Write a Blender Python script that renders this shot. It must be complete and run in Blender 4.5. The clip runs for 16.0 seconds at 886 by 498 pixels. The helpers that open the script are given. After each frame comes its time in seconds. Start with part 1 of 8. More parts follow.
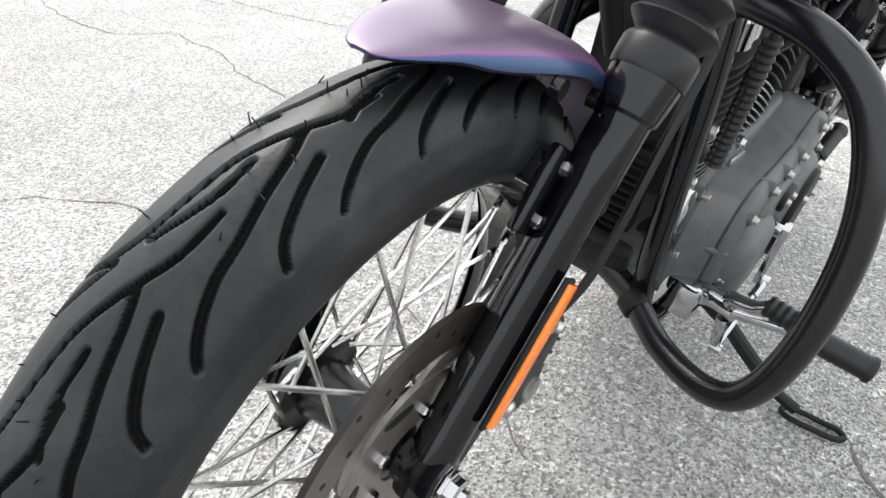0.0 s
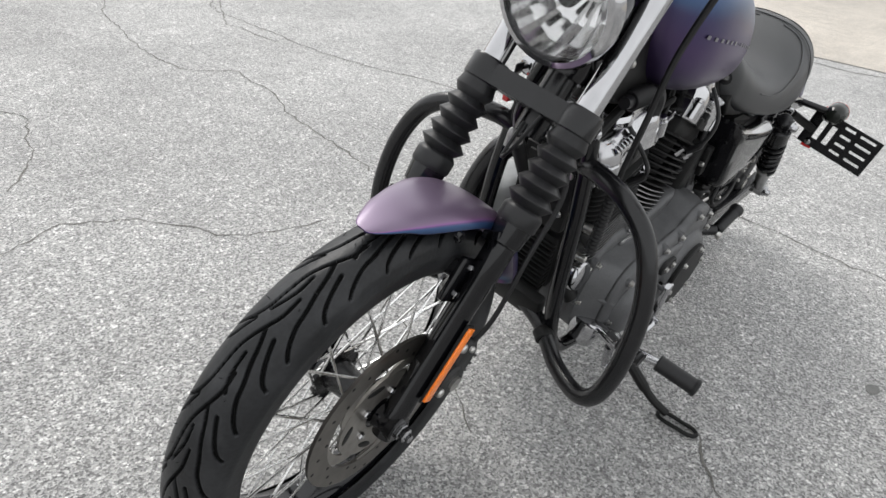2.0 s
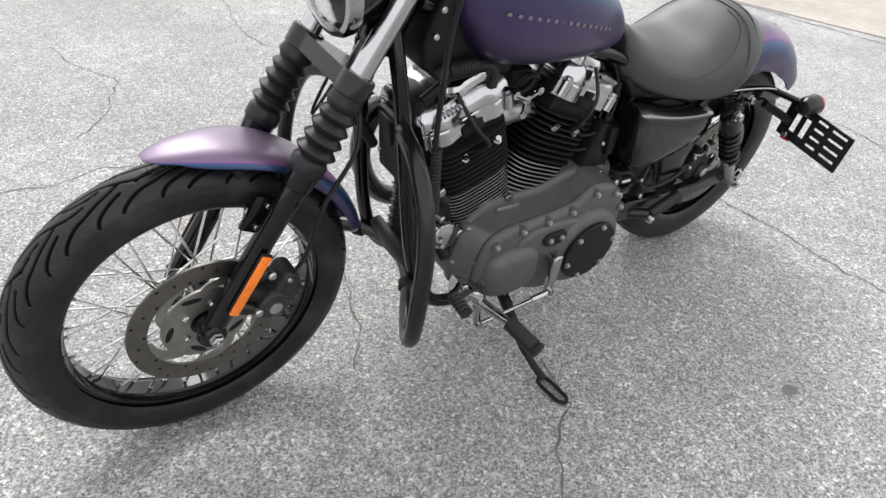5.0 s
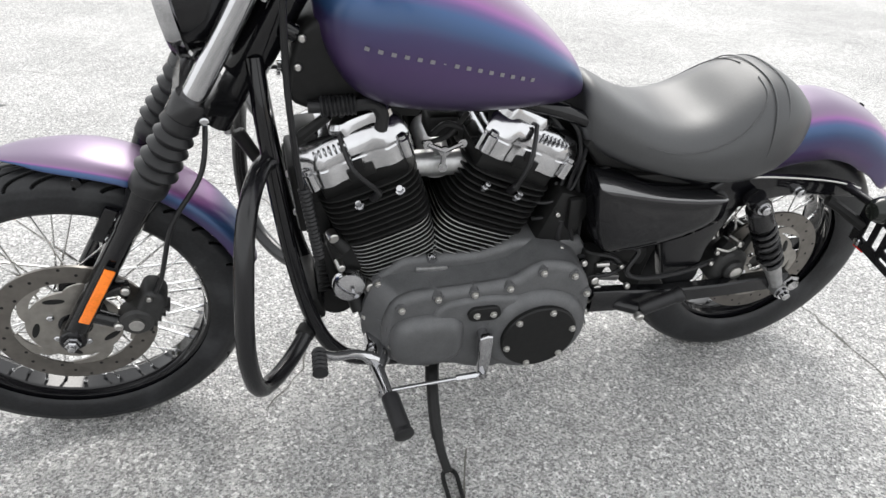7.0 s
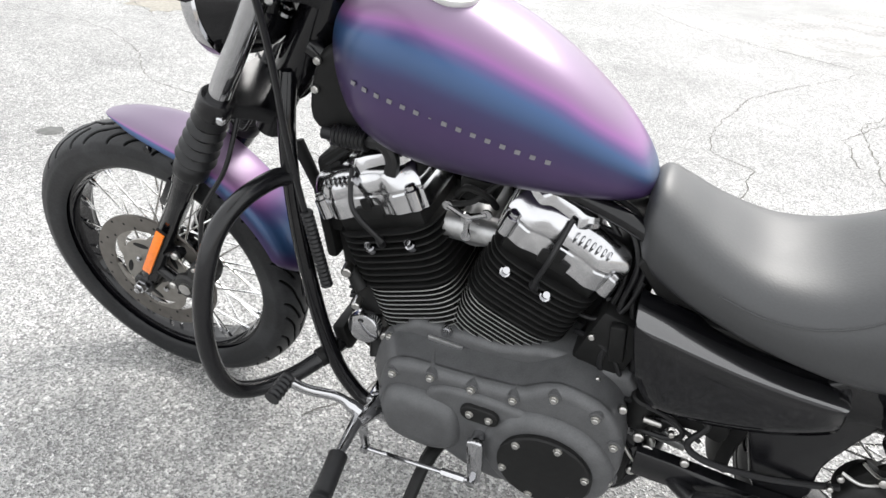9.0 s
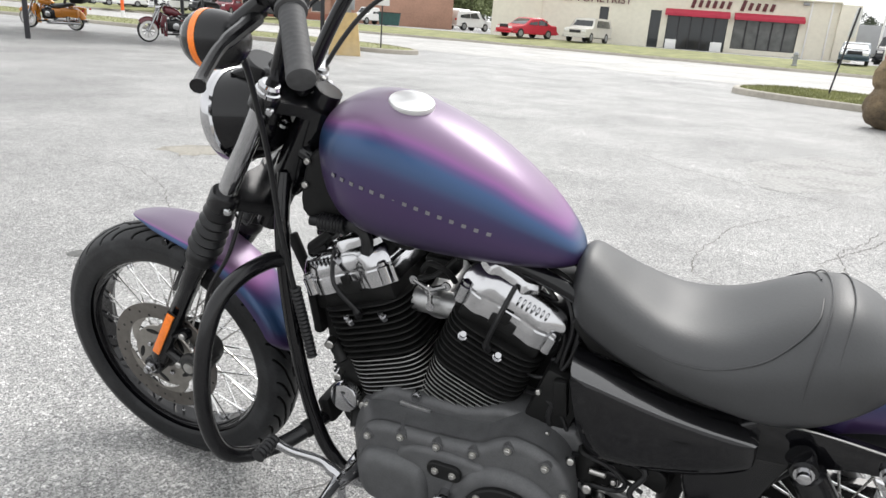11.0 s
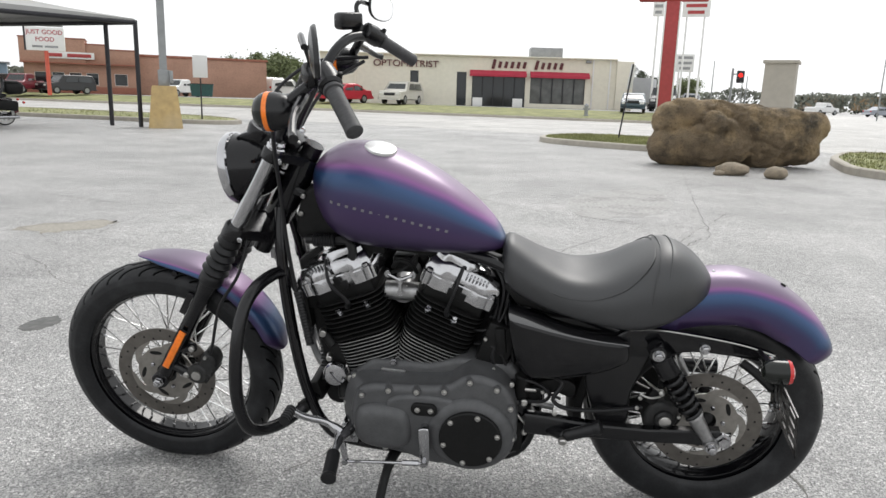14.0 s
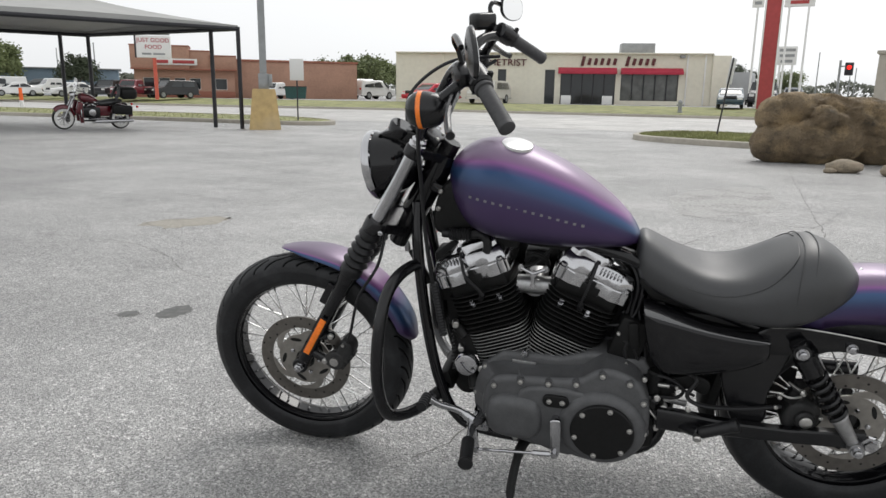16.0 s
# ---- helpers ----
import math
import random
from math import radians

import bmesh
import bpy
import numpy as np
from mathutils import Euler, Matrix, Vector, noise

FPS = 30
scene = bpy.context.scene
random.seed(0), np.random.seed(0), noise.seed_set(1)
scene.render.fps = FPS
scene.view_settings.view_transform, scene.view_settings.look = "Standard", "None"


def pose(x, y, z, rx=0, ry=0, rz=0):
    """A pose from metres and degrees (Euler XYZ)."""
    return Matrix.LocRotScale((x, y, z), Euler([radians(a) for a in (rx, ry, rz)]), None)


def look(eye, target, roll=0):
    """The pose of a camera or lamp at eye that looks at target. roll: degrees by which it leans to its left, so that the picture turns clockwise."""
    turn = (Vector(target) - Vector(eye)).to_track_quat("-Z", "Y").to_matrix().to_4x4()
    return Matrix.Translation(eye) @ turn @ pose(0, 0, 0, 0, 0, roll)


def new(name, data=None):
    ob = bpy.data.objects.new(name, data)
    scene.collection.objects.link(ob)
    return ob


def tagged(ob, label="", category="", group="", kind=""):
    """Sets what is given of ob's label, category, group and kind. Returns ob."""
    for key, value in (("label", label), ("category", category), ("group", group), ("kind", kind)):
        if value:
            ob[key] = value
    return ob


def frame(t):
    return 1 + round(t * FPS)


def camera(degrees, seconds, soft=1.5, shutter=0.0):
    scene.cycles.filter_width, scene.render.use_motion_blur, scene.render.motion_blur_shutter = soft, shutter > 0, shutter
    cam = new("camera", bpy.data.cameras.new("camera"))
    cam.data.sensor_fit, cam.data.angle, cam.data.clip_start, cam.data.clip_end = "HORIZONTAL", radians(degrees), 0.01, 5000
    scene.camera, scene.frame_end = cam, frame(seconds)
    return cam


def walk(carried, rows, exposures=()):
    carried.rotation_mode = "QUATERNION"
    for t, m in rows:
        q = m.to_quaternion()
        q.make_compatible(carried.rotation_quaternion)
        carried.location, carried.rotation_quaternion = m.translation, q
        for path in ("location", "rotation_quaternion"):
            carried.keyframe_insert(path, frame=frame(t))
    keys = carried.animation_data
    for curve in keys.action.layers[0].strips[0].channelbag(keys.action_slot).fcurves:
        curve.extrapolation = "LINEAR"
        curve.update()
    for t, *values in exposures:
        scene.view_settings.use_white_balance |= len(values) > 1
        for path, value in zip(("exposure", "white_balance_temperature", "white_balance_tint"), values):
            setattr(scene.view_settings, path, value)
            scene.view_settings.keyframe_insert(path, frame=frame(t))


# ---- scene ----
cam = camera(64.5, 16.0)
PATH = [
    (0, (-0.2817, 0.1603, 0.7609), (0.8237, 0.9854, -0.0500), 4.69),
    (0.5, (-0.3122, 0.1357, 0.8241), (0.8049, 0.9275, -0.0033), 4.90),
    (1, (-0.3571, 0.0764, 0.9482), (0.7315, 0.8765, 0.0910), 6.54),
    (1.5, (-0.4351, -0.0185, 1.0228), (0.6478, 0.8198, 0.1955), 6.15),
    (2, (-0.5319, -0.1315, 1.0961), (0.5316, 0.7385, 0.2764), 6.95),
    (2.5, (-0.5734, -0.2721, 1.1310), (0.4725, 0.5731, 0.2641), 7.60),
    (3, (-0.5944, -0.4510, 1.1504), (0.4138, 0.4548, 0.2999), 6.38),
    (3.5, (-0.5718, -0.5797, 1.1626), (0.3785, 0.3930, 0.3196), 5.42),
    (4, (-0.4321, -0.5989, 1.1612), (0.4555, 0.4295, 0.3160), 4.93),
    (4.5, (-0.3051, -0.6158, 1.1695), (0.5215, 0.4543, 0.3143), 4.87),
    (5, (-0.1874, -0.6469, 1.1652), (0.5931, 0.4463, 0.2959), 4.24),
    (5.2, (-0.1343, -0.6695, 1.1669), (0.6233, 0.4458, 0.3055), 4.12),
    (7.3, (0.5934, -0.7786, 1.1232), (0.7947, 0.5928, 0.3241), 3.31),
    (7.5, (0.6798, -0.7696, 1.1378), (0.7839, 0.6001, 0.3176), 3.55),
    (8, (0.8052, -0.7551, 1.1367), (0.7041, 0.6216, 0.3278), 3.90),
    (8.5, (0.9644, -0.6423, 1.1352), (0.6759, 0.7142, 0.3376), 5.24),
    (9, (1.0669, -0.5430, 1.1484), (0.5800, 0.7611, 0.3595), 5.42),
    (9.2, (1.1114, -0.5032, 1.1352), (0.5127, 0.7612, 0.3590), 4.54),
    (11.3, (1.2574, -0.7755, 1.1224), (0.6995, 0.6537, 0.6685), 3.17),
    (11.5, (1.2737, -0.8167, 1.1238), (0.7647, 0.6362, 0.6876), 2.44),
    (12, (1.3068, -0.9746, 1.1160), (0.8288, 0.5040, 0.7349), 1.93),
    (12.5, (1.3030, -1.0871, 1.1064), (0.8786, 0.4081, 0.7265), 1.60),
    (13, (1.2558, -1.1760, 1.1043), (0.9146, 0.3494, 0.7621), 2.41),
    (13.5, (1.1518, -1.2846, 1.0943), (0.9203, 0.2554, 0.7274), 1.90),
    (14, (1.1375, -1.3400, 1.1184), (0.8917, 0.2040, 0.7782), 1.74),
    (14.5, (1.1090, -1.3738, 1.1201), (0.8254, 0.1682, 0.8017), 2.13),
    (15, (1.0561, -1.3899, 1.1261), (0.6882, 0.1353, 0.8127), 2.05),
    (15.5, (1.0267, -1.4056, 1.1239), (0.6055, 0.1047, 0.8055), 1.17),
    (16, (1.0202, -1.4161, 1.1122), (0.5879, 0.0851, 0.7661), 0.81),
]
EXPOSURES = [(0.0, 1.14), (0.5, 1.07), (1.0, 0.78), (1.5, 0.57), (2.5, 0.52), (3.5, 0.54), (4.5, 0.65), (5.2, 0.73), (7.3, 1.03), (8.0, 1.10), (9.2, 1.15), (11.3, 0.64), (12.5, 0.45), (13.5, 0.40), (14.0, 0.36), (14.5, 0.27), (15.0, 0.19), (16.0, 0.12)]
walk(cam, [(t, look(eye, target, roll)) for t, eye, target, roll in PATH], EXPOSURES)

# ---- world and light: a bright overcast day ----
world = bpy.data.worlds.new("sky")
scene.world = world
world.use_nodes = True
wn = world.node_tree
sky = wn.nodes.new("ShaderNodeTexSky")
sky.sky_type, sky.sun_disc = "NISHITA", False
sky.sun_elevation, sky.sun_rotation = radians(50), radians(17)
sky.air_density, sky.dust_density, sky.ozone_density = 1.0, 4.0, 1.0
pale = wn.nodes.new("ShaderNodeHueSaturation")
pale.inputs["Saturation"].default_value = 0.12
wn.links.new(sky.outputs[0], pale.inputs["Color"])
cloud = wn.nodes.new("ShaderNodeMix")
cloud.data_type, cloud.blend_type = "RGBA", "MIX"
cloud.inputs[0].default_value = 0.7
cloud.inputs[7].default_value = (8.6, 8.75, 8.9, 1)
wn.links.new(pale.outputs[0], cloud.inputs[6])
wn.links.new(cloud.outputs[2], wn.nodes["Background"].inputs["Color"])
wn.nodes["Background"].inputs["Strength"].default_value = 0.122

sun = new("sun", bpy.data.lights.new("sun", "SUN"))
sun.data.energy, sun.data.angle, sun.data.color = 1.0, radians(25), (1.0, 0.97, 0.93)
sun.matrix_world = look((2.5, 8, 10), (0, 0, 0))


# ---- materials ----
def links(mat):
    return mat.node_tree.nodes, mat.node_tree.links


def plain(name, color, rough=0.5, metal=0.0, grain=0.0, scale=60.0, bump=0.0, coat=0.0, spots=0.0, spec=0.5, dirt=None):
    """A Principled material with variation at two scales, bump, and optional dust."""
    mat = bpy.data.materials.new(name)
    mat.use_nodes = True
    n, l = links(mat)
    p = n["Principled BSDF"]
    p.inputs["Base Color"].default_value = (*color, 1)
    p.inputs["Roughness"].default_value = rough
    p.inputs["Metallic"].default_value = metal
    p.inputs["Coat Weight"].default_value = coat
    p.inputs["Specular IOR Level"].default_value = spec
    co = n.new("ShaderNodeTexCoord")
    if grain > 0 or spots > 0:
        fine = n.new("ShaderNodeTexNoise")
        fine.inputs["Scale"].default_value = scale
        fine.inputs["Detail"].default_value = 6
        l.new(co.outputs["Object"], fine.inputs["Vector"])
        wide = n.new("ShaderNodeTexNoise")
        wide.inputs["Scale"].default_value = scale / 11
        wide.inputs["Detail"].default_value = 4
        l.new(co.outputs["Object"], wide.inputs["Vector"])
        mixed = n.new("ShaderNodeMath")
        mixed.operation = "ADD"
        l.new(fine.outputs[0], mixed.inputs[0])
        l.new(wide.outputs[0], mixed.inputs[1])
        rng = n.new("ShaderNodeMapRange")
        rng.inputs["From Min"].default_value, rng.inputs["From Max"].default_value = 0.7, 1.3
        rng.inputs["To Min"].default_value, rng.inputs["To Max"].default_value = 1 - grain, 1 + grain
        l.new(mixed.outputs[0], rng.inputs["Value"])
        hsv = n.new("ShaderNodeHueSaturation")
        hsv.inputs["Color"].default_value = (*color, 1)
        l.new(rng.outputs[0], hsv.inputs["Value"])
        last = hsv.outputs[0]
        if dirt:
            dr = n.new("ShaderNodeMapRange")
            dr.inputs["From Min"].default_value, dr.inputs["From Max"].default_value = 0.52, 0.8
            dr.inputs["To Max"].default_value = spots
            l.new(wide.outputs[0], dr.inputs["Value"])
            dm = n.new("ShaderNodeMix")
            dm.data_type = "RGBA"
            dm.inputs[7].default_value = (*dirt, 1)
            l.new(dr.outputs[0], dm.inputs[0])
            l.new(last, dm.inputs[6])
            last = dm.outputs[2]
        l.new(last, p.inputs["Base Color"])
        rr = n.new("ShaderNodeMapRange")
        rr.inputs["To Min"].default_value = max(0.02, rough - 0.5 * grain * rough)
        rr.inputs["To Max"].default_value = min(1.0, rough + 0.5 * grain * rough)
        l.new(wide.outputs[0], rr.inputs["Value"])
        l.new(rr.outputs[0], p.inputs["Roughness"])
        if bump > 0:
            b = n.new("ShaderNodeBump")
            b.inputs["Strength"].default_value = 0.6
            b.inputs["Distance"].default_value = bump
            l.new(fine.outputs[0], b.inputs["Height"])
            l.new(b.outputs[0], p.inputs["Normal"])
    return mat


def flip_paint():
    """Colour-shift paint, its angle-dependent sheen fixed into the colour by surface normal: purple where it faces up,
    blue on the shoulders, violet on the flanks.
    """
    mat = plain("flip_paint", (0.2, 0.08, 0.25), 0.42, 0.6, spec=0.5, coat=0.42)
    n, l = links(mat)
    p = n["Principled BSDF"]
    p.inputs["Coat Roughness"].default_value = 0.22
    p.inputs["Coat IOR"].default_value = 1.6
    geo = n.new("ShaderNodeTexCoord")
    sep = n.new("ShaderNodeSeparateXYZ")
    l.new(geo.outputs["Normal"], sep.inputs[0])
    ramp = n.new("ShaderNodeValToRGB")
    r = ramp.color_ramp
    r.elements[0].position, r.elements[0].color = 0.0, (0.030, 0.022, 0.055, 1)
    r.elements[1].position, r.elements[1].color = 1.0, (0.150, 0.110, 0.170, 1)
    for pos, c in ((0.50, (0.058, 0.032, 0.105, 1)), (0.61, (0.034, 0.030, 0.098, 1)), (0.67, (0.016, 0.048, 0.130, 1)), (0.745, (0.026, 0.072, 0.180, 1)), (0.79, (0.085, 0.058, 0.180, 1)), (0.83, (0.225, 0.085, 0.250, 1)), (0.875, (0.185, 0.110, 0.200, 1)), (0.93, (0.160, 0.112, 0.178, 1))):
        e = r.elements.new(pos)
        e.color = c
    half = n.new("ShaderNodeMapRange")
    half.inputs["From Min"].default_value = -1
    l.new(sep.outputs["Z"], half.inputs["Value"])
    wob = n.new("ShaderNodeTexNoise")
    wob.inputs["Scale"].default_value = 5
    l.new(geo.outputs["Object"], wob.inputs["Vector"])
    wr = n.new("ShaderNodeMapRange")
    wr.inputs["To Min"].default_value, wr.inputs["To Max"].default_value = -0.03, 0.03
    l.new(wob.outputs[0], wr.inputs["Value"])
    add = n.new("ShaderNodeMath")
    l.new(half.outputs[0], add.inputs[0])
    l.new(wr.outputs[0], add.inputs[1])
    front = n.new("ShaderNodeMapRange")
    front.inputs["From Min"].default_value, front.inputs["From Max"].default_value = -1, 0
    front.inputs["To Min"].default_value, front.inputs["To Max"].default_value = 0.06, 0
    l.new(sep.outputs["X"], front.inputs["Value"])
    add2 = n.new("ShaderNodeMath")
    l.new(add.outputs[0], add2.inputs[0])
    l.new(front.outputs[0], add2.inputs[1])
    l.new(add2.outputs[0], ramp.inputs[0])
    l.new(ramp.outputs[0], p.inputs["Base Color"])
    flake = n.new("ShaderNodeTexNoise")
    flake.inputs["Scale"].default_value = 1800
    l.new(geo.outputs["Object"], flake.inputs["Vector"])
    b = n.new("ShaderNodeBump")
    b.inputs["Strength"].default_value, b.inputs["Distance"].default_value = 0.12, 0.0004
    l.new(flake.outputs[0], b.inputs["Height"])
    l.new(b.outputs[0], p.inputs["Normal"])
    return mat


def asphalt_mat(name, tone, stones=1.0):
    """Worn asphalt with pale aggregate, stains and a web of fine cracks."""
    mat = bpy.data.materials.new(name)
    mat.use_nodes = True
    n, l = links(mat)
    p = n["Principled BSDF"]
    p.inputs["Roughness"].default_value = 0.55
    p.inputs["Specular IOR Level"].default_value = 0.9
    co = n.new("ShaderNodeTexCoord")

    def noise_at(scale, detail=4, rough=0.55):
        t = n.new("ShaderNodeTexNoise")
        t.inputs["Scale"].default_value, t.inputs["Detail"].default_value, t.inputs["Roughness"].default_value = scale, detail, rough
        l.new(co.outputs["Object"], t.inputs["Vector"])
        return t.outputs[0]

    def ranged(v, a, b, c, d):
        m = n.new("ShaderNodeMapRange")
        for i, x in zip(("From Min", "From Max", "To Min", "To Max"), (a, b, c, d)):
            m.inputs[i].default_value = x
        l.new(v, m.inputs["Value"])
        return m.outputs[0]

    def mul(a, b):
        m = n.new("ShaderNodeMath")
        m.operation = "MULTIPLY"
        l.new(a, m.inputs[0])
        l.new(b, m.inputs[1])
        return m.outputs[0]

    vor = n.new("ShaderNodeTexVoronoi")
    vor.inputs["Scale"].default_value = 230
    l.new(co.outputs["Object"], vor.inputs["Vector"])
    grey = n.new("ShaderNodeSeparateColor")
    l.new(vor.outputs["Color"], grey.inputs[0])
    stone = ranged(grey.outputs[0], 0.0, 1.0, 1 - 0.66 * stones, 1 + 0.90 * stones)
    v2 = n.new("ShaderNodeTexVoronoi")
    v2.inputs["Scale"].default_value = 110
    l.new(co.outputs["Object"], v2.inputs["Vector"])
    g2 = n.new("ShaderNodeSeparateColor")
    l.new(v2.outputs["Color"], g2.inputs[0])
    big = ranged(g2.outputs[1], 0.72, 1.0, 1.0, 1 + 0.75 * stones)
    wide = ranged(noise_at(0.9, 6, 0.62), 0.3, 0.7, 0.76, 1.20)
    mid = ranged(noise_at(9, 6), 0.3, 0.7, 0.90, 1.10)
    stain = ranged(noise_at(0.35, 5, 0.6), 0.50, 0.68, 1.0, 0.76)
    broad = ranged(noise_at(0.10, 5, 0.6), 0.38, 0.62, 1.10, 0.84)
    value = mul(mul(mul(stone, big), mul(wide, mid)), mul(stain, broad))
    hsv = n.new("ShaderNodeHueSaturation")
    hsv.inputs["Color"].default_value = (*tone, 1)
    l.new(value, hsv.inputs["Value"])
    l.new(hsv.outputs[0], p.inputs["Base Color"])
    b = n.new("ShaderNodeBump")
    b.inputs["Strength"].default_value, b.inputs["Distance"].default_value = 0.9, 0.005
    l.new(vor.outputs["Distance"], b.inputs["Height"])
    l.new(b.outputs[0], p.inputs["Normal"])
    return mat


def glass_mat(name, color=(1, 1, 1), rough=0.02):
    mat = bpy.data.materials.new(name)
    mat.use_nodes = True
    p = mat.node_tree.nodes["Principled BSDF"]
    p.inputs["Base Color"].default_value = (*color, 1)
    p.inputs["Transmission Weight"].default_value = 1.0
    p.inputs["Roughness"].default_value = rough
    p.inputs["IOR"].default_value = 1.45
    return mat


def rock_mat():
    """Weathered rock: dark crust, ochre patches, pale lichen specks and coarse pits."""
    mat = bpy.data.materials.new("weathered_rock")
    mat.use_nodes = True
    n, l = links(mat)
    p = n["Principled BSDF"]
    p.inputs["Roughness"].default_value = 0.8
    co = n.new("ShaderNodeTexCoord")

    def noise_at(scale, detail, rough):
        t = n.new("ShaderNodeTexNoise")
        t.inputs["Scale"].default_value, t.inputs["Detail"].default_value, t.inputs["Roughness"].default_value = scale, detail, rough
        l.new(co.outputs["Object"], t.inputs["Vector"])
        return t.outputs[0]

    def layer(under, color, v, a, b, top=1.0):
        m = n.new("ShaderNodeMapRange")
        m.inputs["From Min"].default_value, m.inputs["From Max"].default_value, m.inputs["To Max"].default_value = a, b, top
        l.new(v, m.inputs["Value"])
        x = n.new("ShaderNodeMix")
        x.data_type = "RGBA"
        l.new(m.outputs[0], x.inputs[0])
        if under is None:
            x.inputs[6].default_value = (0.215, 0.158, 0.096, 1)
        else:
            l.new(under, x.inputs[6])
        x.inputs[7].default_value = (*color, 1)
        return x.outputs[2]

    fine = noise_at(30, 5, 0.7)
    c = layer(None, (0.42, 0.305, 0.170), noise_at(1.6, 4, 0.5), 0.46, 0.60, 0.9)
    c = layer(c, (0.026, 0.023, 0.019), noise_at(1.1, 8, 0.74), 0.47, 0.66, 0.9)
    c = layer(c, (0.30, 0.25, 0.17), noise_at(45, 3, 0.6), 0.60, 0.72, 0.6)
    c = layer(c, (0.018, 0.016, 0.013), fine, 0.55, 0.70, 0.75)
    l.new(c, p.inputs["Base Color"])
    add = n.new("ShaderNodeMath")
    l.new(noise_at(6, 8, 0.72), add.inputs[0])
    l.new(fine, add.inputs[1])
    b = n.new("ShaderNodeBump")
    b.inputs["Strength"].default_value, b.inputs["Distance"].default_value = 1.0, 0.06
    l.new(add.outputs[0], b.inputs["Height"])
    l.new(b.outputs[0], p.inputs["Normal"])
    return mat


def glow(name, color, strength):
    mat = plain(name, color, 0.4)
    p = mat.node_tree.nodes["Principled BSDF"]
    p.inputs["Emission Color"].default_value = (*color, 1)
    p.inputs["Emission Strength"].default_value = strength
    return mat


PAINT = flip_paint()
ASPHALT = asphalt_mat("asphalt_lot", (0.275, 0.272, 0.266), 1.0)
ROAD = asphalt_mat("road_concrete", (0.42, 0.41, 0.39), 0.3)
RUBBER = plain("tyre_rubber", (0.0100, 0.0106, 0.0120), 0.44, 0, 0.5, 170, 0.0006, spots=0.55, dirt=(0.045, 0.046, 0.048), spec=0.36)
# darker rubber for the groove floors, their shade put into the colour
GROOVE_SHADE = plain("groove_shade_rubber", (0.006, 0.006, 0.006), 0.8, 0, 0.2, 90, spec=0.15)
SOFT_RUBBER = plain("moulded_rubber", (0.010, 0.010, 0.011), 0.40, 0, 0.25, 120, 0.0003, spec=0.36)
GLOSS_BLACK = plain("gloss_black", (0.004, 0.004, 0.005), 0.08, 0, 0.2, 30, spec=0.42)
COVER_BLACK = plain("cover_black", (0.005, 0.005, 0.006), 0.07, 0, 0.15, 12, spec=0.42)
# paler, heavily coated copy of the cover black that imitates sky reflection
COVER_SHEEN = plain("cover_sky_sheen", (0.010, 0.010, 0.011), 0.16, 0, 0.15, 12, coat=1.0, spec=0.7)
COVER_SHEEN.node_tree.nodes["Principled BSDF"].inputs["Coat IOR"].default_value = 1.75
SATIN_BLACK = plain("satin_black", (0.006, 0.006, 0.007), 0.24, 0, 0.25, 60, 0.0002, spec=0.46)
CALIPER = plain("dusty_caliper", (0.022, 0.022, 0.022), 0.55, 0.2, 0.5, 70, 0.0008, spots=0.6, dirt=(0.06, 0.057, 0.052))
FLAT_BLACK = plain("flat_black", (0.008, 0.008, 0.008), 0.5, 0, 0.3, 80, 0.0004, spec=0.25)
CHROME = plain("chrome", (0.47, 0.47, 0.48), 0.07, 1.0, 0.08, 25)
ROCKER = plain("rocker_chrome", (0.52, 0.52, 0.53), 0.16, 1.0, 0.08, 25)
BRIGHT = plain("satin_bright", (0.80, 0.80, 0.80), 0.28, 0.85, 0.05, 60)
STEEL = plain("brushed_steel", (0.52, 0.51, 0.49), 0.3, 1.0, 0.15, 90)
DISC_STEEL = plain("disc_steel", (0.165, 0.154, 0.141), 0.32, 0.9, 0.2, 50)
CARRIER = plain("carrier_steel", (0.30, 0.285, 0.262), 0.36, 0.85, 0.2, 60)
ALLOY = plain("cast_alloy", (0.42, 0.42, 0.42), 0.4, 0.9, 0.2, 90, 0.0003)
FIN_EDGE = plain("machined_fin", (0.34, 0.345, 0.34), 0.42, 0.7, 0.2, 60)
DOME_GREY = plain("satin_grey", (0.26, 0.265, 0.265), 0.38, 0.3, 0.12, 60)
CASE_GREY = plain("wrinkle_grey", (0.092, 0.093, 0.096), 0.48, 0.25, 0.18, 420, 0.0005)
LEATHER = plain("black_leather", (0.016, 0.017, 0.019), 0.50, 0, 0.20, 260, 0.0004, coat=0.25, spec=0.75)
LEATHER.node_tree.nodes["Principled BSDF"].inputs["Coat Roughness"].default_value = 0.42
AMBER = plain("amber_lens", (0.95, 0.22, 0.015), 0.25, 0, 0.15, 300, 0.001, coat=0.4)
RED_LENS = plain("red_lens", (0.55, 0.02, 0.02), 0.2, 0, 0.1, 80, coat=0.5)
SMOKE = plain("smoked_lens", (0.012, 0.014, 0.012), 0.12, 0, 0.1, 40, spec=0.4)
SPOKE = plain("spoke_steel", (0.86, 0.86, 0.85), 0.25, 1.0, 0.1, 60)
GRIP = plain("worn_grip", (0.05, 0.05, 0.052), 0.6, 0, 0.25, 120, 0.0003)
LETTER = plain("silver_letter", (0.24, 0.235, 0.25), 0.35, 0.6)
MIRROR = plain("mirror_glass", (0.9, 0.9, 0.9), 0.02, 1.0)
REFLECTOR = plain("faceted_reflector", (0.60, 0.60, 0.60), 0.08, 1.0, 0.05, 40)
GLASS = glass_mat("clear_glass")
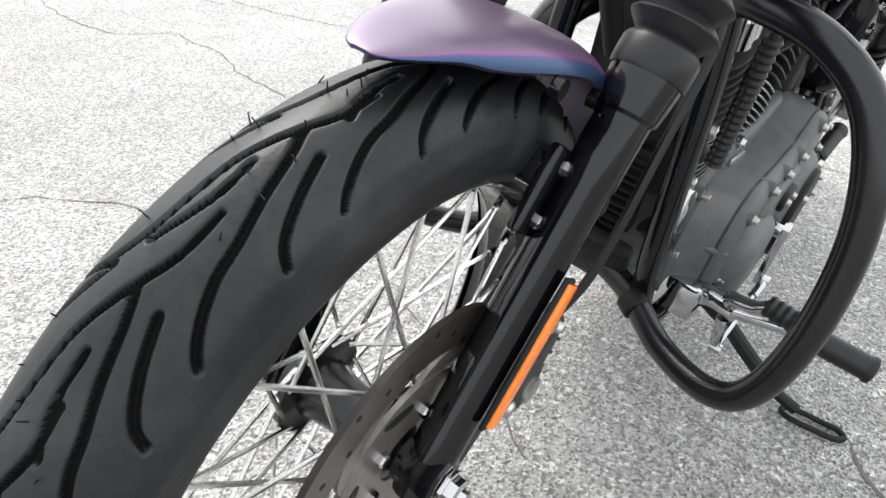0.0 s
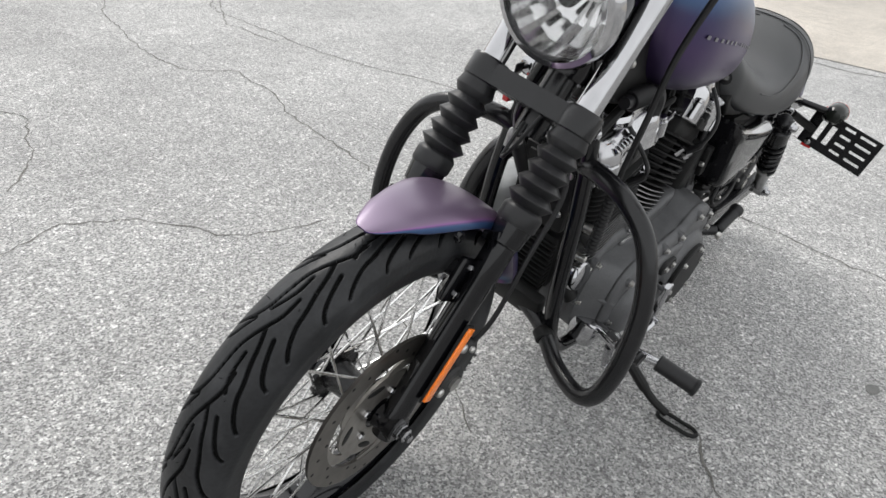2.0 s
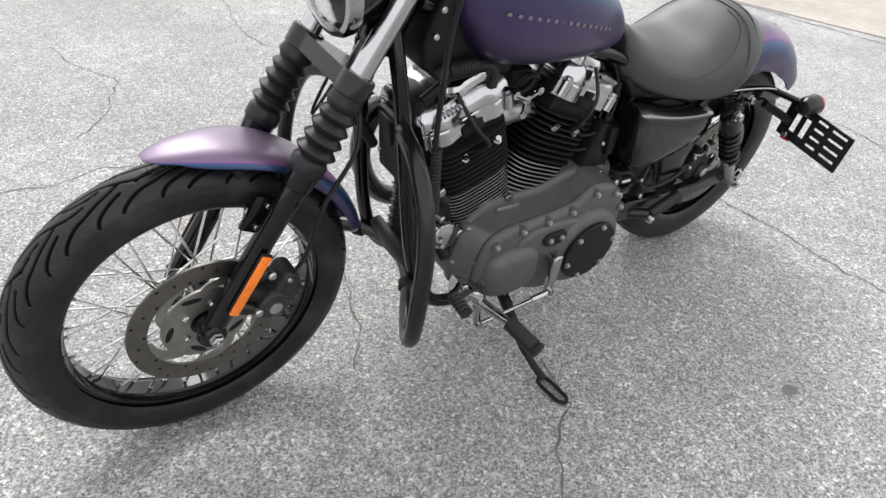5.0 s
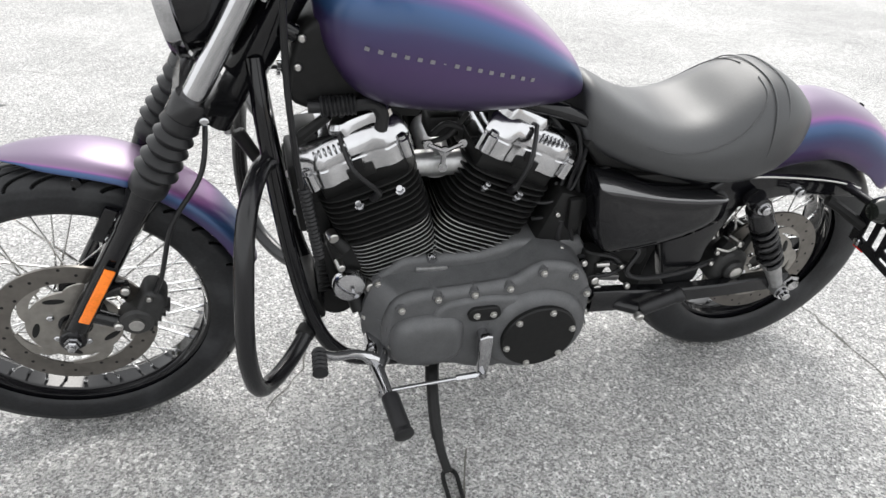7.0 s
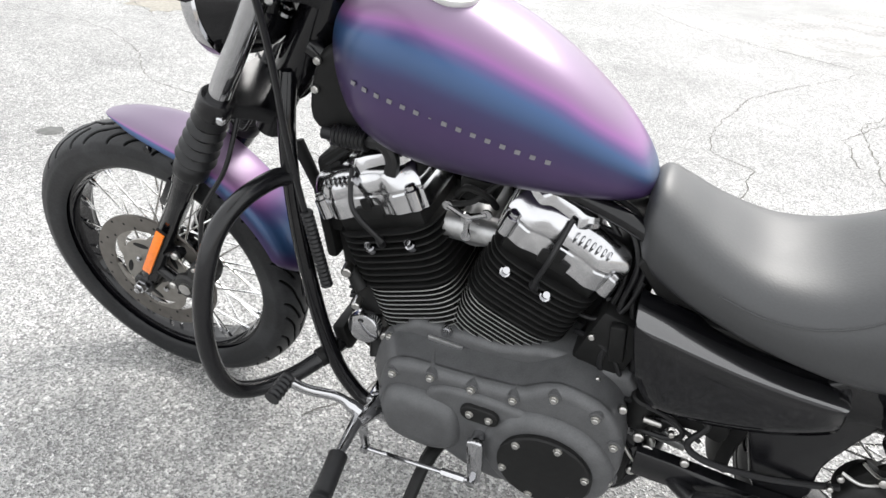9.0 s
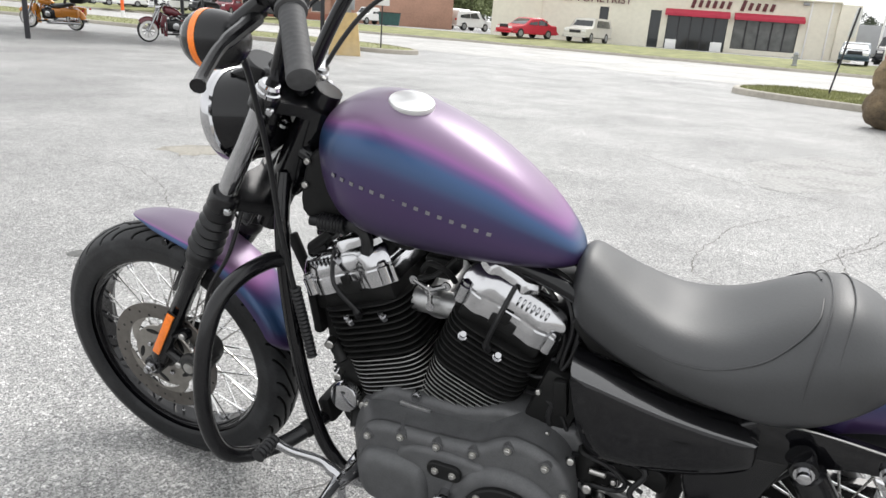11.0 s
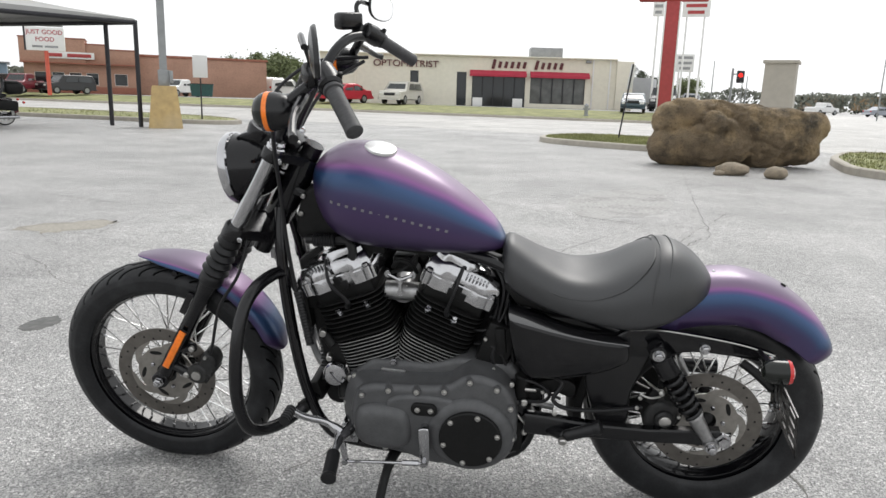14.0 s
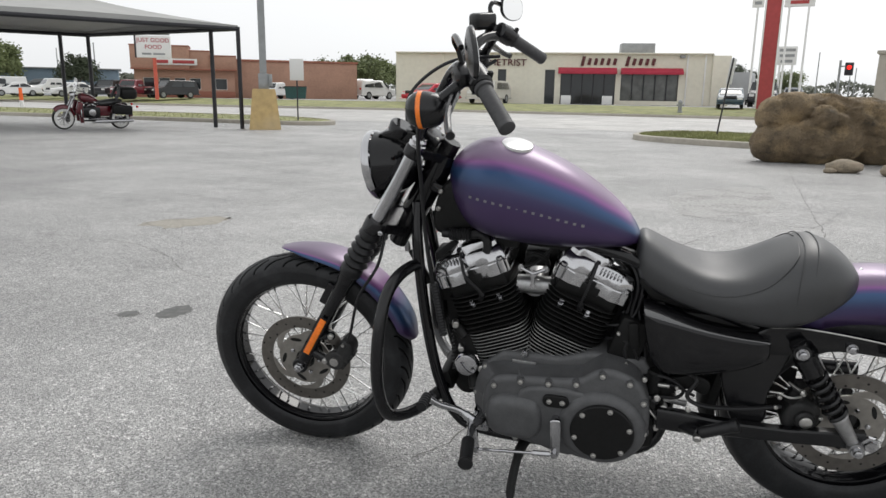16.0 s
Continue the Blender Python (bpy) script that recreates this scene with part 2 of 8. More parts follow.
WHITE = plain("white_paint", (0.78, 0.78, 0.76), 0.5, 0, 0.08, 8)


# ---- mesh tools ----
def spline(pts, n=8, closed=False):
    """Catmull-Rom through the points."""
    p = [Vector(q) for q in pts]
    m = len(p)
    out = []
    for i in range(m if closed else m - 1):
        if closed:
            a, b, c, d = p[(i - 1) % m], p[i], p[(i + 1) % m], p[(i + 2) % m]
        else:
            a, b, c, d = p[max(i - 1, 0)], p[i], p[i + 1], p[min(i + 2, m - 1)]
        for k in range(n):
            t = k / n
            out.append(0.5 * (2 * b + (c - a) * t + (2 * a - 5 * b + 4 * c - d) * t * t + (3 * b - a - 3 * c + d) * t**3))
    if not closed:
        out.append(p[-1])
    return out


def sheet(bm, rings, closed=True, cap=True, loop=False):
    """Skins rings of points."""
    vs = [[bm.verts.new(q) for q in ring] for ring in rings]
    k = len(vs[0])
    pairs = list(zip(vs, vs[1:])) + ([(vs[-1], vs[0])] if loop else [])
    for a, b in pairs:
        for i in range(k if closed else k - 1):
            j = (i + 1) % k
            bm.faces.new((a[i], a[j], b[j], b[i]))
    if cap and closed and not loop:
        bm.faces.new(vs[0][::-1])
        bm.faces.new(vs[-1])
    return bm


def tube(bm, pts, r, seg=10, closed=False, cap=True):
    p = [Vector(q) for q in pts]
    n = len(p)
    radii = list(r) if hasattr(r, "__len__") else [r] * n
    tans = []
    for i in range(n):
        a, b = (p[i - 1], p[(i + 1) % n]) if closed else (p[max(i - 1, 0)], p[min(i + 1, n - 1)])
        tans.append((b - a).normalized())
    side = tans[0].orthogonal().normalized()
    rings = []
    for i in range(n):
        side = (side - tans[i] * side.dot(tans[i])).normalized()
        up = tans[i].cross(side)
        rings.append([p[i] + radii[i] * (math.cos(2 * math.pi * k / seg) * side + math.sin(2 * math.pi * k / seg) * up) for k in range(seg)])
    return sheet(bm, rings, True, cap and not closed, closed)


def lathe(bm, prof, o, d, seg=32, cap=True, loop=False):
    """Turns a profile of (along, radius) about the axis d through o."""
    o, d = Vector(o), Vector(d).normalized()
    s = d.orthogonal().normalized()
    u = d.cross(s)
    rings = [[o + d * a + r * (math.cos(2 * math.pi * k / seg) * s + math.sin(2 * math.pi * k / seg) * u) for k in range(seg)] for a, r in prof]
    return sheet(bm, rings, True, cap, loop)


def rod(bm, a, b, r, r2=None, seg=12, bev=0.0):
    a, b = Vector(a), Vector(b)
    h = (b - a).length
    r2 = r if r2 is None else r2
    prof = [(0, r), (h, r2)] if bev <= 0 else [(0, r - bev), (bev, r), (h - bev, r2), (h, r2 - bev)]
    return lathe(bm, prof, a, b - a, seg)


def box(bm, c, size, m=None, bevel=0.0, seg=2):
    t = bmesh.new()
    bmesh.ops.create_cube(t, size=1.0)
    bmesh.ops.scale(t, vec=size, verts=t.verts)
    if bevel > 0:
        bmesh.ops.bevel(t, geom=t.edges[:], offset=bevel, segments=seg, profile=0.5, affect="EDGES")
    mat = Matrix.Translation(c) @ (m.to_4x4() if m is not None else Matrix())
    t.transform(mat)
    join(bm, t)
    return bm


def join(bm, t):
    me = bpy.data.meshes.new("tmp")
    t.to_mesh(me)
    t.free()
    bm.from_mesh(me)
    bpy.data.meshes.remove(me)
    return bm


def inset_ring(pts, d):
    """Moves a closed 2D outline inwards by d."""
    n = len(pts)
    area = sum(pts[i][0] * pts[(i + 1) % n][1] - pts[(i + 1) % n][0] * pts[i][1] for i in range(n))
    s = 1 if area > 0 else -1
    out = []
    for i in range(n):
        a, b, c = Vector(pts[i - 1]), Vector(pts[i]), Vector(pts[(i + 1) % n])
        e = ((b - a).normalized() + (c - b).normalized()).normalized()
        out.append(b + s * d * Vector((-e.y, e.x)))
    return out


def slab(bm, outline, y0, y1, bev=0.0, steps=3):
    """A plate: an outline in x and z between y0 and y1, rounded towards y0."""
    rings = [[Vector((q[0], y1, q[1])) for q in outline]]
    s = 1 if y1 > y0 else -1
    for k in range(steps + 1 if bev > 0 else 1):
        a = 0.5 * math.pi * k / steps if bev > 0 else 0
        off, dy = bev * (1 - math.cos(a)), bev * (1 - math.sin(a)) if bev > 0 else 0
        rings.append([Vector((q[0], y0 + s * dy, q[1])) for q in inset_ring([(v[0], v[1]) for v in outline], off)])
    return sheet(bm, rings)


def finish(bm, name, mat, sharp=35):
    bmesh.ops.recalc_face_normals(bm, faces=bm.faces[:])
    me = bpy.data.meshes.new(name)
    bm.to_mesh(me)
    bm.free()
    me.shade_smooth()
    me.set_sharp_from_angle(angle=radians(sharp))
    for m in mat if isinstance(mat, (list, tuple)) else [mat]:
        me.materials.append(m)
    return me


def part(name, bm, material, parent, label="", sharp=35):
    ob = new(name, finish(bm, name, material, sharp))
    ob.parent = parent
    if label:
        tagged(ob, label)
    return ob


def thing(name, bm, material, label, category, group="", kind="", sharp=35, m=None):
    ob = new(name, finish(bm, name, material, sharp))
    if m is not None:
        ob.matrix_world = m
    return tagged(ob, label, category, group, kind)


def empty(name, m, label, category, group=""):
    ob = new(name)
    ob.matrix_world = m
    ob.empty_display_size = 0.1
    return tagged(ob, label, category, group)


def piece(name, me, parent, m):
    ob = new(name, me)
    ob.parent = parent
    ob.matrix_basis = m
    return ob


def B():
    return bmesh.new()

# ---- the motorcycle ----
STEER_DEG = 2.0
bike = empty("motorcycle", pose(0.0256, 0.5528, -0.0218, 9.1, 0.5, 1.8), "purple and blue colour-shift motorcycle leaning on its side stand", "motorcycle")
RAKE = radians(29.3)
U = Vector((math.sin(RAKE), 0, math.cos(RAKE)))
AXLE = Vector((0.016, -0.003, 0.344))
HINGE = Vector((0.097, 0, 0.346))
S = Matrix.Translation(HINGE) @ Matrix.Rotation(radians(STEER_DEG), 4, U) @ Matrix.Translation(-HINGE)
REAR = Vector((1.534, 0.008, 0.344))


def sp(name, bm, mat, parent=None, label="", sharp=35):
    """A part that turns with the handlebar."""
    bm.transform(S)
    return part(name, bm, mat, parent or bike, label, sharp)


def tread_depth(s, v, period):
    """Depth of the tread grooves at s along the tyre and v across it; the pattern repeats after two sweeps."""
    long_s = [(0, -0.003), (0.019, -0.012), (0.045, -0.020), (0.07, -0.0284), (0.09, -0.0328), (0.110, -0.0415), (0.1235, -0.050), (0.130, -0.0567)]
    cross = [(-0.050, -0.010), (-0.032, -0.0105), (-0.018, -0.009), (-0.002, -0.003), (0.018, 0.005), (0.038, 0.011), (0.065, 0.0135), (0.088, 0.0165), (0.102, 0.021), (0.116, 0.029), (0.128, 0.042), (0.134, 0.053)]
    flank = [(0.006, -0.023), (0.028, -0.032), (0.046, -0.041), (0.057, -0.0493), (0.062, -0.0585)]
    far = [(0, 0.0215), (0.016, 0.029), (0.032, 0.037), (0.042, 0.046)]
    mid_a = [(0.033, 0.0015), (0.056, 0.0), (0.076, 0.0045), (0.094, 0.0115)]
    mid_b = [(0.038, -0.004), (0.056, -0.005), (0.074, -0.0075), (0.090, -0.0145)]
    v = v * 1.1
    depth = np.zeros_like(s)
    for k in (0, 1):
        for line, half in ((long_s, 0.0024), (cross, 0.0022), (flank, 0.0025), (far, 0.0024), (mid_b if k else mid_a, 0.0021)):
            a = np.array([(q.x, q.y) for q in spline([(x, y, 0) for x, y in line], 3)])
            for w in (-1, 0, 1):
                ss = np.mod(s - 0.1035 - k * period / 2, period) + w * period
                best = np.full(s.shape, 1e9)
                for (x0, y0), (x1, y1) in zip(a, a[1:]):
                    dx, dy = x1 - x0, y1 - y0
                    t = np.clip(((ss - x0) * dx + (v - y0) * dy) / (dx * dx + dy * dy), 0, 1)
                    best = np.minimum(best, (ss - x0 - t * dx) ** 2 + (v - y0 - t * dy) ** 2)
                depth = np.maximum(depth, 0.0070 * np.clip((half + 0.0009 - np.sqrt(best)) / 0.0018, 0, 1))
    return depth


def tyre_mesh(name, centre, outer, half, bead, nseg, repeats, fine):
    """A tyre with its tread cut in."""
    prof = spline([(-half * 0.80, bead, 0), (-half * 0.93, bead + 0.012, 0), (-half, bead + 0.040, 0), (-half * 0.965, outer - 0.036, 0), (-half * 0.84, outer - 0.021, 0), (-half * 0.5, outer - 0.0065, 0), (0, outer, 0),
                   (half * 0.5, outer - 0.0065, 0), (half * 0.84, outer - 0.021, 0), (half * 0.965, outer - 0.036, 0), (half, bead + 0.040, 0), (half * 0.93, bead + 0.012, 0), (half * 0.80, bead, 0)], 24)
    pts = np.array([(q.x, q.y) for q in prof])
    arc = np.r_[0, np.cumsum(np.hypot(*np.diff(pts, axis=0).T))]
    mid = arc[-1] / 2
    v = np.unique(np.r_[np.linspace(0, mid - 0.062, 12), np.linspace(mid - 0.062, mid + 0.062, fine), np.linspace(mid + 0.062, arc[-1], 12)])
    y, r = np.interp(v, arc, pts[:, 0]), np.interp(v, arc, pts[:, 1])
    ny, nr = np.gradient(r, v), -np.gradient(y, v)
    ny, nr = -ny / np.hypot(ny, nr), -nr / np.hypot(ny, nr)
    ny, nr = -ny, -nr
    ang = np.linspace(0, 2 * np.pi, nseg, endpoint=False)
    A, V = np.meshgrid(ang, v - mid, indexing="ij")
    period = 2 * np.pi * outer / repeats
    D = tread_depth(A * outer, V, period)
    out = np.sign(nr[len(v) // 2])
    R = r[None] - D * (nr * out)[None]
    Y = y[None] - D * (ny * out)[None]
    X3 = np.stack([centre[0] - R * np.sin(A), centre[1] + Y, centre[2] + R * np.cos(A)], -1).reshape(-1, 3)
    m, k = nseg, len(v)
    i, j = np.meshgrid(np.arange(m), np.arange(k - 1), indexing="ij")
    i2 = (i + 1) % m
    F = np.stack([i * k + j, i * k + j + 1, i2 * k + j + 1, i2 * k + j], -1).reshape(-1, 4)
    me = bpy.data.meshes.new(name)
    me.from_pydata(X3.tolist(), [], F.tolist())
    me.shade_smooth()
    # faces deep in the grooves take the painted-shade rubber
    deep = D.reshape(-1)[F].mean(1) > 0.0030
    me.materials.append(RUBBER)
    me.materials.append(GROOVE_SHADE)
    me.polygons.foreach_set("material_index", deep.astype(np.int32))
    return me


def wheel(name, centre, outer, half, bead, steered, nseg, repeats, fine, rim_half, label, y):
    """Rim, tyre, hub, laced spokes and brake disc."""
    T = S if steered else Matrix()
    c = Vector(centre)
    bm = B()
    w = rim_half
    lathe(bm, [(-w, bead + 0.012), (-w - 0.002, bead + 0.014), (-w - 0.004, bead + 0.010), (-w - 0.001, bead - 0.002), (-w * 0.75, bead - 0.005), (-w * 0.55, bead - 0.010), (w * 0.55, bead - 0.010), (w * 0.75, bead - 0.005),
               (w + 0.001, bead - 0.002), (w + 0.004, bead + 0.010), (w + 0.002, bead + 0.014), (w, bead + 0.012), (w * 0.6, bead - 0.004), (-w * 0.6, bead - 0.004)], c, (0, 1, 0), 96, False, True)
    bm.transform(T)
    rim = part(name, bm, GLOSS_BLACK, bike, label)
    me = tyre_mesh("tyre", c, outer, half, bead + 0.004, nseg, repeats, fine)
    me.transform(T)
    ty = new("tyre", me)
    ty.parent = rim
    tagged(ty, "black tyre with curved tread grooves")
    bm = B()
    hw = 0.045
    lathe(bm, [(-hw - 0.018, 0.012), (-hw - 0.016, 0.030), (-hw, 0.032), (-hw + 0.001, 0.050), (-hw + 0.007, 0.050), (-hw + 0.010, 0.030), (0, 0.025), (hw - 0.010, 0.030), (hw - 0.007, 0.050), (hw - 0.001, 0.050), (hw, 0.032), (hw + 0.016, 0.03), (hw + 0.018, 0.012)], c, (0, 1, 0), 32)
    bm.transform(T)
    part("hub", bm, SATIN_BLACK, rim)
    bm = B()
    rod(bm, (0, 0, 0), (0, 0, 1), 0.0024, seg=6)
    spoke = finish(bm, "spoke", SPOKE)
    bm = B()
    rod(bm, (0, 0, 0), (0, 0, 0.016), 0.0036, 0.003, seg=6)
    nip = finish(bm, "nipple", CHROME)
    for k in range(40):
        side = -1 if k % 2 else 1
        lead = 1 if (k // 2) % 2 else -1
        a = 2 * math.pi * k / 40
        h = a + lead * radians(62)
        p0 = c + Vector((0.045 * math.sin(h), side * (hw - 0.004 + (0.003 if lead > 0 else -0.003)), 0.045 * math.cos(h)))
        p1 = c + Vector(((bead - 0.008) * math.sin(a), side * 0.006, (bead - 0.008) * math.cos(a)))
        q = (p1 - p0).to_track_quat("Z", "Y").to_matrix().to_4x4()
        piece("spoke", spoke, rim, T @ Matrix.Translation(p0) @ q @ Matrix.Diagonal((1, 1, (p1 - p0).length, 1)))
        piece("nipple", nip, rim, T @ Matrix.Translation(p1 - (p1 - p0).normalized() * 0.012) @ q)
    # brake disc on the left
    bm = B()
    lathe(bm, [(y - 0.0028, 0.108), (y - 0.0028, 0.1455), (y + 0.0028, 0.1455), (y + 0.0028, 0.108)], c, (0, 1, 0), 80, False, True)
    bm.transform(T)
    disc = part("brake_disc", bm, DISC_STEEL, rim, "drilled steel brake disc")
    for k in range(5):
        a0 = 2 * math.pi * k / 5
        for da, bend in ((0.0, 0.85),):
            bm = B()
            path = []
            for i in range(9):
                t = i / 8
                a = a0 + da + bend * t * t
                rr = 0.072 + (0.112 - 0.072) * t
                path.append(c + Vector((rr * math.sin(a), y, rr * math.cos(a))))
            rings = []
            for i, q in enumerate(path):
                d = (path[min(i + 1, 8)] - path[max(i - 1, 0)]).normalized()
                nrm = d.cross(Vector((0, 1, 0)))
                wd = 0.0095
                rings.append([q + nrm * wd + Vector((0, -0.002, 0)), q - nrm * wd + Vector((0, -0.002, 0)), q - nrm * wd + Vector((0, 0.002, 0)), q + nrm * wd + Vector((0, 0.002, 0))])
            sheet(bm, rings)
            bm.transform(T)
            part("carrier_arm", bm, CARRIER, rim)
    bm = B()
    lathe(bm, [(y - 0.0025, 0.030), (y - 0.0025, 0.085), (y + 0.0025, 0.085), (y + 0.0025, 0.030)], c, (0, 1, 0), 48, False, True)
    bm.transform(T)
    part("disc_carrier", bm, CARRIER, rim, "pale steel disc carrier")
    return rim, disc


front_wheel, front_disc = wheel("front_wheel", AXLE, 0.3275, 0.0510, 0.242, True, 1500, 9, 130, 0.031, "black spoked front wheel", -0.060)
rear_wheel, rear_disc = wheel("rear_wheel", REAR, 0.313, 0.072, 0.203, False, 700, 9, 70, 0.044, "black spoked rear wheel", -0.072)


def disc_holes(disc, c, T, y):
    bm = B()
    lathe(bm, [(0, 0.0032), (0.0062, 0.0032)], (0, 0, 0), (0, 1, 0), 8)
    hole = finish(bm, "hole", FLAT_BLACK)
    for k in range(30):
        a = 2 * math.pi * k / 30
        r = (0.139, 0.126, 0.114)[k % 3]
        ob = piece("drilled_hole", hole, bike, T @ Matrix.Translation(c + Vector((r * math.sin(a), y - 0.0031, r * math.cos(a)))))
        ob.parent = disc.parent
    bm = B()
    slab(bm, [(0.019 * math.cos(t), 0.006 * math.sin(t)) for t in [2 * math.pi * k / 16 for k in range(16)]], -0.0008, 0.0055, 0.0004)
    slot = finish(bm, "slot", FLAT_BLACK)
    for k in range(5):
        a = 2 * math.pi * k / 5 + 0.9
        piece("carrier_slot", slot, disc.parent, T @ Matrix.Translation(c + Vector((0.069 * math.sin(a), y - 0.0026, 0.069 * math.cos(a)))) @ Matrix.Rotation(a + 0.4, 4, "Y"))
    bm = B()
    lathe(bm, [(0, 0.007), (0.004, 0.007), (0.006, 0.005)], (0, 0, 0), (0, -1, 0), 6)
    bolt = finish(bm, "bolt", CHROME)
    for k in range(5):
        a = 2 * math.pi * k / 5 + 0.3
        piece("disc_bolt", bolt, disc.parent, T @ Matrix.Translation(c + Vector((0.046 * math.sin(a), y - 0.0025, 0.046 * math.cos(a)))))


disc_holes(front_disc, AXLE, S, -0.060)
disc_holes(rear_disc, REAR, Matrix(), -0.072)

bm = B()
rw = random.Random(21)
for k in range(50):
    a, y = rw.uniform(-0.6, 1.5), rw.choice((-0.018, -0.002, 0.010, 0.022, 0.030)) + rw.uniform(-0.003, 0.003)
    r0 = 0.3275 - 0.0065 * (y / 0.026) ** 2
    e = Vector((-math.sin(a), 0, math.cos(a)))
    q = AXLE + e * (r0 - 0.001) + Vector((0, y, 0))
    rod(bm, q, q + e * rw.uniform(0.004, 0.009) + Vector((rw.uniform(-0.004, 0.004), rw.uniform(-0.004, 0.004), 0)), 0.0006, 0.0004, 4)
fuzz = sp("rubber_fuzz", bm, SOFT_RUBBER, front_wheel)
tagged(fuzz, "small rubber whiskers on the tyre", "", "", "stuff")

# fork
FY = 0.086
for side in (-1, 1):
    base = AXLE + Vector((0, side * FY, 0))
    at = lambda d, dx=0.0, dy=0.0: base + U * d + Vector((dx, side * dy, 0))
    bm = B()
    lathe(bm, [(-0.028, 0.012), (-0.026, 0.018), (-0.01, 0.0205), (0.03, 0.0212), (0.27, 0.0212), (0.276, 0.0230), (0.328, 0.0230), (0.331, 0.0262), (0.348, 0.0282), (0.362, 0.0295)], base, U, 32)
    sp("fork_slider", bm, GLOSS_BLACK, None, "glossy black fork slider")
    bm = B()
    prof = [(0.362, 0.0310), (0.366, 0.0322), (0.384, 0.0322), (0.388, 0.030)]
    for k in range(5):
        z = 0.392 + 0.0235 * k
        prof += [(z, 0.0260 - 0.0004 * k), (z + 0.0115, 0.0368 - 0.0012 * k), (z + 0.0130, 0.0368 - 0.0012 * k)]
    prof += [(0.512, 0.0285), (0.520, 0.0285)]
    lathe(bm, prof, base, U, 28)
    sp("fork_gaiter", bm, SOFT_RUBBER, None, "ribbed black rubber fork gaiter")
    bm = B()
    lathe(bm, [(0.50, 0.0195), (0.80, 0.0195), (0.803, 0.017)], base, U, 24)
    sp("fork_tube", bm, CHROME, None, "polished steel fork tube")
    bm = B()
    lathe(bm, [(0.788, 0.0235), (0.798, 0.0235), (0.800, 0.020), (0.808, 0.021), (0.814, 0.017), (0.815, 0.010)], base, U, 24)
    sp("fork_cap", bm, CHROME)
    # axle nut
    bm = B()
    o = base + Vector((0, side * 0.022, 0))
    lathe(bm, [(0, 0.015), (0.004, 0.015), (0.004, 0.0125), (0.013, 0.0125), (0.015, 0.010)], o, (0, side, 0), 6)
    lathe(bm, [(0.013, 0.007), (0.021, 0.007), (0.022, 0.0055)], o, (0, side, 0), 12)
    sp("axle_nut", bm, CHROME)
    # reflector on the slider
    o = base + Vector((0, side * 0.027, 0))
    rot = Matrix.Rotation(RAKE, 4, "Y")
    bm = B()
    box(bm, o + U * 0.130, (0.024, 0.005, 0.142), rot, 0.002)
    back = sp("reflector_back", bm, FLAT_BLACK)
    bm = B()
    box(bm, o + U * 0.130 + Vector((0, side * 0.004, 0)), (0.019, 0.005, 0.134), rot, 0.0015)
    sp("reflector", bm, AMBER, None, "amber fork reflector")
    # fender mount on the slider
    bm = B()
    o = base + U * 0.245 - Vector((0, side * 0.022, 0))
    box(bm, o + Vector((-0.012, 0, 0.012)), (0.055, 0.012, 0.075), rot, 0.004)
    box(bm, o + Vector((-0.016, -side * 0.012, 0.030)), (0.022, 0.030, 0.030), rot, 0.004)
    sp("fender_mount", bm, GLOSS_BLACK)
    for d in (-0.022, 0.024):
        bm = B()
        lathe(bm, [(0, 0.0065), (0.005, 0.0065), (0.006, 0.005)], o + U * d + Vector((-0.012, side * 0.005, 0.012)), (0, side, 0), 6)
        sp("mount_bolt", bm, CHROME)
axle = B()
rod(axle, AXLE - Vector((0, FY + 0.02, 0)), AXLE + Vector((0, FY + 0.02, 0)), 0.0095)
sp("axle", axle, STEEL)

# axle boss on the left slider
bm = B()
lathe(bm, [(-0.02, 0.024), (0.018, 0.024), (0.021, 0.021)], AXLE + Vector((0, -FY, 0)), (0, -1, 0), 24)
sp("axle_boss", bm, GLOSS_BLACK)

# caliper behind the left slider
bm = B()
cm = Matrix.Rotation(RAKE + 0.15, 4, "Y")
cc = AXLE + Vector((0.126, -0.084, 0.052))
out = spline([(-0.020, -0.050, 0), (0.010, -0.056, 0), (0.034, -0.036, 0), (0.040, 0.0, 0), (0.030, 0.040, 0), (0.004, 0.056, 0), (-0.018, 0.044, 0), (-0.012, 0.0, 0)], 4, True)
slab(bm, [(q.x, q.y) for q in out], -0.022, 0.030, 0.010)
bm.transform(Matrix.Translation(cc) @ cm)
caliper = sp("brake_caliper", bm, CALIPER, None, "black front brake caliper")
PC = Vector((0.132, -0.100, 0.375))
bm = B()
lathe(bm, [(0, 0.031), (0.008, 0.031), (0.013, 0.026), (0.014, 0.020)], PC, (0, -1, 0), 28)
sp("piston_housing", bm, CALIPER, caliper)
bm = B()
lathe(bm, [(0.014, 0.0135), (0.019, 0.0135), (0.020, 0.010)], PC, (0, -1, 0), 20)
sp("piston_cap", bm, STEEL, caliper)
bm = B()
for a, b in ((Vector((0.055, -FY, 0.10)), Vector((0.112, -0.094, 0.112))), (Vector((0.030, -FY, 0.050)), Vector((0.085, -0.092, 0.024)))):
    rod(bm, AXLE + a, AXLE + b, 0.015, 0.013)
sp("caliper_lug", bm, SATIN_BLACK, caliper)
for k in range(5):
    bm = B()
    box(bm, cc + cm.to_3x3() @ Vector((0.034, -0.004, -0.030 + 0.015 * k)), (0.014, 0.036, 0.004), cm, 0.001)
    sp("caliper_fin", bm, CALIPER, caliper)
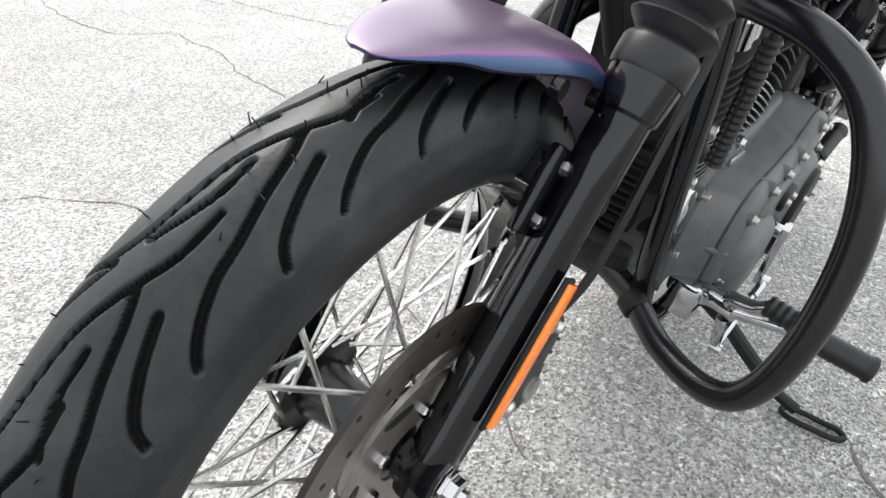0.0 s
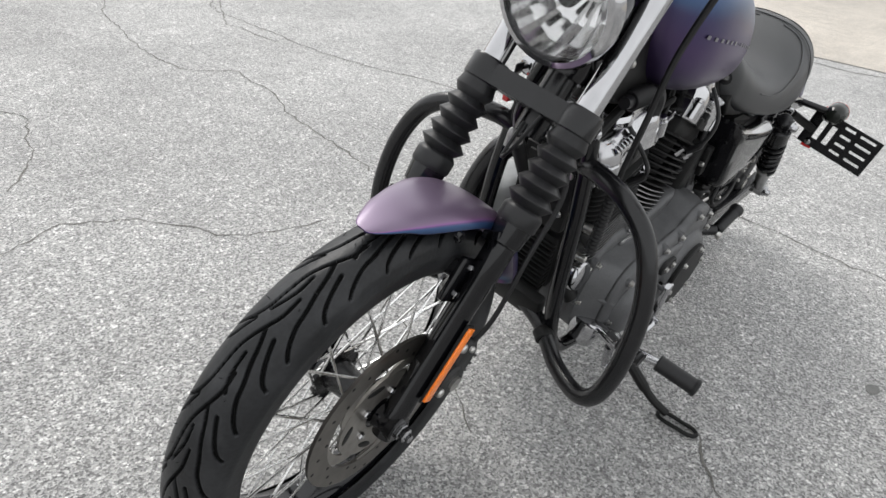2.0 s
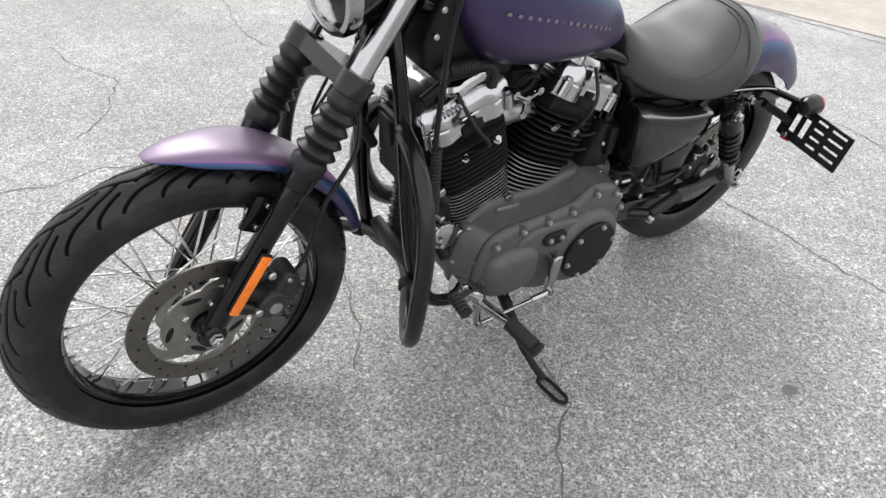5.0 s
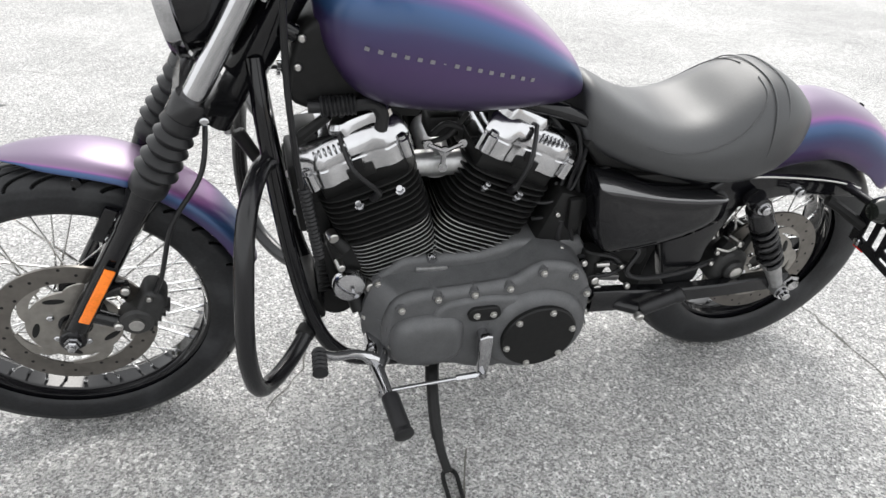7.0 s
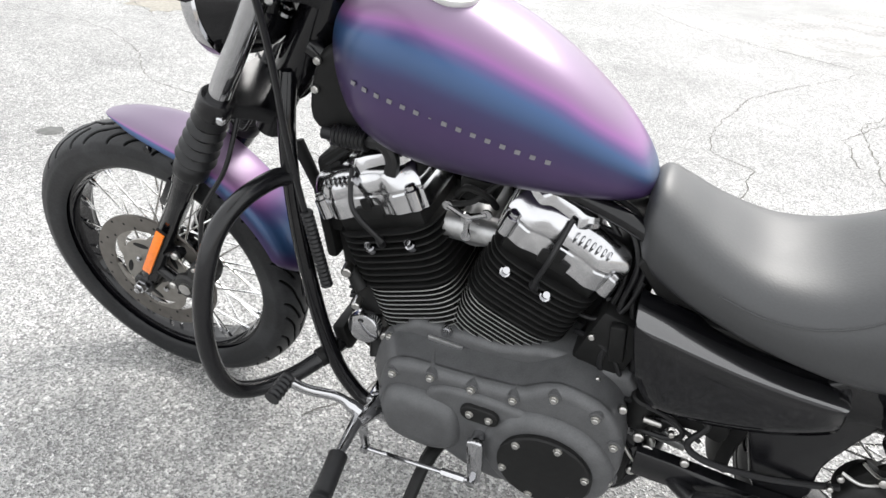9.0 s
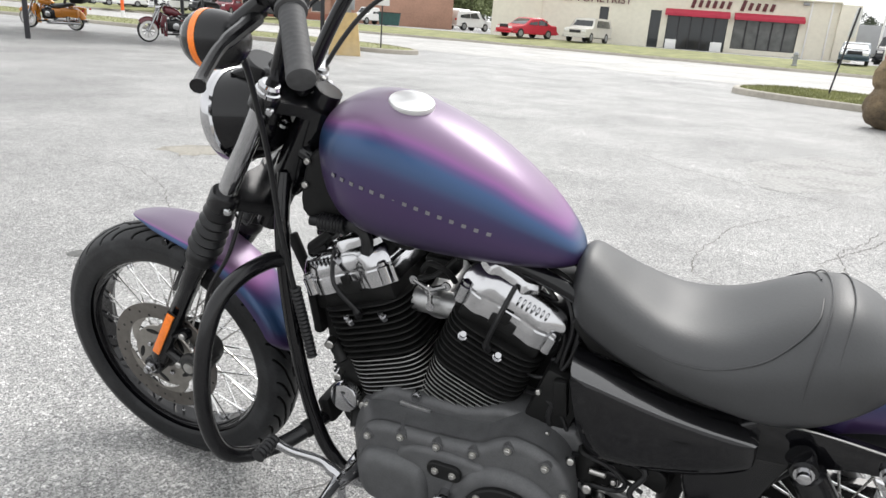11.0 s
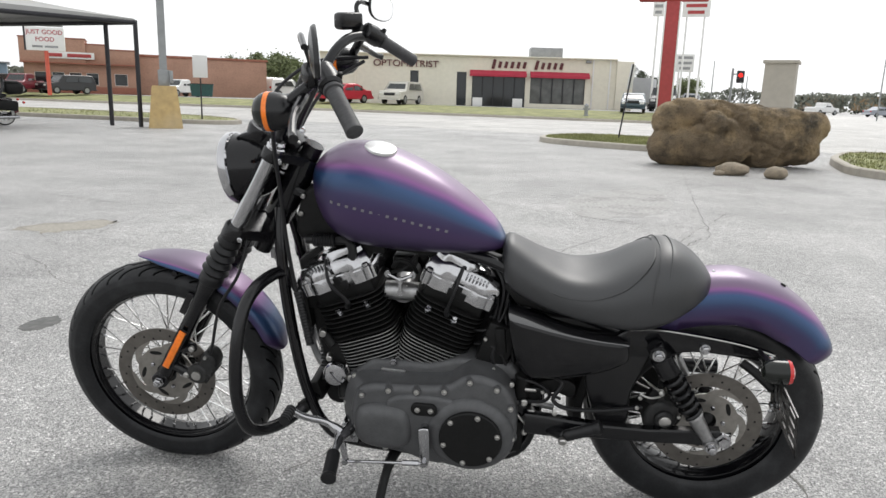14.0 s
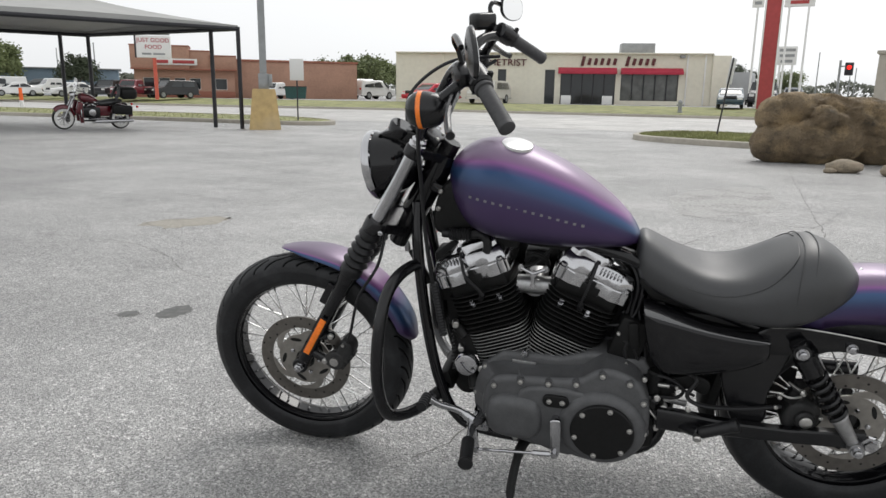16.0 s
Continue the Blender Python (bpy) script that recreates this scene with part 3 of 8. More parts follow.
for x, y, z, r in ((0.126, -0.106, 0.458, 0.0085), (0.100, -0.106, 0.372, 0.0085), (0.162, -0.104, 0.432, 0.006)):
    bm = B()
    lathe(bm, [(0, r), (0.008, r), (0.011, r * 0.7)], (x, y, z), (0, -1, 0), 12)
    sp("caliper_bolt", bm, STEEL, caliper)

# front fender
FR = 0.358


def fender_ring(c, r, a, half, drop, k=15):
    """A cross section: a crown with flanks that come down."""
    ring = []
    er = Vector((math.sin(a), 0, math.cos(a)))
    for i in range(k):
        t = -1 + 2 * i / (k - 1)
        y = half * math.copysign(1 - (1 - abs(t)) ** 1.7, t)
        dz = drop * abs(t) ** 2.6
        ring.append(c + er * (r - dz) + Vector((0, y, 0)))
    return ring


def fender(name, c, rows, thick, label, steered, k=15):
    rings = []
    for a, r, half, drop in rows:
        outer = fender_ring(c, r, radians(a), half, drop, k)
        inner = fender_ring(c, r - thick, radians(a), max(half - thick, 0.001), drop, k)
        rings.append(outer + inner[::-1])
    bm = sheet(B(), rings)
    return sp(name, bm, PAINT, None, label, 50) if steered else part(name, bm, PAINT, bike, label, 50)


rows = []
for a in (-10.2, -9.9, -9.2, -8.2, -6.8, -5.0, -3.0, -1.0, *range(1, 77, 3), 76.5):
    t = (a + 10.2) / 86.7
    nose = min(1.0, (a + 10.2) / 30)
    e = min(0.45 * math.sqrt(1 - (1 - nose) ** 2) + 0.55 * (1 - (1 - nose) ** 1.6), math.sqrt((77.4 - a) / 9))
    rows.append((a, FR - 0.004 * (1 - e) + 0.004 * math.sin(math.pi * t), 0.008 + 0.058 * e, 0.001 + 0.029 * min(1.0, (a + 10.2) / 12) ** 0.8 * max(e, 0.5) - 0.008 * math.exp(-((a - 20) / 14) ** 2) * e))
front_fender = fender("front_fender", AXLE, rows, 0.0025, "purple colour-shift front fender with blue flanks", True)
for side in (-1, 1):
    for a in (12, 26):
        bm = B()
        er = Vector((math.sin(radians(a)), 0, math.cos(radians(a))))
        rod(bm, AXLE + er * 0.330 + Vector((0, side * 0.060, 0)), AXLE + er * 0.330 + Vector((0, side * 0.068, 0)), 0.008)
        sp("fender_boss", bm, GLOSS_BLACK, front_fender)

# fork clamps
for d, name, hgt, rad in ((0.532, "lower_fork_clamp", 0.040, 0.0305), (0.775, "upper_fork_clamp", 0.032, 0.0265)):
    bm = B()
    rot = Matrix.Rotation(RAKE, 4, "Y")
    o = AXLE + U * d
    for side in (-1, 1):
        lathe(bm, [(-hgt / 2, rad - 0.0035), (-hgt / 2 + 0.004, rad), (hgt / 2 - 0.004, rad), (hgt / 2, rad - 0.0025)], o + Vector((0, side * FY, 0)), U, 24)
    out = [(-0.022, -FY), (-0.020, FY), (0.018, FY), (0.055, 0.045), (0.080, 0.03), (0.080, -0.03), (0.055, -0.045), (0.018, -FY)]
    rings = []
    for z, sh in ((-hgt / 2 + 0.004, 0.004), (-hgt / 2 + 0.008, 0), (hgt / 2 - 0.008, 0), (hgt / 2 - 0.004, 0.004)):
        rings.append([rot.to_3x3() @ Vector((x * (1 - sh * 4), y, z)) + o for x, y in out])
    sheet(bm, rings)
    clamp = sp(name, bm, SATIN_BLACK, None, "black fork clamp")
    for side in (-1, 1):
        bm = B()
        lathe(bm, [(0, 0.0075), (0.007, 0.0075), (0.009, 0.005)], o + rot.to_3x3() @ Vector((0.026, side * (FY + rad - 0.0105), 0)), (0, side, 0), 12)
        sp("pinch_bolt", bm, CHROME, clamp)
bm = B()
rod(bm, HINGE + U * 0.44, HINGE + U * 0.78, 0.026)
sp("steering_stem", bm, SATIN_BLACK)

# headlight
HL = Vector((0.292, 0, 0.958))
HD = Vector((-0.985, 0, -0.17)).normalized()
bm = B()
lathe(bm, [(-0.098, 0.006), (-0.095, 0.026), (-0.080, 0.052), (-0.055, 0.073), (-0.02, 0.086), (0.022, 0.0905), (0.024, 0.084), (-0.01, 0.080), (-0.052, 0.060), (-0.070, 0.004)], HL, HD, 40)
headlight = sp("headlight", bm, GLOSS_BLACK, None, "round black headlight with a chrome ring")
bm = B()
lathe(bm, [(0.014, 0.0905), (0.017, 0.0955), (0.032, 0.0960), (0.040, 0.0915), (0.042, 0.083), (0.036, 0.081), (0.032, 0.083), (0.021, 0.0895)], HL, HD, 48, False, True)
sp("headlight_ring", bm, CHROME, headlight, "chrome headlight ring")
bm = B()
lathe(bm, [(-0.045, 0.004), (-0.040, 0.024), (-0.026, 0.047), (-0.004, 0.066), (0.026, 0.080)], HL, HD, 44, False)
for v in bm.verts:
    q = v.co - HL
    axial = HD * q.dot(HD)
    flat_part = q - axial
    v.co = HL + axial + flat_part * (1 + 0.035 * math.sin(v.co.y * 520))
sp("headlight_reflector", bm, REFLECTOR, headlight, "faceted bright reflector", 4)
bm = B()
lathe(bm, [(-0.04, 0.008), (-0.012, 0.009), (-0.006, 0.006)], HL, HD, 16)
sp("bulb", bm, WHITE, headlight)
bm = B()
lathe(bm, [(-0.004, 0.014), (0.006, 0.016), (0.010, 0.012), (0.011, 0.003)], HL, HD, 20)
sp("bulb_shield", bm, SATIN_BLACK, headlight, "dark bulb shield")
bm = B()
lathe(bm, [(0.036, 0.0815), (0.044, 0.06), (0.048, 0.03), (0.049, 0.004)], HL, HD, 40)
lens = sp("headlight_lens", bm, GLASS, headlight, "clear glass headlight lens")
lens.visible_shadow = False
bm = B()
visor = spline([(-0.012, 0.086, 0), (0.020, 0.100, 0), (0.062, 0.104, 0), (0.098, 0.094, 0), (0.106, 0.060, 0), (0.085, 0.044, 0), (0.050, 0.062, 0), (0.015, 0.076, 0)], 4, True)
slab(bm, [(HL.x + q.x, HL.z + q.y) for q in visor], -0.032, 0.032, 0.007)
sp("headlight_bracket", bm, GLOSS_BLACK, headlight)

# handlebar: risers, bar, grips, levers, mirrors, signals
bm = B()
left = [(0.394, -0.050, 1.015), (0.408, -0.066, 1.050), (0.448, -0.086, 1.125), (0.488, -0.108, 1.190), (0.520, -0.150, 1.230), (0.552, -0.210, 1.248), (0.590, -0.275, 1.240), (0.633, -0.330, 1.213), (0.680, -0.392, 1.164)]
right = [(0.394, 0.050, 1.018), (0.406, 0.066, 1.055), (0.440, 0.084, 1.130), (0.476, 0.104, 1.198), (0.500, 0.148, 1.248), (0.522, 0.208, 1.274), (0.553, 0.268, 1.275), (0.591, 0.318, 1.256), (0.648, 0.392, 1.209)]
tube(bm, spline(left[::-1] + [(0.392, 0, 1.008)] + right, 6), 0.0135, 14)
bar = part("handlebar", bm, GLOSS_BLACK, bike, "tall black handlebar")
for side in (-1, 1):
    bm = B()
    o = Vector((0.372, side * 0.045, 0.965))
    rod(bm, o, o + Vector((0.022, 0, 0.062)), 0.019, 0.017, 16, 0.003)
    part("riser", bm, SATIN_BLACK, bar)
    bm = B()
    lathe(bm, [(0, 0.0125), (0.006, 0.0125), (0.008, 0.009), (0.008, 0.005), (0.005, 0.004)], Vector((0.402, side * 0.047, 0.963)), (0.5, 0, 0.86), 18)
    part("riser_bolt", bm, CHROME, bar)
    g0, g1 = (Vector((0.625, -0.320, 1.220)), Vector((0.694, -0.410, 1.151))) if side < 0 else (Vector((0.585, 0.305, 1.264)), Vector((0.662, 0.410, 1.197)))
    d = (g1 - g0).normalized()
    bm = B()
    prof = [(0, 0.019), (0.004, 0.021), (0.010, 0.021), (0.012, 0.0165)]
    n = 14
    L = (g1 - g0).length
    for k in range(n):
        z = 0.014 + (L - 0.024) * k / n
        prof += [(z, 0.0171), (z + 0.004, 0.0174), (z + 0.006, 0.0174)]
    prof += [(L - 0.008, 0.0180), (L - 0.002, 0.0180), (L, 0.014)]
    lathe(bm, prof, g0, d, 20)
    part("grip", bm, GRIP, bar, "worn grey-black rubber grip")
    sm = d.to_track_quat("X", "Z").to_matrix().to_4x4()
    bm = B()
    lathe(bm, [(-0.062, 0.016), (-0.058, 0.024), (-0.030, 0.027), (-0.008, 0.026), (-0.002, 0.020)], g0, d, 24)
    sw = part("switch_housing", bm, SATIN_BLACK, bar, "black switch housing")
    bm = B()
    box(bm, g0 - d * 0.034 + Vector((-0.030, 0, 0.004)), (0.048, 0.040, 0.040), sm, 0.010)
    part("lever_clamp", bm, SATIN_BLACK, bar)
    if side > 0:
        bm = B()
        box(bm, g0 - d * 0.070 + Vector((-0.040, 0, 0.020)), (0.075, 0.045, 0.046), Matrix.Rotation(0.9, 4, "Z"), 0.011, 3)
        part("brake_reservoir", bm, SATIN_BLACK, bar, "black brake fluid reservoir")
    for k in range(3):
        bm = B()
        box(bm, g0 - d * (0.016 + 0.015 * k) + Vector((0.022, 0, 0.016 - 0.010 * k)), (0.010, 0.010, 0.016), sm, 0.002)
        part("switch_button", bm, FLAT_BLACK, sw)
    # lever
    bm = B()
    l0, l1 = (Vector((0.560, -0.305, 1.200)), Vector((0.590, -0.468, 1.146))) if side < 0 else (Vector((0.522, 0.300, 1.248)), Vector((0.552, 0.462, 1.200)))
    lv = l1 - l0
    lev = spline([l0, l0 + lv * 0.2 + Vector((-0.004, 0, 0.002)), l0 + lv * 0.55 + Vector((-0.010, 0, 0.004)), l0 + lv * 0.85 + Vector((-0.006, 0, 0)), l1], 6)
    tube(bm, lev, [0.011] * 6 + [0.010] * 5 + [0.008] * (len(lev) - 14) + [0.0085] * 2 + [0.010], 10)
    part("lever", bm, SATIN_BLACK, bar, "black hand lever")
    # mirror on a bent stem
    base = g0 - d * 0.040 + Vector((-0.030, 0, 0.024))
    mc = Vector((0.563, 0.420, 1.346)) if side > 0 else Vector((0.622, -0.408, 1.298))
    e1 = Vector((0.045, side * 0.118, -0.070 if side < 0 else -0.030)).normalized()
    md = Vector((0.90, -side * 0.30, 0.0))
    md = (md - e1 * md.dot(e1)).normalized()
    e2 = md.cross(e1)
    bm = B()
    knee = base + Vector((-0.012, side * 0.014, 0.044))
    tube(bm, spline([base, base + Vector((-0.006, side * 0.004, 0.026)), knee, knee + Vector((0.006, side * 0.022, 0.014)), mc - md * 0.020 - e1 * 0.020], 6), 0.0066, 8)
    part("mirror_stem", bm, GLOSS_BLACK, bar)
    ov = [(0.064 * math.copysign(abs(math.cos(t)) ** 0.85, math.cos(t)), 0.040 * math.copysign(abs(math.sin(t)) ** 0.85, math.sin(t)) * (1 - 0.12 * math.cos(t))) for t in [2 * math.pi * k / 32 for k in range(32)]]
    at = lambda f, z: [mc + e1 * (x * f) + e2 * (y * f) + md * z for x, y in ov]
    bm = B()
    sheet(bm, [at(f, z) for z, f in ((-0.013, 0.25), (-0.011, 0.62), (-0.006, 0.92), (0.0, 1.0), (0.004, 0.985), (0.004, 0.93))])
    mir = part("mirror", bm, SATIN_BLACK, bar, "small black oval mirror")
    bm = B()
    sheet(bm, [at(0.93, z) for z in (0.0035, 0.0052)])
    part("mirror_glass", bm, MIRROR, mir)
    # turn signal ahead of the switch housing
    so = Vector((0.500, -0.318, 1.168)) if side < 0 else Vector((0.470, 0.318, 1.200))
    sd = Vector((-1, side * 0.05, -0.04)).normalized()
    bm = B()
    lathe(bm, [(-0.046, 0.014), (-0.042, 0.022), (-0.028, 0.034), (-0.004, 0.040), (0.006, 0.0405)], so, sd, 28)
    sig = part("turn_signal", bm, SATIN_BLACK, bike, "black bullet turn signal with an amber band")
    bm = B()
    rod(bm, so + Vector((0.03, 0, 0.02)), g0 - d * 0.034 + Vector((-0.030, 0, -0.01)), 0.013, 0.012, 12)
    part("signal_stalk", bm, SATIN_BLACK, sig)
    bm = B()
    lathe(bm, [(0.006, 0.0412), (0.016, 0.0412)], so, sd, 28)
    part("signal_band", bm, AMBER, sig, "amber lens band")
    bm = B()
    lathe(bm, [(0.016, 0.0408), (0.026, 0.038), (0.038, 0.030), (0.045, 0.015), (0.046, 0.002)], so, sd, 28)
    part("signal_lens", bm, SMOKE, sig, "smoked lens")

# instrument housing on the bar clamp, with its warning lamps
GM = Matrix.Translation((0.412, 0, 1.050)) @ Matrix.Rotation(radians(38), 4, "Y")
bm = B()
box(bm, (0, 0, 0), (0.088, 0.080, 0.022), None, 0.006, 3)
bm.transform(GM)
gauge = part("instrument_housing", bm, SATIN_BLACK, bike, "black instrument housing")
for k in range(5):
    bm = B()
    box(bm, (-0.012, -0.024 + 0.012 * k, 0.0112), (0.020, 0.0065, 0.002), None, 0.0005)
    bm.transform(GM)
    part("warning_lamp", bm, SMOKE, gauge)
for y in (-0.032, 0.032):
    bm = B()
    lathe(bm, [(0.010, 0.005), (0.0135, 0.005), (0.0145, 0.0035)], (0.034, y, 0), (0, 0, 1), 12)
    bm.transform(GM)
    part("housing_screw", bm, STEEL, gauge)
bm = B()
lathe(bm, [(-0.03, 0.024), (-0.022, 0.036), (0.0, 0.039), (0.006, 0.036)], Vector((0.345, 0, 1.062)), (0.5, 0, 0.86), 28)
sp("speedometer", bm, GLOSS_BLACK, None, "black speedometer")

# cables on the steering
for n, (pts, r) in enumerate((
    ([(0.56, -0.30, 1.21), (0.47, -0.25, 1.18), (0.43, -0.17, 1.08), (0.425, -0.135, 0.93), (0.43, -0.13, 0.80), (0.445, -0.125, 0.66), (0.47, -0.125, 0.55)], 0.0055),
    ([(0.56, 0.30, 1.21), (0.42, 0.24, 1.20), (0.32, 0.17, 1.12), (0.33, 0.10, 1.02), (0.37, 0.04, 0.95)], 0.005),
    ([(0.55, 0.29, 1.20), (0.46, 0.20, 1.14), (0.40, 0.10, 1.02), (0.38, 0.06, 0.90)], 0.005),
    ([(0.30, -0.055, 0.80), (0.285, -0.105, 0.70), (0.225, -0.115, 0.60), (0.19, -0.112, 0.48), (0.165, -0.095, 0.42)], 0.0045),
    ([(0.255, -0.04, 0.80), (0.245, -0.02, 0.74), (0.255, 0.0, 0.71), (0.29, 0.0, 0.76)], 0.003),
)):
    bm = B()
    tube(bm, spline(pts, 8), r, 8)
    sp("cable", bm, SOFT_RUBBER, None, "black control cable")
bm = B()
prof = []
for k in range(18):
    prof += [(k * 0.009, 0.0095), (k * 0.009 + 0.0045, 0.0115)]
lathe(bm, prof, (0.447, -0.125, 0.665), Vector((0.025, 0.0, -0.16)), 12)
sp("cable_boot", bm, SOFT_RUBBER, None, "ribbed rubber cable boot")

# ---- frame ----
bm = B()
lathe(bm, [(0, 0.034), (0.01, 0.037), (0.19, 0.037), (0.20, 0.034)], HINGE + U * 0.545, U, 24)
frame_ob = part("frame", bm, GLOSS_BLACK, bike, "black tubular steel frame")
for side in (-1, 1):
    for pts, r in (
        ([(0.385, side * 0.03, 0.86), (0.392, side * 0.065, 0.76), (0.408, side * 0.088, 0.62), (0.430, side * 0.098, 0.47), (0.458, side * 0.104, 0.345), (0.500, side * 0.110, 0.255), (0.575, side * 0.115, 0.212), (0.80, side * 0.115, 0.200), (1.02, side * 0.100, 0.205), (1.085, side * 0.075, 0.30), (1.08, side * 0.070, 0.46), (1.04, side * 0.065, 0.66), (0.985, side * 0.05, 0.755)], 0.0155),
        ([(0.43, side * 0.03, 0.91), (0.60, side * 0.035, 0.84), (0.80, side * 0.045, 0.79), (0.98, side * 0.06, 0.745), (1.15, side * 0.080, 0.65), (1.35, side * 0.090, 0.585)], 0.015),
    ):
        bm = B()
        tube(bm, spline(pts, 6), r, 12)
        part("frame_tube", bm, GLOSS_BLACK, frame_ob)
bm = B()
box(bm, (0.505, 0, 0.420), (0.022, 0.095, 0.135), Matrix.Rotation(-0.2, 4, "Y"), 0.003)
regulator = part("regulator", bm, FLAT_BLACK, bike, "finned black voltage regulator")
bm = B()
box(bm, (0, 0, 0), (0.024, 0.092, 0.0042), Matrix.Rotation(-0.2, 4, "Y"), 0.001)
cool = finish(bm, "cooling_fin", FLAT_BLACK)
for k in range(11):
    piece("cooling_fin", cool, regulator, Matrix.Translation((0.490 + 0.0025 * (k % 2), 0, 0.355 + k * 0.0115)))

bm = B()
box(bm, (0.446, 0.0, 0.595), (0.022, 0.120, 0.150), Matrix.Rotation(-0.13, 4, "Y"), 0.008)
box(bm, (0.440, 0.022, 0.630), (0.030, 0.050, 0.060), Matrix.Rotation(-0.13, 4, "Y"), 0.006)
part("front_electrics_panel", bm, FLAT_BLACK, bike, "black electrics panel between the down tubes")
bm = B()
box(bm, (0.470, 0.0, 0.330), (0.030, 0.150, 0.060), Matrix.Rotation(-0.3, 4, "Y"), 0.008)
part("skid_plate", bm, FLAT_BLACK, bike, "black plate below the regulator")
for y, z in ((-0.045, 0.645), (-0.045, 0.560), (0.050, 0.560)):
    bm = B()
    lathe(bm, [(0, 0.0065), (0.004, 0.0065), (0.006, 0.004)], (0.436 + (0.60 - z) * 0.13, y, z), (-1, 0, 0.1), 10)
    part("panel_screw", bm, STEEL, bike)

# engine guard: one bent tube
half = [(0.400, -0.074, 0.690), (0.384, -0.105, 0.700), (0.364, -0.176, 0.693), (0.350, -0.236, 0.655), (0.341, -0.277, 0.565), (0.336, -0.290, 0.450), (0.345, -0.277, 0.352), (0.366, -0.238, 0.305), (0.412, -0.165, 0.290), (0.460, -0.085, 0.310), (0.478, 0, 0.318)]
bm = B()
full = half + [(x, -y, z) for x, y, z in half[-2::-1]]
tube(bm, spline(full, 8), 0.0165, 16, False)
guard = part("engine_guard", bm, SATIN_BLACK, bike, "black tubular engine guard loop")
for side in (-1, 1):
    bm = B()
    rod(bm, (0.440, side * 0.118, 0.300), (0.452, side * 0.098, 0.305), 0.0195, 0.0195, 16, 0.002)
    part("guard_clamp", bm, FLAT_BLACK, guard)

# ---- engine ----
bm = B()
out = [(0.575, 0.29), (0.60, 0.235), (0.68, 0.205), (0.98, 0.195), (1.06, 0.25), (1.075, 0.40), (1.02, 0.485), (0.88, 0.49), (0.80, 0.465), (0.64, 0.465), (0.585, 0.42)]
slab(bm, out, -0.10, 0.12, 0.015)
crank = part("crankcase", bm, CASE_GREY, bike, "grey cast crankcase")

prim = [(0.592, 0.33), (0.597, 0.270), (0.625, 0.240), (0.69, 0.224), (0.80, 0.205), (0.87, 0.190), (0.920, 0.188), (0.975, 0.200), (1.020, 0.238), (1.040, 0.31), (1.038, 0.378), (1.020, 0.432), (0.985, 0.466), (0.930, 0.480), (0.900, 0.474), (0.875, 0.458), (0.848, 0.442), (0.776, 0.434), (0.703, 0.430), (0.655, 0.428), (0.622, 0.414), (0.603, 0.385)]
prim = [(q.x, q.y) for q in spline([(x, z, 0) for x, z in prim], 4, True)]
bm = B()
slab(bm, prim, -0.168, -0.098, 0.018, 4)
primary = part("primary_cover", bm, CASE_GREY, bike, "matt grey primary cover", 50)
# swollen parts of the cover
bm = B()
big = [(0.918 + 0.120 * math.cos(t), 0.306 + 0.112 * math.sin(t)) for t in [2 * math.pi * k / 40 for k in range(40)]]
slab(bm, big, -0.190, -0.14, 0.030, 5)
sm = spline([(0.605, 0.31, 0), (0.625, 0.255, 0), (0.70, 0.240, 0), (0.755, 0.262, 0), (0.765, 0.315, 0), (0.745, 0.368, 0), (0.67, 0.378, 0), (0.620, 0.362, 0)], 5, True)
slab(bm, [(q.x, q.y) for q in sm], -0.196, -0.14, 0.030, 5)
mid = spline([(0.72, 0.25, 0), (0.86, 0.21, 0), (0.90, 0.36, 0), (0.86, 0.41, 0), (0.70, 0.395, 0)], 5, True)
slab(bm, [(q.x, q.y) for q in mid], -0.178, -0.14, 0.012, 3)
part("cover_bulge", bm, CASE_GREY, primary, sharp=50)
# ribs to the bolts and the bolts
bm = B()
lathe(bm, [(0, 0.0075), (0.005, 0.0075), (0.005, 0.0055), (0.009, 0.0055), (0.010, 0.0045)], (0, 0, 0), (0, -1, 0), 12)
bolt = finish(bm, "bolt", STEEL)
bm = B()
lathe(bm, [(0, 0.0125), (0.012, 0.0115)], (0, 0, 0), (0, -1, 0), 16)
boss = finish(bm, "boss", CASE_GREY)
for x, z in ((0.612, 0.300), (0.628, 0.397), (0.700, 0.418), (0.775, 0.421), (0.848, 0.429), (0.914, 0.463), (0.984, 0.448), (1.022, 0.396), (1.030, 0.305), (0.690, 0.238)):
    piece("boss", boss, primary, Matrix.Translation((x, -0.158, z)))
    piece("cover_bolt", bolt, primary, Matrix.Translation((x, -0.168, z)))
# the case behind the cover, which slopes back to the crankcase, with its ribs and bolts
mxp, mzp = 0.82, 0.34
back = [(mxp + (x - mxp) * (1.14 if x < mxp else 1.0), mzp + (z - mzp) * (1.07 if z > mzp else 1.0)) for x, z in prim]
bm = B()
sheet(bm, [[Vector((x, y, z)) for x, z in ring] for ring, y in ((prim, -0.150), (prim, -0.146), (back, -0.104), (back, -0.090))])
part("case_flange", bm, CASE_GREY, primary, sharp=25)
for x0, z0 in ((0.606, 0.345), (0.628, 0.402), (0.700, 0.424), (0.775, 0.427), (0.848, 0.435), (0.914, 0.470), (0.984, 0.455), (1.026, 0.396)):
    bm = B()
    x1, z1 = mxp + (x0 - mxp) * (1.14 if x0 < mxp else 1.0), mzp + (z0 - mzp) * (1.07 if z0 > mzp else 1.0)
    rod(bm, (x0, -0.163, z0 - 0.002), (x1, -0.103, z1 + 0.001), 0.0075, 0.0050, 12)
    part("rib", bm, CASE_GREY, primary)
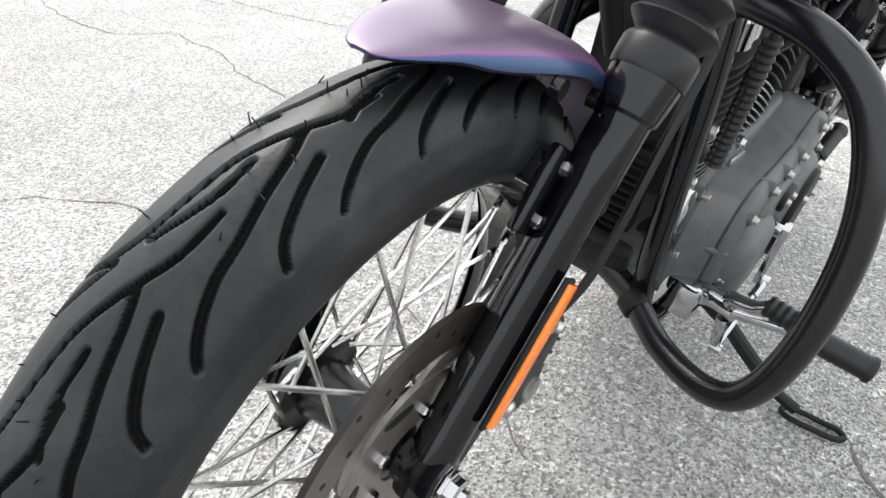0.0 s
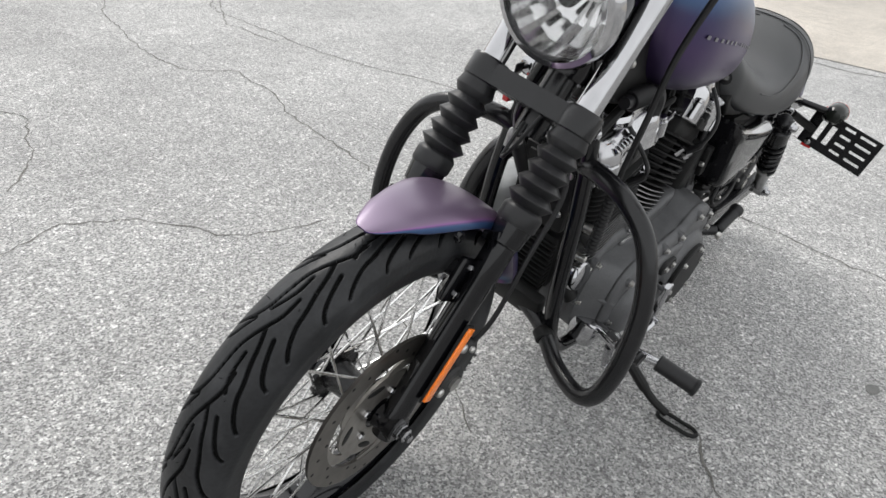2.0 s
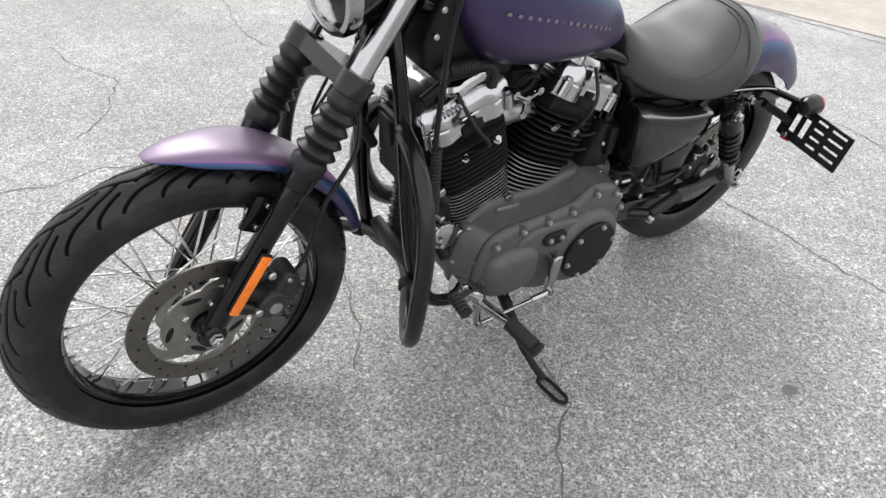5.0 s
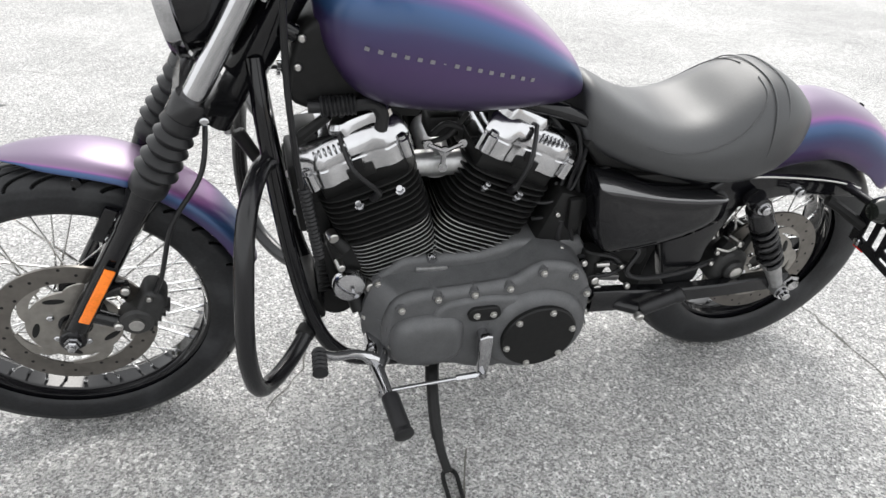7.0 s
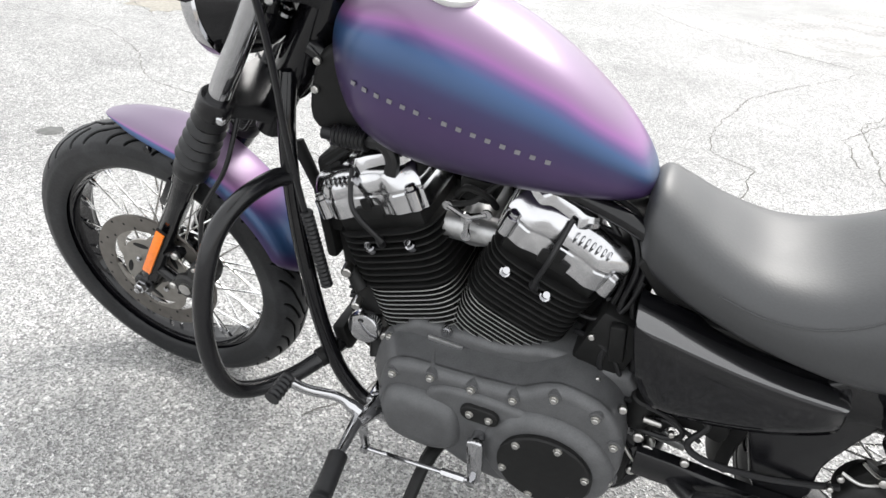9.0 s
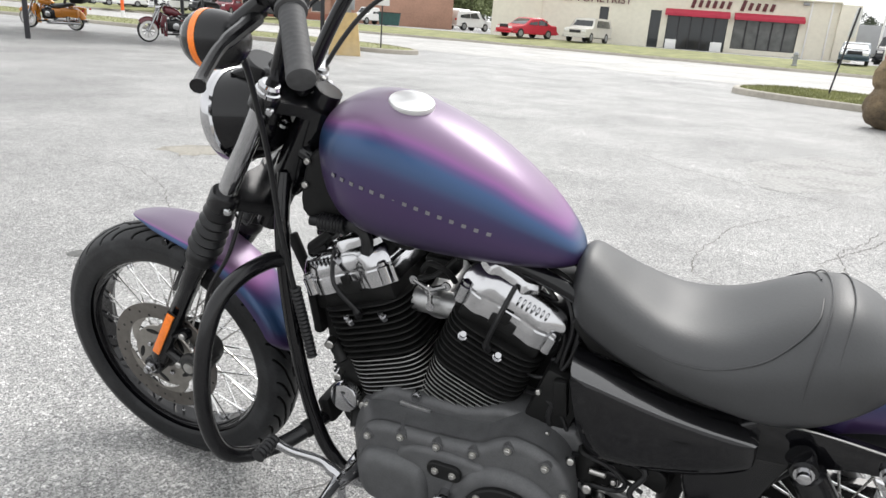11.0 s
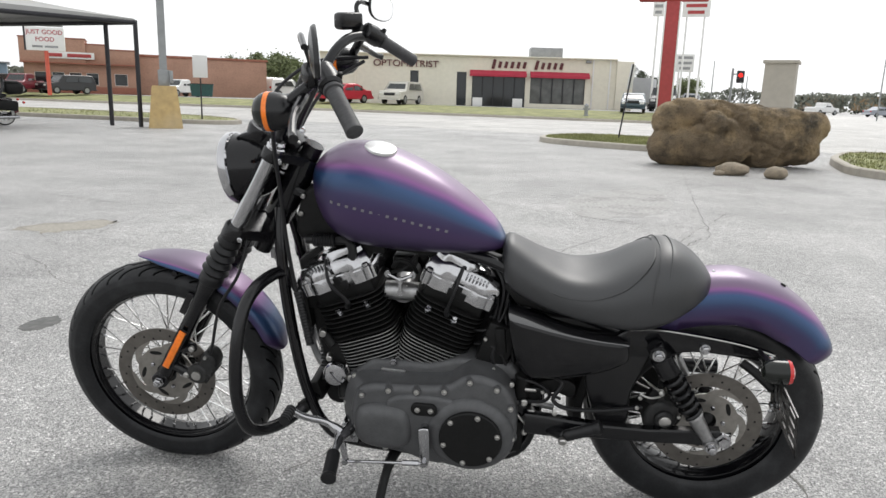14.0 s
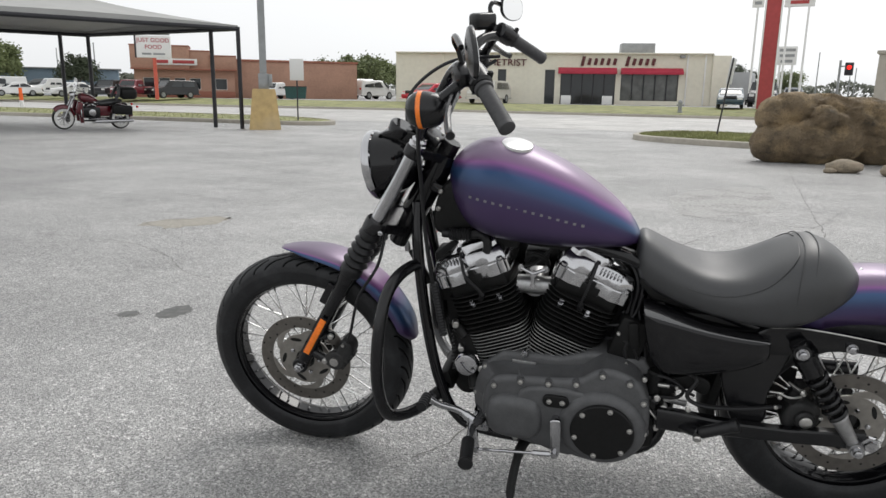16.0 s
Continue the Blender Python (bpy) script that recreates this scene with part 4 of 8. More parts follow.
for x, z in ((0.592, 0.413), (0.567, 0.328)):
    piece("boss", boss, primary, Matrix.Translation((x, -0.090, z)))
    piece("case_bolt", bolt, primary, Matrix.Translation((x, -0.102, z)))
# derby cover
DC = Vector((0.922, -0.190, 0.308))
bm = B()
lathe(bm, [(0, 0.083), (0.008, 0.083), (0.011, 0.080), (0.012, 0.06), (0.0125, 0.01)], DC, (0, -1, 0), 56)
derby = part("derby_cover", bm, FLAT_BLACK, primary, "round black derby cover")
for k in range(6):
    a = radians(76 + 60 * k)
    piece("derby_bolt", bolt, derby, Matrix.Translation(DC + Vector((0.073 * math.cos(a), -0.008, 0.073 * math.sin(a)))))
bm = B()
pl = [(0.797 + math.copysign(0.017, math.cos(t)) + 0.018 * math.cos(t), 0.378 + 0.018 * math.sin(t)) for t in [2 * math.pi * (k + 0.5) / 24 for k in range(24)]]
slab(bm, pl, -0.187, -0.165, 0.003)
pill = part("inspection_cover", bm, FLAT_BLACK, primary, "black inspection cover")
for dx in (-0.017, 0.018):
    piece("pill_bolt", bolt, pill, Matrix.Translation((0.797 + dx, -0.183, 0.378)))

# cylinders
for cx, cz, tilt in ((0.705, 0.28, -21.0), (0.710, 0.28, 21.5)):
    ax = Vector((math.sin(radians(tilt)), 0, math.cos(radians(tilt))))
    rot = Matrix.Rotation(radians(tilt), 4, "Y")
    o = Vector((cx, 0, cz))
    bm = B()
    rod(bm, o + ax * 0.12, o + ax * 0.44, 0.062, seg=28)
    cyl = part("cylinder", bm, FLAT_BLACK, bike, "finned black engine cylinder")
    for d0, d1, n, wx, wy, rim_mat, th in ((0.166, 0.256, 10, 0.184, 0.180, FIN_EDGE, 0.0040), (0.268, 0.376, 9, 0.198, 0.188, FLAT_BLACK, 0.0046)):
        bm = B()
        k = 32
        ring = []
        for i in range(k):
            t = 2 * math.pi * i / k
            c, s = math.cos(t), math.sin(t)
            ring.append(Vector((wx / 2 * math.copysign(abs(c) ** 0.5, c), wy / 2 * math.copysign(abs(s) ** 0.5, s), 0)))
        sheet(bm, [[q * 0.985 + Vector((0, 0, -th / 2)) for q in ring], [q + Vector((0, 0, -th / 3.2)) for q in ring], [q + Vector((0, 0, th / 3.2)) for q in ring], [q * 0.985 + Vector((0, 0, th / 2)) for q in ring]])
        bm.normal_update()
        for f in bm.faces:
            f.material_index = 1 if abs(f.normal.z) < 0.3 else 0
        fin = finish(bm, "fin", [FLAT_BLACK, rim_mat], 50)
        for i in range(n):
            d = d0 + (d1 - d0) * i / (n - 1)
            piece("fin", fin, cyl, Matrix.Translation(o + ax * d) @ rot)
    # head block
    bm = B()
    box(bm, o + ax * 0.395, (0.165, 0.150, 0.050), rot, 0.008)
    part("cylinder_head", bm, FLAT_BLACK, cyl)
    # rocker box
    bm = B()
    out8 = [(-0.104, -0.062), (-0.096, -0.080), (-0.060, -0.096), (-0.030, -0.090), (0.030, -0.090), (0.060, -0.096), (0.096, -0.080), (0.104, -0.062), (0.104, 0.062), (0.096, 0.080), (0.0, 0.094), (-0.096, 0.080), (-0.104, 0.062)]
    out8 = [(q.x, q.y) for q in spline([(x, y, 0) for x, y in out8], 3, True)]
    rings = []
    for h, f, g in ((0.412, 0.98, 0.97), (0.414, 1.0, 1.0), (0.446, 1.0, 1.0), (0.449, 0.985, 0.98), (0.452, 0.985, 0.98), (0.455, 0.995, 0.99), (0.468, 0.98, 0.955), (0.482, 0.93, 0.87), (0.491, 0.84, 0.74), (0.495, 0.70, 0.55)):
        rings.append([o + ax * h + rot.to_3x3() @ Vector((x * f, y * g, 0)) for x, y in out8])
    sheet(bm, rings)
    rocker = part("rocker_box", bm, ROCKER, cyl, "polished chrome rocker box", 30)
    for k in range(7):
        bm = B()
        box(bm, o + ax * 0.474 + rot.to_3x3() @ Vector(((0.006 if tilt > 0 else -0.064) + 0.0092 * k, -0.083, 0.0)), (0.0042, 0.012, 0.026), rot @ Matrix.Rotation(0.5, 4, "X"), 0.0015)
        part("rocker_rib", bm, CHROME, rocker)
    bm = B()
    sheet(bm, [[o + ax * h + rot.to_3x3() @ Vector(((0.030 if tilt < 0 else -0.030) + x * f * 0.58, y * f * 0.78, 0)) for x, y in out8] for h, f in ((0.470, 1.0), (0.500, 0.97), (0.508, 0.90), (0.512, 0.74))])
    part("rocker_cover", bm, ROCKER, rocker, "", 30)
    # step in the side wall and a pad over the plug, black to stand for the plug lead's shadow
    bm = B()
    box(bm, o + ax * 0.420 + rot.to_3x3() @ Vector((0.0, -0.090, 0.0)), (0.050, 0.010, 0.024), rot, 0.003)
    box(bm, o + ax * 0.436 + rot.to_3x3() @ Vector((0.0, -0.092, 0.0)), (0.018, 0.009, 0.022), rot, 0.003)
    part("lead_shadow_pad", bm, FLAT_BLACK, rocker)
    for sx in (-0.088, 0.088):
        for sy in (-0.086, 0.086):
            bm = B()
            lathe(bm, [(0.418, 0.0125), (0.452, 0.0125), (0.454, 0.009), (0.460, 0.009), (0.462, 0.006)], o + rot.to_3x3() @ Vector((sx, sy, 0)), ax, 14)
            part("rocker_bolt", bm, CHROME, rocker)
    # head bolts on the side
    for sx in ((-0.028, 0.052) if tilt < 0 else (-0.052, 0.022)):
        bm = B()
        q = o + ax * 0.345 + rot.to_3x3() @ Vector((sx, -0.088, 0))
        lathe(bm, [(0, 0.009), (0.010, 0.009), (0.010, 0.0065), (0.020, 0.006)], q, rot.to_3x3() @ Vector((0, -0.5, 0.86)), 10)
        part("head_bolt", bm, CHROME, cyl)
    # plug lead
    q = o + ax * 0.36 + rot.to_3x3() @ Vector((0.0, -0.095, 0))
    bm = B()
    tube(bm, spline([q, q + Vector((0.004, -0.022, 0.030)), q + rot.to_3x3() @ Vector((-0.010, -0.022, 0.085)), q + rot.to_3x3() @ Vector((-0.012, 0.02, 0.135))], 6), [0.008] * 6 + [0.0045] * 13, 8)
    part("plug_lead", bm, SOFT_RUBBER, cyl, "black spark plug lead")
# barrel base, bolt and plate between the cylinders
bm = B()
box(bm, (0.705, 0.0, 0.452), (0.19, 0.15, 0.055), None, 0.012)
part("crankcase_deck", bm, CASE_GREY, crank)
bm = B()
lathe(bm, [(0, 0.011), (0.008, 0.011), (0.008, 0.008), (0.014, 0.007)], (0.700, -0.092, 0.462), (0, -1, 0), 14)
part("deck_bolt", bm, CHROME, crank)
bm = B()
box(bm, (0.700, -0.103, 0.440), (0.066, 0.006, 0.010), Matrix.Rotation(0.05, 4, "Y"), 0.002)
part("number_plate_boss", bm, ALLOY, crank)
# intake and bracket in the vee
bm = B()
rod(bm, (0.665, -0.02, 0.640), (0.765, -0.02, 0.640), 0.026, 0.026, 20)
rod(bm, (0.712, -0.03, 0.635), (0.712, 0.09, 0.66), 0.03, 0.032, 20)
intake = part("intake_manifold", bm, ALLOY, bike, "cast alloy intake manifold")
bm = B()
for a in (25, 155, 270):
    e = Vector((math.cos(radians(a)), 0, math.sin(radians(a))))
    rod(bm, Vector((0.712, -0.062, 0.690)), Vector((0.712, -0.062, 0.690)) + e * 0.036, 0.0055, 0.0055, 8)
    lathe(bm, [(0, 0.009), (0.004, 0.009)], Vector((0.712, -0.061, 0.690)) + e * 0.036, (0, -1, 0), 14)
lathe(bm, [(0, 0.010), (0.005, 0.010)], (0.712, -0.061, 0.690), (0, -1, 0), 14)
part("chrome_bracket", bm, CHROME, intake, "three-armed chrome bracket")
bm = B()
tube(bm, spline([(0.69, -0.05, 0.72), (0.71, -0.06, 0.745), (0.74, -0.05, 0.73), (0.75, -0.03, 0.70)], 5), 0.006, 8)
tube(bm, spline([(0.68, -0.03, 0.69), (0.69, -0.06, 0.71), (0.72, -0.055, 0.72), (0.755, -0.04, 0.755)], 5), 0.005, 8)
box(bm, (0.715, 0.0, 0.72), (0.06, 0.06, 0.045), None, 0.008)
part("throttle_body", bm, FLAT_BLACK, intake)

# chrome round cover and clutter ahead of the case
bm = B()
lathe(bm, [(0, 0.034), (0.012, 0.034), (0.018, 0.030), (0.021, 0.018), (0.022, 0.003)], (0.535, -0.085, 0.405), (0, -1, 0.12), 32)
part("horn_cover", bm, CHROME, bike, "round chrome horn cover")
bm = B()
box(bm, (0.545, 0.0, 0.47), (0.09, 0.15, 0.10), Matrix.Rotation(-0.3, 4, "Y"), 0.015)
rod(bm, (0.50, -0.07, 0.52), (0.53, -0.085, 0.49), 0.014)
rod(bm, (0.55, -0.06, 0.36), (0.56, -0.09, 0.33), 0.02, 0.018)
rod(bm, (0.52, -0.02, 0.30), (0.52, 0.06, 0.30), 0.037, 0.037, 20)
part("oil_filter_mount", bm, FLAT_BLACK, bike, "black oil filter and mounts")
for a, b, q in (((0.50, -0.075, 0.53), (0.505, -0.10, 0.53), 0.010), ((0.515, -0.07, 0.455), (0.52, -0.10, 0.455), 0.008), ((0.58, -0.075, 0.397), (0.58, -0.10, 0.397), 0.012)):
    bm = B()
    rod(bm, a, b, q, q, 12, 0.002)
    part("fitting", bm, STEEL, bike)
# coil, neck cover and its bolts
bm = B()
out = spline([(0.435, 0.80, 0), (0.455, 0.905, 0), (0.50, 0.93, 0), (0.55, 0.86, 0), (0.56, 0.80, 0), (0.50, 0.775, 0)], 4, True)
slab(bm, [(q.x, q.y) for q in out], -0.058, 0.058, 0.012)
neck = part("neck_cover", bm, FLAT_BLACK, bike, "black steering neck cover")
for x, z in ((0.452, 0.857), (0.46, 0.905)):
    bm = B()
    lathe(bm, [(0, 0.0065), (0.005, 0.0065), (0.007, 0.0045)], (x, -0.060, z), (0, -1, 0), 12)
    part("neck_bolt", bm, STEEL, neck)
bm = B()
prof = []
for k in range(9):
    prof += [(k * 0.007, 0.0155), (k * 0.007 + 0.0035, 0.0185)]
lathe(bm, prof, (0.485, -0.07, 0.79), (1, 0, 0.05), 16)
rod(bm, (0.465, -0.07, 0.79), (0.486, -0.07, 0.79), 0.011)
tube(bm, spline([(0.545, -0.07, 0.793), (0.575, -0.075, 0.795), (0.59, -0.078, 0.775), (0.588, -0.08, 0.75)], 5), 0.012, 10)
part("ignition_boot", bm, SOFT_RUBBER, bike, "ribbed black rubber boot")
bm = B()
box(bm, (0.60, 0.0, 0.78), (0.14, 0.09, 0.05), Matrix.Rotation(0.1, 4, "Y"), 0.01)
box(bm, (0.80, 0.0, 0.775), (0.22, 0.10, 0.04), Matrix.Rotation(0.08, 4, "Y"), 0.01)
part("coil_tray", bm, FLAT_BLACK, bike, "black tray under the tank")

# regulator and mount ahead of the front cylinder, breather cover on the far side of the vee
bm = B()
box(bm, (0.468, -0.012, 0.655), (0.050, 0.085, 0.15), Matrix.Rotation(-0.12, 4, "Y"), 0.010)
box(bm, (0.485, -0.012, 0.545), (0.036, 0.070, 0.09), Matrix.Rotation(-0.12, 4, "Y"), 0.008)
box(bm, (0.520, 0.0, 0.60), (0.06, 0.06, 0.035), Matrix.Rotation(0.2, 4, "Y"), 0.006)
rod(bm, (0.455, -0.05, 0.725), (0.500, -0.055, 0.765), 0.011, 0.009, 10)
part("engine_mount", bm, FLAT_BLACK, bike, "black front engine mount and coil")
bm = B()
tube(bm, spline([(0.525, -0.045, 0.76), (0.528, -0.06, 0.72), (0.535, -0.065, 0.69), (0.540, -0.065, 0.62), (0.545, -0.06, 0.55)], 6), 0.006, 8)
part("breather_hose", bm, SOFT_RUBBER, bike, "black rubber breather hose")
for x, y, z, q in ((0.532, -0.066, 0.722, 0.007), (0.540, -0.070, 0.688, 0.0055), (0.546, -0.066, 0.655, 0.006)):
    bm = B()
    lathe(bm, [(0, q), (0.008, q), (0.010, q * 0.7)], (x, y, z), (0, -1, 0.2), 10)
    part("hose_screw", bm, CHROME, bike)
bm = B()
oval = [(0.712 + 0.12 * math.cos(t), 0.665 + 0.085 * math.sin(t)) for t in [2 * math.pi * k / 40 for k in range(40)]]
slab(bm, oval, 0.105, 0.175, 0.02, 4)
part("air_cleaner", bm, SATIN_BLACK, bike, "oval black air cleaner cover")
# black block added to close the bright gap between the cylinders
bm = B()
box(bm, (0.712, 0.085, 0.54), (0.13, 0.03, 0.17), None, 0.01)
part("vee_filler", bm, FLAT_BLACK, bike, "black filler block in the vee")
bm = B()
box(bm, (0.635, 0.165, 0.425), (0.15, 0.12, 0.11), None, 0.045, 5)
part("far_side_case", bm, DOME_GREY, bike, "rounded grey case on the engine's other side")
bm = B()
tube(bm, spline([(0.318, 0.036, 0.770), (0.322, 0.038, 0.745), (0.329, 0.036, 0.722)], 5), 0.0016, 6)
lathe(bm, [(0, 0.002), (0.004, 0.006), (0.014, 0.008), (0.034, 0.009), (0.036, 0.004)], (0.329, 0.036, 0.722), (0.05, 0, -1), 12)
part("cord_end", bm, ALLOY, bike, "pale cord end hanging behind the clamp")
bm = B()
rod(bm, (0.345, 0.030, 0.695), (0.400, 0.015, 0.600), 0.013, 0.011, 12, 0.003)
part("wiring_sleeve", bm, FLAT_BLACK, bike, "black wiring sleeve behind the fork clamp")
# ignition switch with its key and red fob, under the lamp on the right
KEY = Vector((0.418, 0.100, 0.785))
bm = B()
rod(bm, KEY + Vector((0.055, 0, 0.01)), KEY + Vector((0.012, 0, 0)), 0.017, 0.015, 16, 0.002)
ign = part("ignition_switch", bm, SATIN_BLACK, bike, "black ignition switch with a key in it")
bm = B()
lathe(bm, [(0, 0.0165), (0.006, 0.0165), (0.008, 0.012)], KEY + Vector((0.012, 0, 0)), (-1, 0, 0.1), 20)
part("switch_ring", bm, CHROME, ign, "chrome ring")
bm = B()
rod(bm, KEY + Vector((0.01, 0, 0)), KEY + Vector((-0.012, 0, 0)), 0.004)
box(bm, KEY + Vector((-0.020, 0, 0.0)), (0.022, 0.005, 0.020), None, 0.003)
part("key", bm, SOFT_RUBBER, ign, "black key head")
bm = B()
tube(bm, spline([KEY + Vector((-0.024 + 0.009 * math.cos(t), 0.0, -0.018 + 0.010 * math.sin(t))) for t in [2 * math.pi * k / 8 for k in range(9)]], 3), 0.0014, 6)
part("key_ring", bm, CHROME, ign)
bm = B()
slab(bm, [(KEY.x - 0.034, KEY.z - 0.058), (KEY.x - 0.014, KEY.z - 0.058), (KEY.x - 0.012, KEY.z - 0.044), (KEY.x - 0.020, KEY.z - 0.026), (KEY.x - 0.028, KEY.z - 0.026), (KEY.x - 0.036, KEY.z - 0.044)], KEY.y - 0.006, KEY.y + 0.006, 0.003)
part("key_fob", bm, RED_LENS, ign, "small red key fob")
bm = B()
box(bm, (0.955, 0.05, 0.60), (0.12, 0.12, 0.26), None, 0.02)
part("oil_bag", bm, FLAT_BLACK, bike, "black tank behind the rear cylinder")

# ---- tank ----
def eased(x, xs, ys):
    """A smooth curve through the stations (xs, ys)."""
    i = min(max(int(np.searchsorted(xs, x)) - 1, 0), len(xs) - 2)
    h = xs[i + 1] - xs[i]
    t = min(max((x - xs[i]) / h, 0.0), 1.0)
    slope = lambda k: (ys[min(k + 1, len(xs) - 1)] - ys[max(k - 1, 0)]) / (xs[min(k + 1, len(xs) - 1)] - xs[max(k - 1, 0)])
    a, b = slope(i) * h, slope(i + 1) * h
    return (2 * t**3 - 3 * t**2 + 1) * ys[i] + (t**3 - 2 * t**2 + t) * a + (3 * t**2 - 2 * t**3) * ys[i + 1] + (t**3 - t**2) * b


def tank_section(x, k=40):
    """Half width, crown and floor of the tank at x."""
    xs = (0.478, 0.490, 0.520, 0.570, 0.640, 0.720, 0.800, 0.870, 0.920, 0.955, 0.975, 0.983)
    crown = eased(x, xs, (0.960, 0.988, 1.018, 1.038, 1.036, 1.010, 0.972, 0.926, 0.885, 0.848, 0.818, 0.800))
    floor = eased(x, xs, (0.915, 0.870, 0.822, 0.796, 0.782, 0.776, 0.774, 0.774, 0.775, 0.778, 0.784, 0.790))
    wide = eased(x, xs, (0.040, 0.076, 0.108, 0.130, 0.138, 0.135, 0.123, 0.102, 0.081, 0.058, 0.036, 0.008))
    mid, ring = floor + 0.40 * (crown - floor), []
    for i in range(k):
        t = 2 * math.pi * i / k
        c, s = math.cos(t), math.sin(t)
        e = 0.80 if s > 0 else 0.62
        y = wide * math.copysign(abs(c) ** e, c)
        z = mid + (crown - mid) * math.copysign(abs(s) ** 0.92, s) if s > 0 else mid + (mid - floor) * math.copysign(abs(s) ** 0.7, s)
        ring.append(Vector((x + 0.10 * (crown - z) * max(0.0, (0.60 - x) / 0.12), y, z)))
    return ring


bm = B()
sheet(bm, [tank_section(x) for x in np.interp(np.linspace(0, 1, 46), np.linspace(0, 1, 7), (0.478, 0.50, 0.56, 0.66, 0.82, 0.95, 0.983))])
bmesh.ops.smooth_vert(bm, verts=bm.verts, factor=0.5, use_axis_x=True, use_axis_y=True, use_axis_z=True)
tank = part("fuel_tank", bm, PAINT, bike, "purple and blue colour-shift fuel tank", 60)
CAP = Vector((0.655, -0.022, 1.021))
bm = B()
lathe(bm, [(-0.010, 0.034), (0.000, 0.036), (0.002, 0.0405), (0.009, 0.0410), (0.013, 0.0395), (0.0150, 0.030), (0.0162, 0.003)], CAP, (0.17, -0.13, 0.975), 40)
part("fuel_cap", bm, BRIGHT, tank, "round chrome fuel cap")


# silver lettering, as plain bars
def tank_y(x, z):
    ring = [tank_section(x2) for x2 in (x,)][0]
    pts = sorted((q for q in ring if q.y < 0), key=lambda q: abs(q.z - z))[:2]
    a, b = pts
    t = 0 if abs(b.z - a.z) < 1e-6 else (z - a.z) / (b.z - a.z)
    return a.y + (b.y - a.y) * max(-1, min(2, t))


for k in range(15):
    t = k / 14
    x = 0.553 + 0.285 * t
    z = 0.914 - 0.062 * t + 0.006 * math.sin(math.pi * t)
    bm = B()
    y = tank_y(x, z)
    slope = math.atan2(tank_y(x, z + 0.006) - tank_y(x, z - 0.006), 0.012)
    turn = math.atan2(tank_y(x + 0.01, z) - tank_y(x - 0.01, z), 0.02)
    box(bm, (0, 0, 0), (0.0078 if k != 6 else 0.004, 0.0012, 0.0062 if k != 6 else 0.0015), None, 0)
    bm.transform(Matrix.Translation((x, y - 0.0006, z)) @ Matrix.Rotation(turn, 4, "Z") @ Matrix.Rotation(slope * -1, 4, "X") @ Matrix.Rotation(0.22, 4, "Y"))
    part("letter_bar", bm, LETTER, tank)

# ---- seat ----
def seat_section(x, k=64):
    xs = (0.972, 0.985, 1.02, 1.08, 1.16, 1.24, 1.32, 1.38, 1.43, 1.47, 1.495, 1.505)
    crown = eased(x, xs, (0.795, 0.814, 0.800, 0.772, 0.751, 0.763, 0.804, 0.822, 0.808, 0.780, 0.752, 0.735))
    floor = eased(x, xs, (0.735, 0.700, 0.676, 0.654, 0.636, 0.624, 0.618, 0.634, 0.664, 0.692, 0.712, 0.722))
    wide = eased(x, xs, (0.050, 0.082, 0.100, 0.117, 0.134, 0.147, 0.152, 0.145, 0.126, 0.094, 0.058, 0.015))
    dish = eased(x, xs, (0, 0.0, 0.0, 0.005, 0.014, 0.016, 0.008, 0.0, 0, 0, 0, 0))
    mid = floor + 0.30 * (crown - floor)
    ring = []
    for i in range(k):
        t = 2 * math.pi * i / k
        c, s = math.cos(t), math.sin(t)
        y = wide * math.copysign(abs(c) ** (0.75 if s > 0 else 0.5), c)
        z = mid + (crown - mid) * abs(s) ** 0.85 - dish * max(0, s) ** 6 if s > 0 else mid - (mid - floor) * abs(s) ** 0.6
        ring.append(Vector((x, y, z)))
    return ring


bm = B()
sheet(bm, [seat_section(x) for x in np.linspace(0.972, 1.505, 72)])
for _ in range(3):
    bmesh.ops.smooth_vert(bm, verts=bm.verts, factor=0.5, use_axis_x=True, use_axis_y=True, use_axis_z=True)
bmesh.ops.smooth_vert(bm, verts=bm.verts, factor=0.5, use_axis_x=True, use_axis_y=True, use_axis_z=True)
seat = part("seat", bm, LEATHER, bike, "black leather solo seat with stitched seams", 60)
for x in (1.365, 1.395):
    ring = seat_section(x)
    bm = B()
    tube(bm, [q + (q - Vector((x, 0, 0.70))).normalized() * 0.0006 + Vector((0.02 * abs(q.y / 0.145) ** 2 * -1, 0, 0)) for q in ring[:33]], 0.0014, 6)
    part("seam", bm, LEATHER, seat)
# seam round the dished pad
for side in (-1, 1):
    ln = []
    for x, dt in ((1.10, 0.25), (1.16, 0.32), (1.22, 0.42), (1.28, 0.58), (1.32, 0.80), (1.345, 1.10), (1.352, 1.45)):
        ring = seat_section(x, 240)
        q = ring[int(round((math.pi - dt) / (2 * math.pi) * 240))]
        ln.append(Vector((q.x, q.y * -side, q.z)) + Vector((0, side * 0.0006, 0.0008)))
    bm = B()
    tube(bm, spline(ln, 8), 0.0013, 6)
    part("pad_seam", bm, LEATHER, seat)

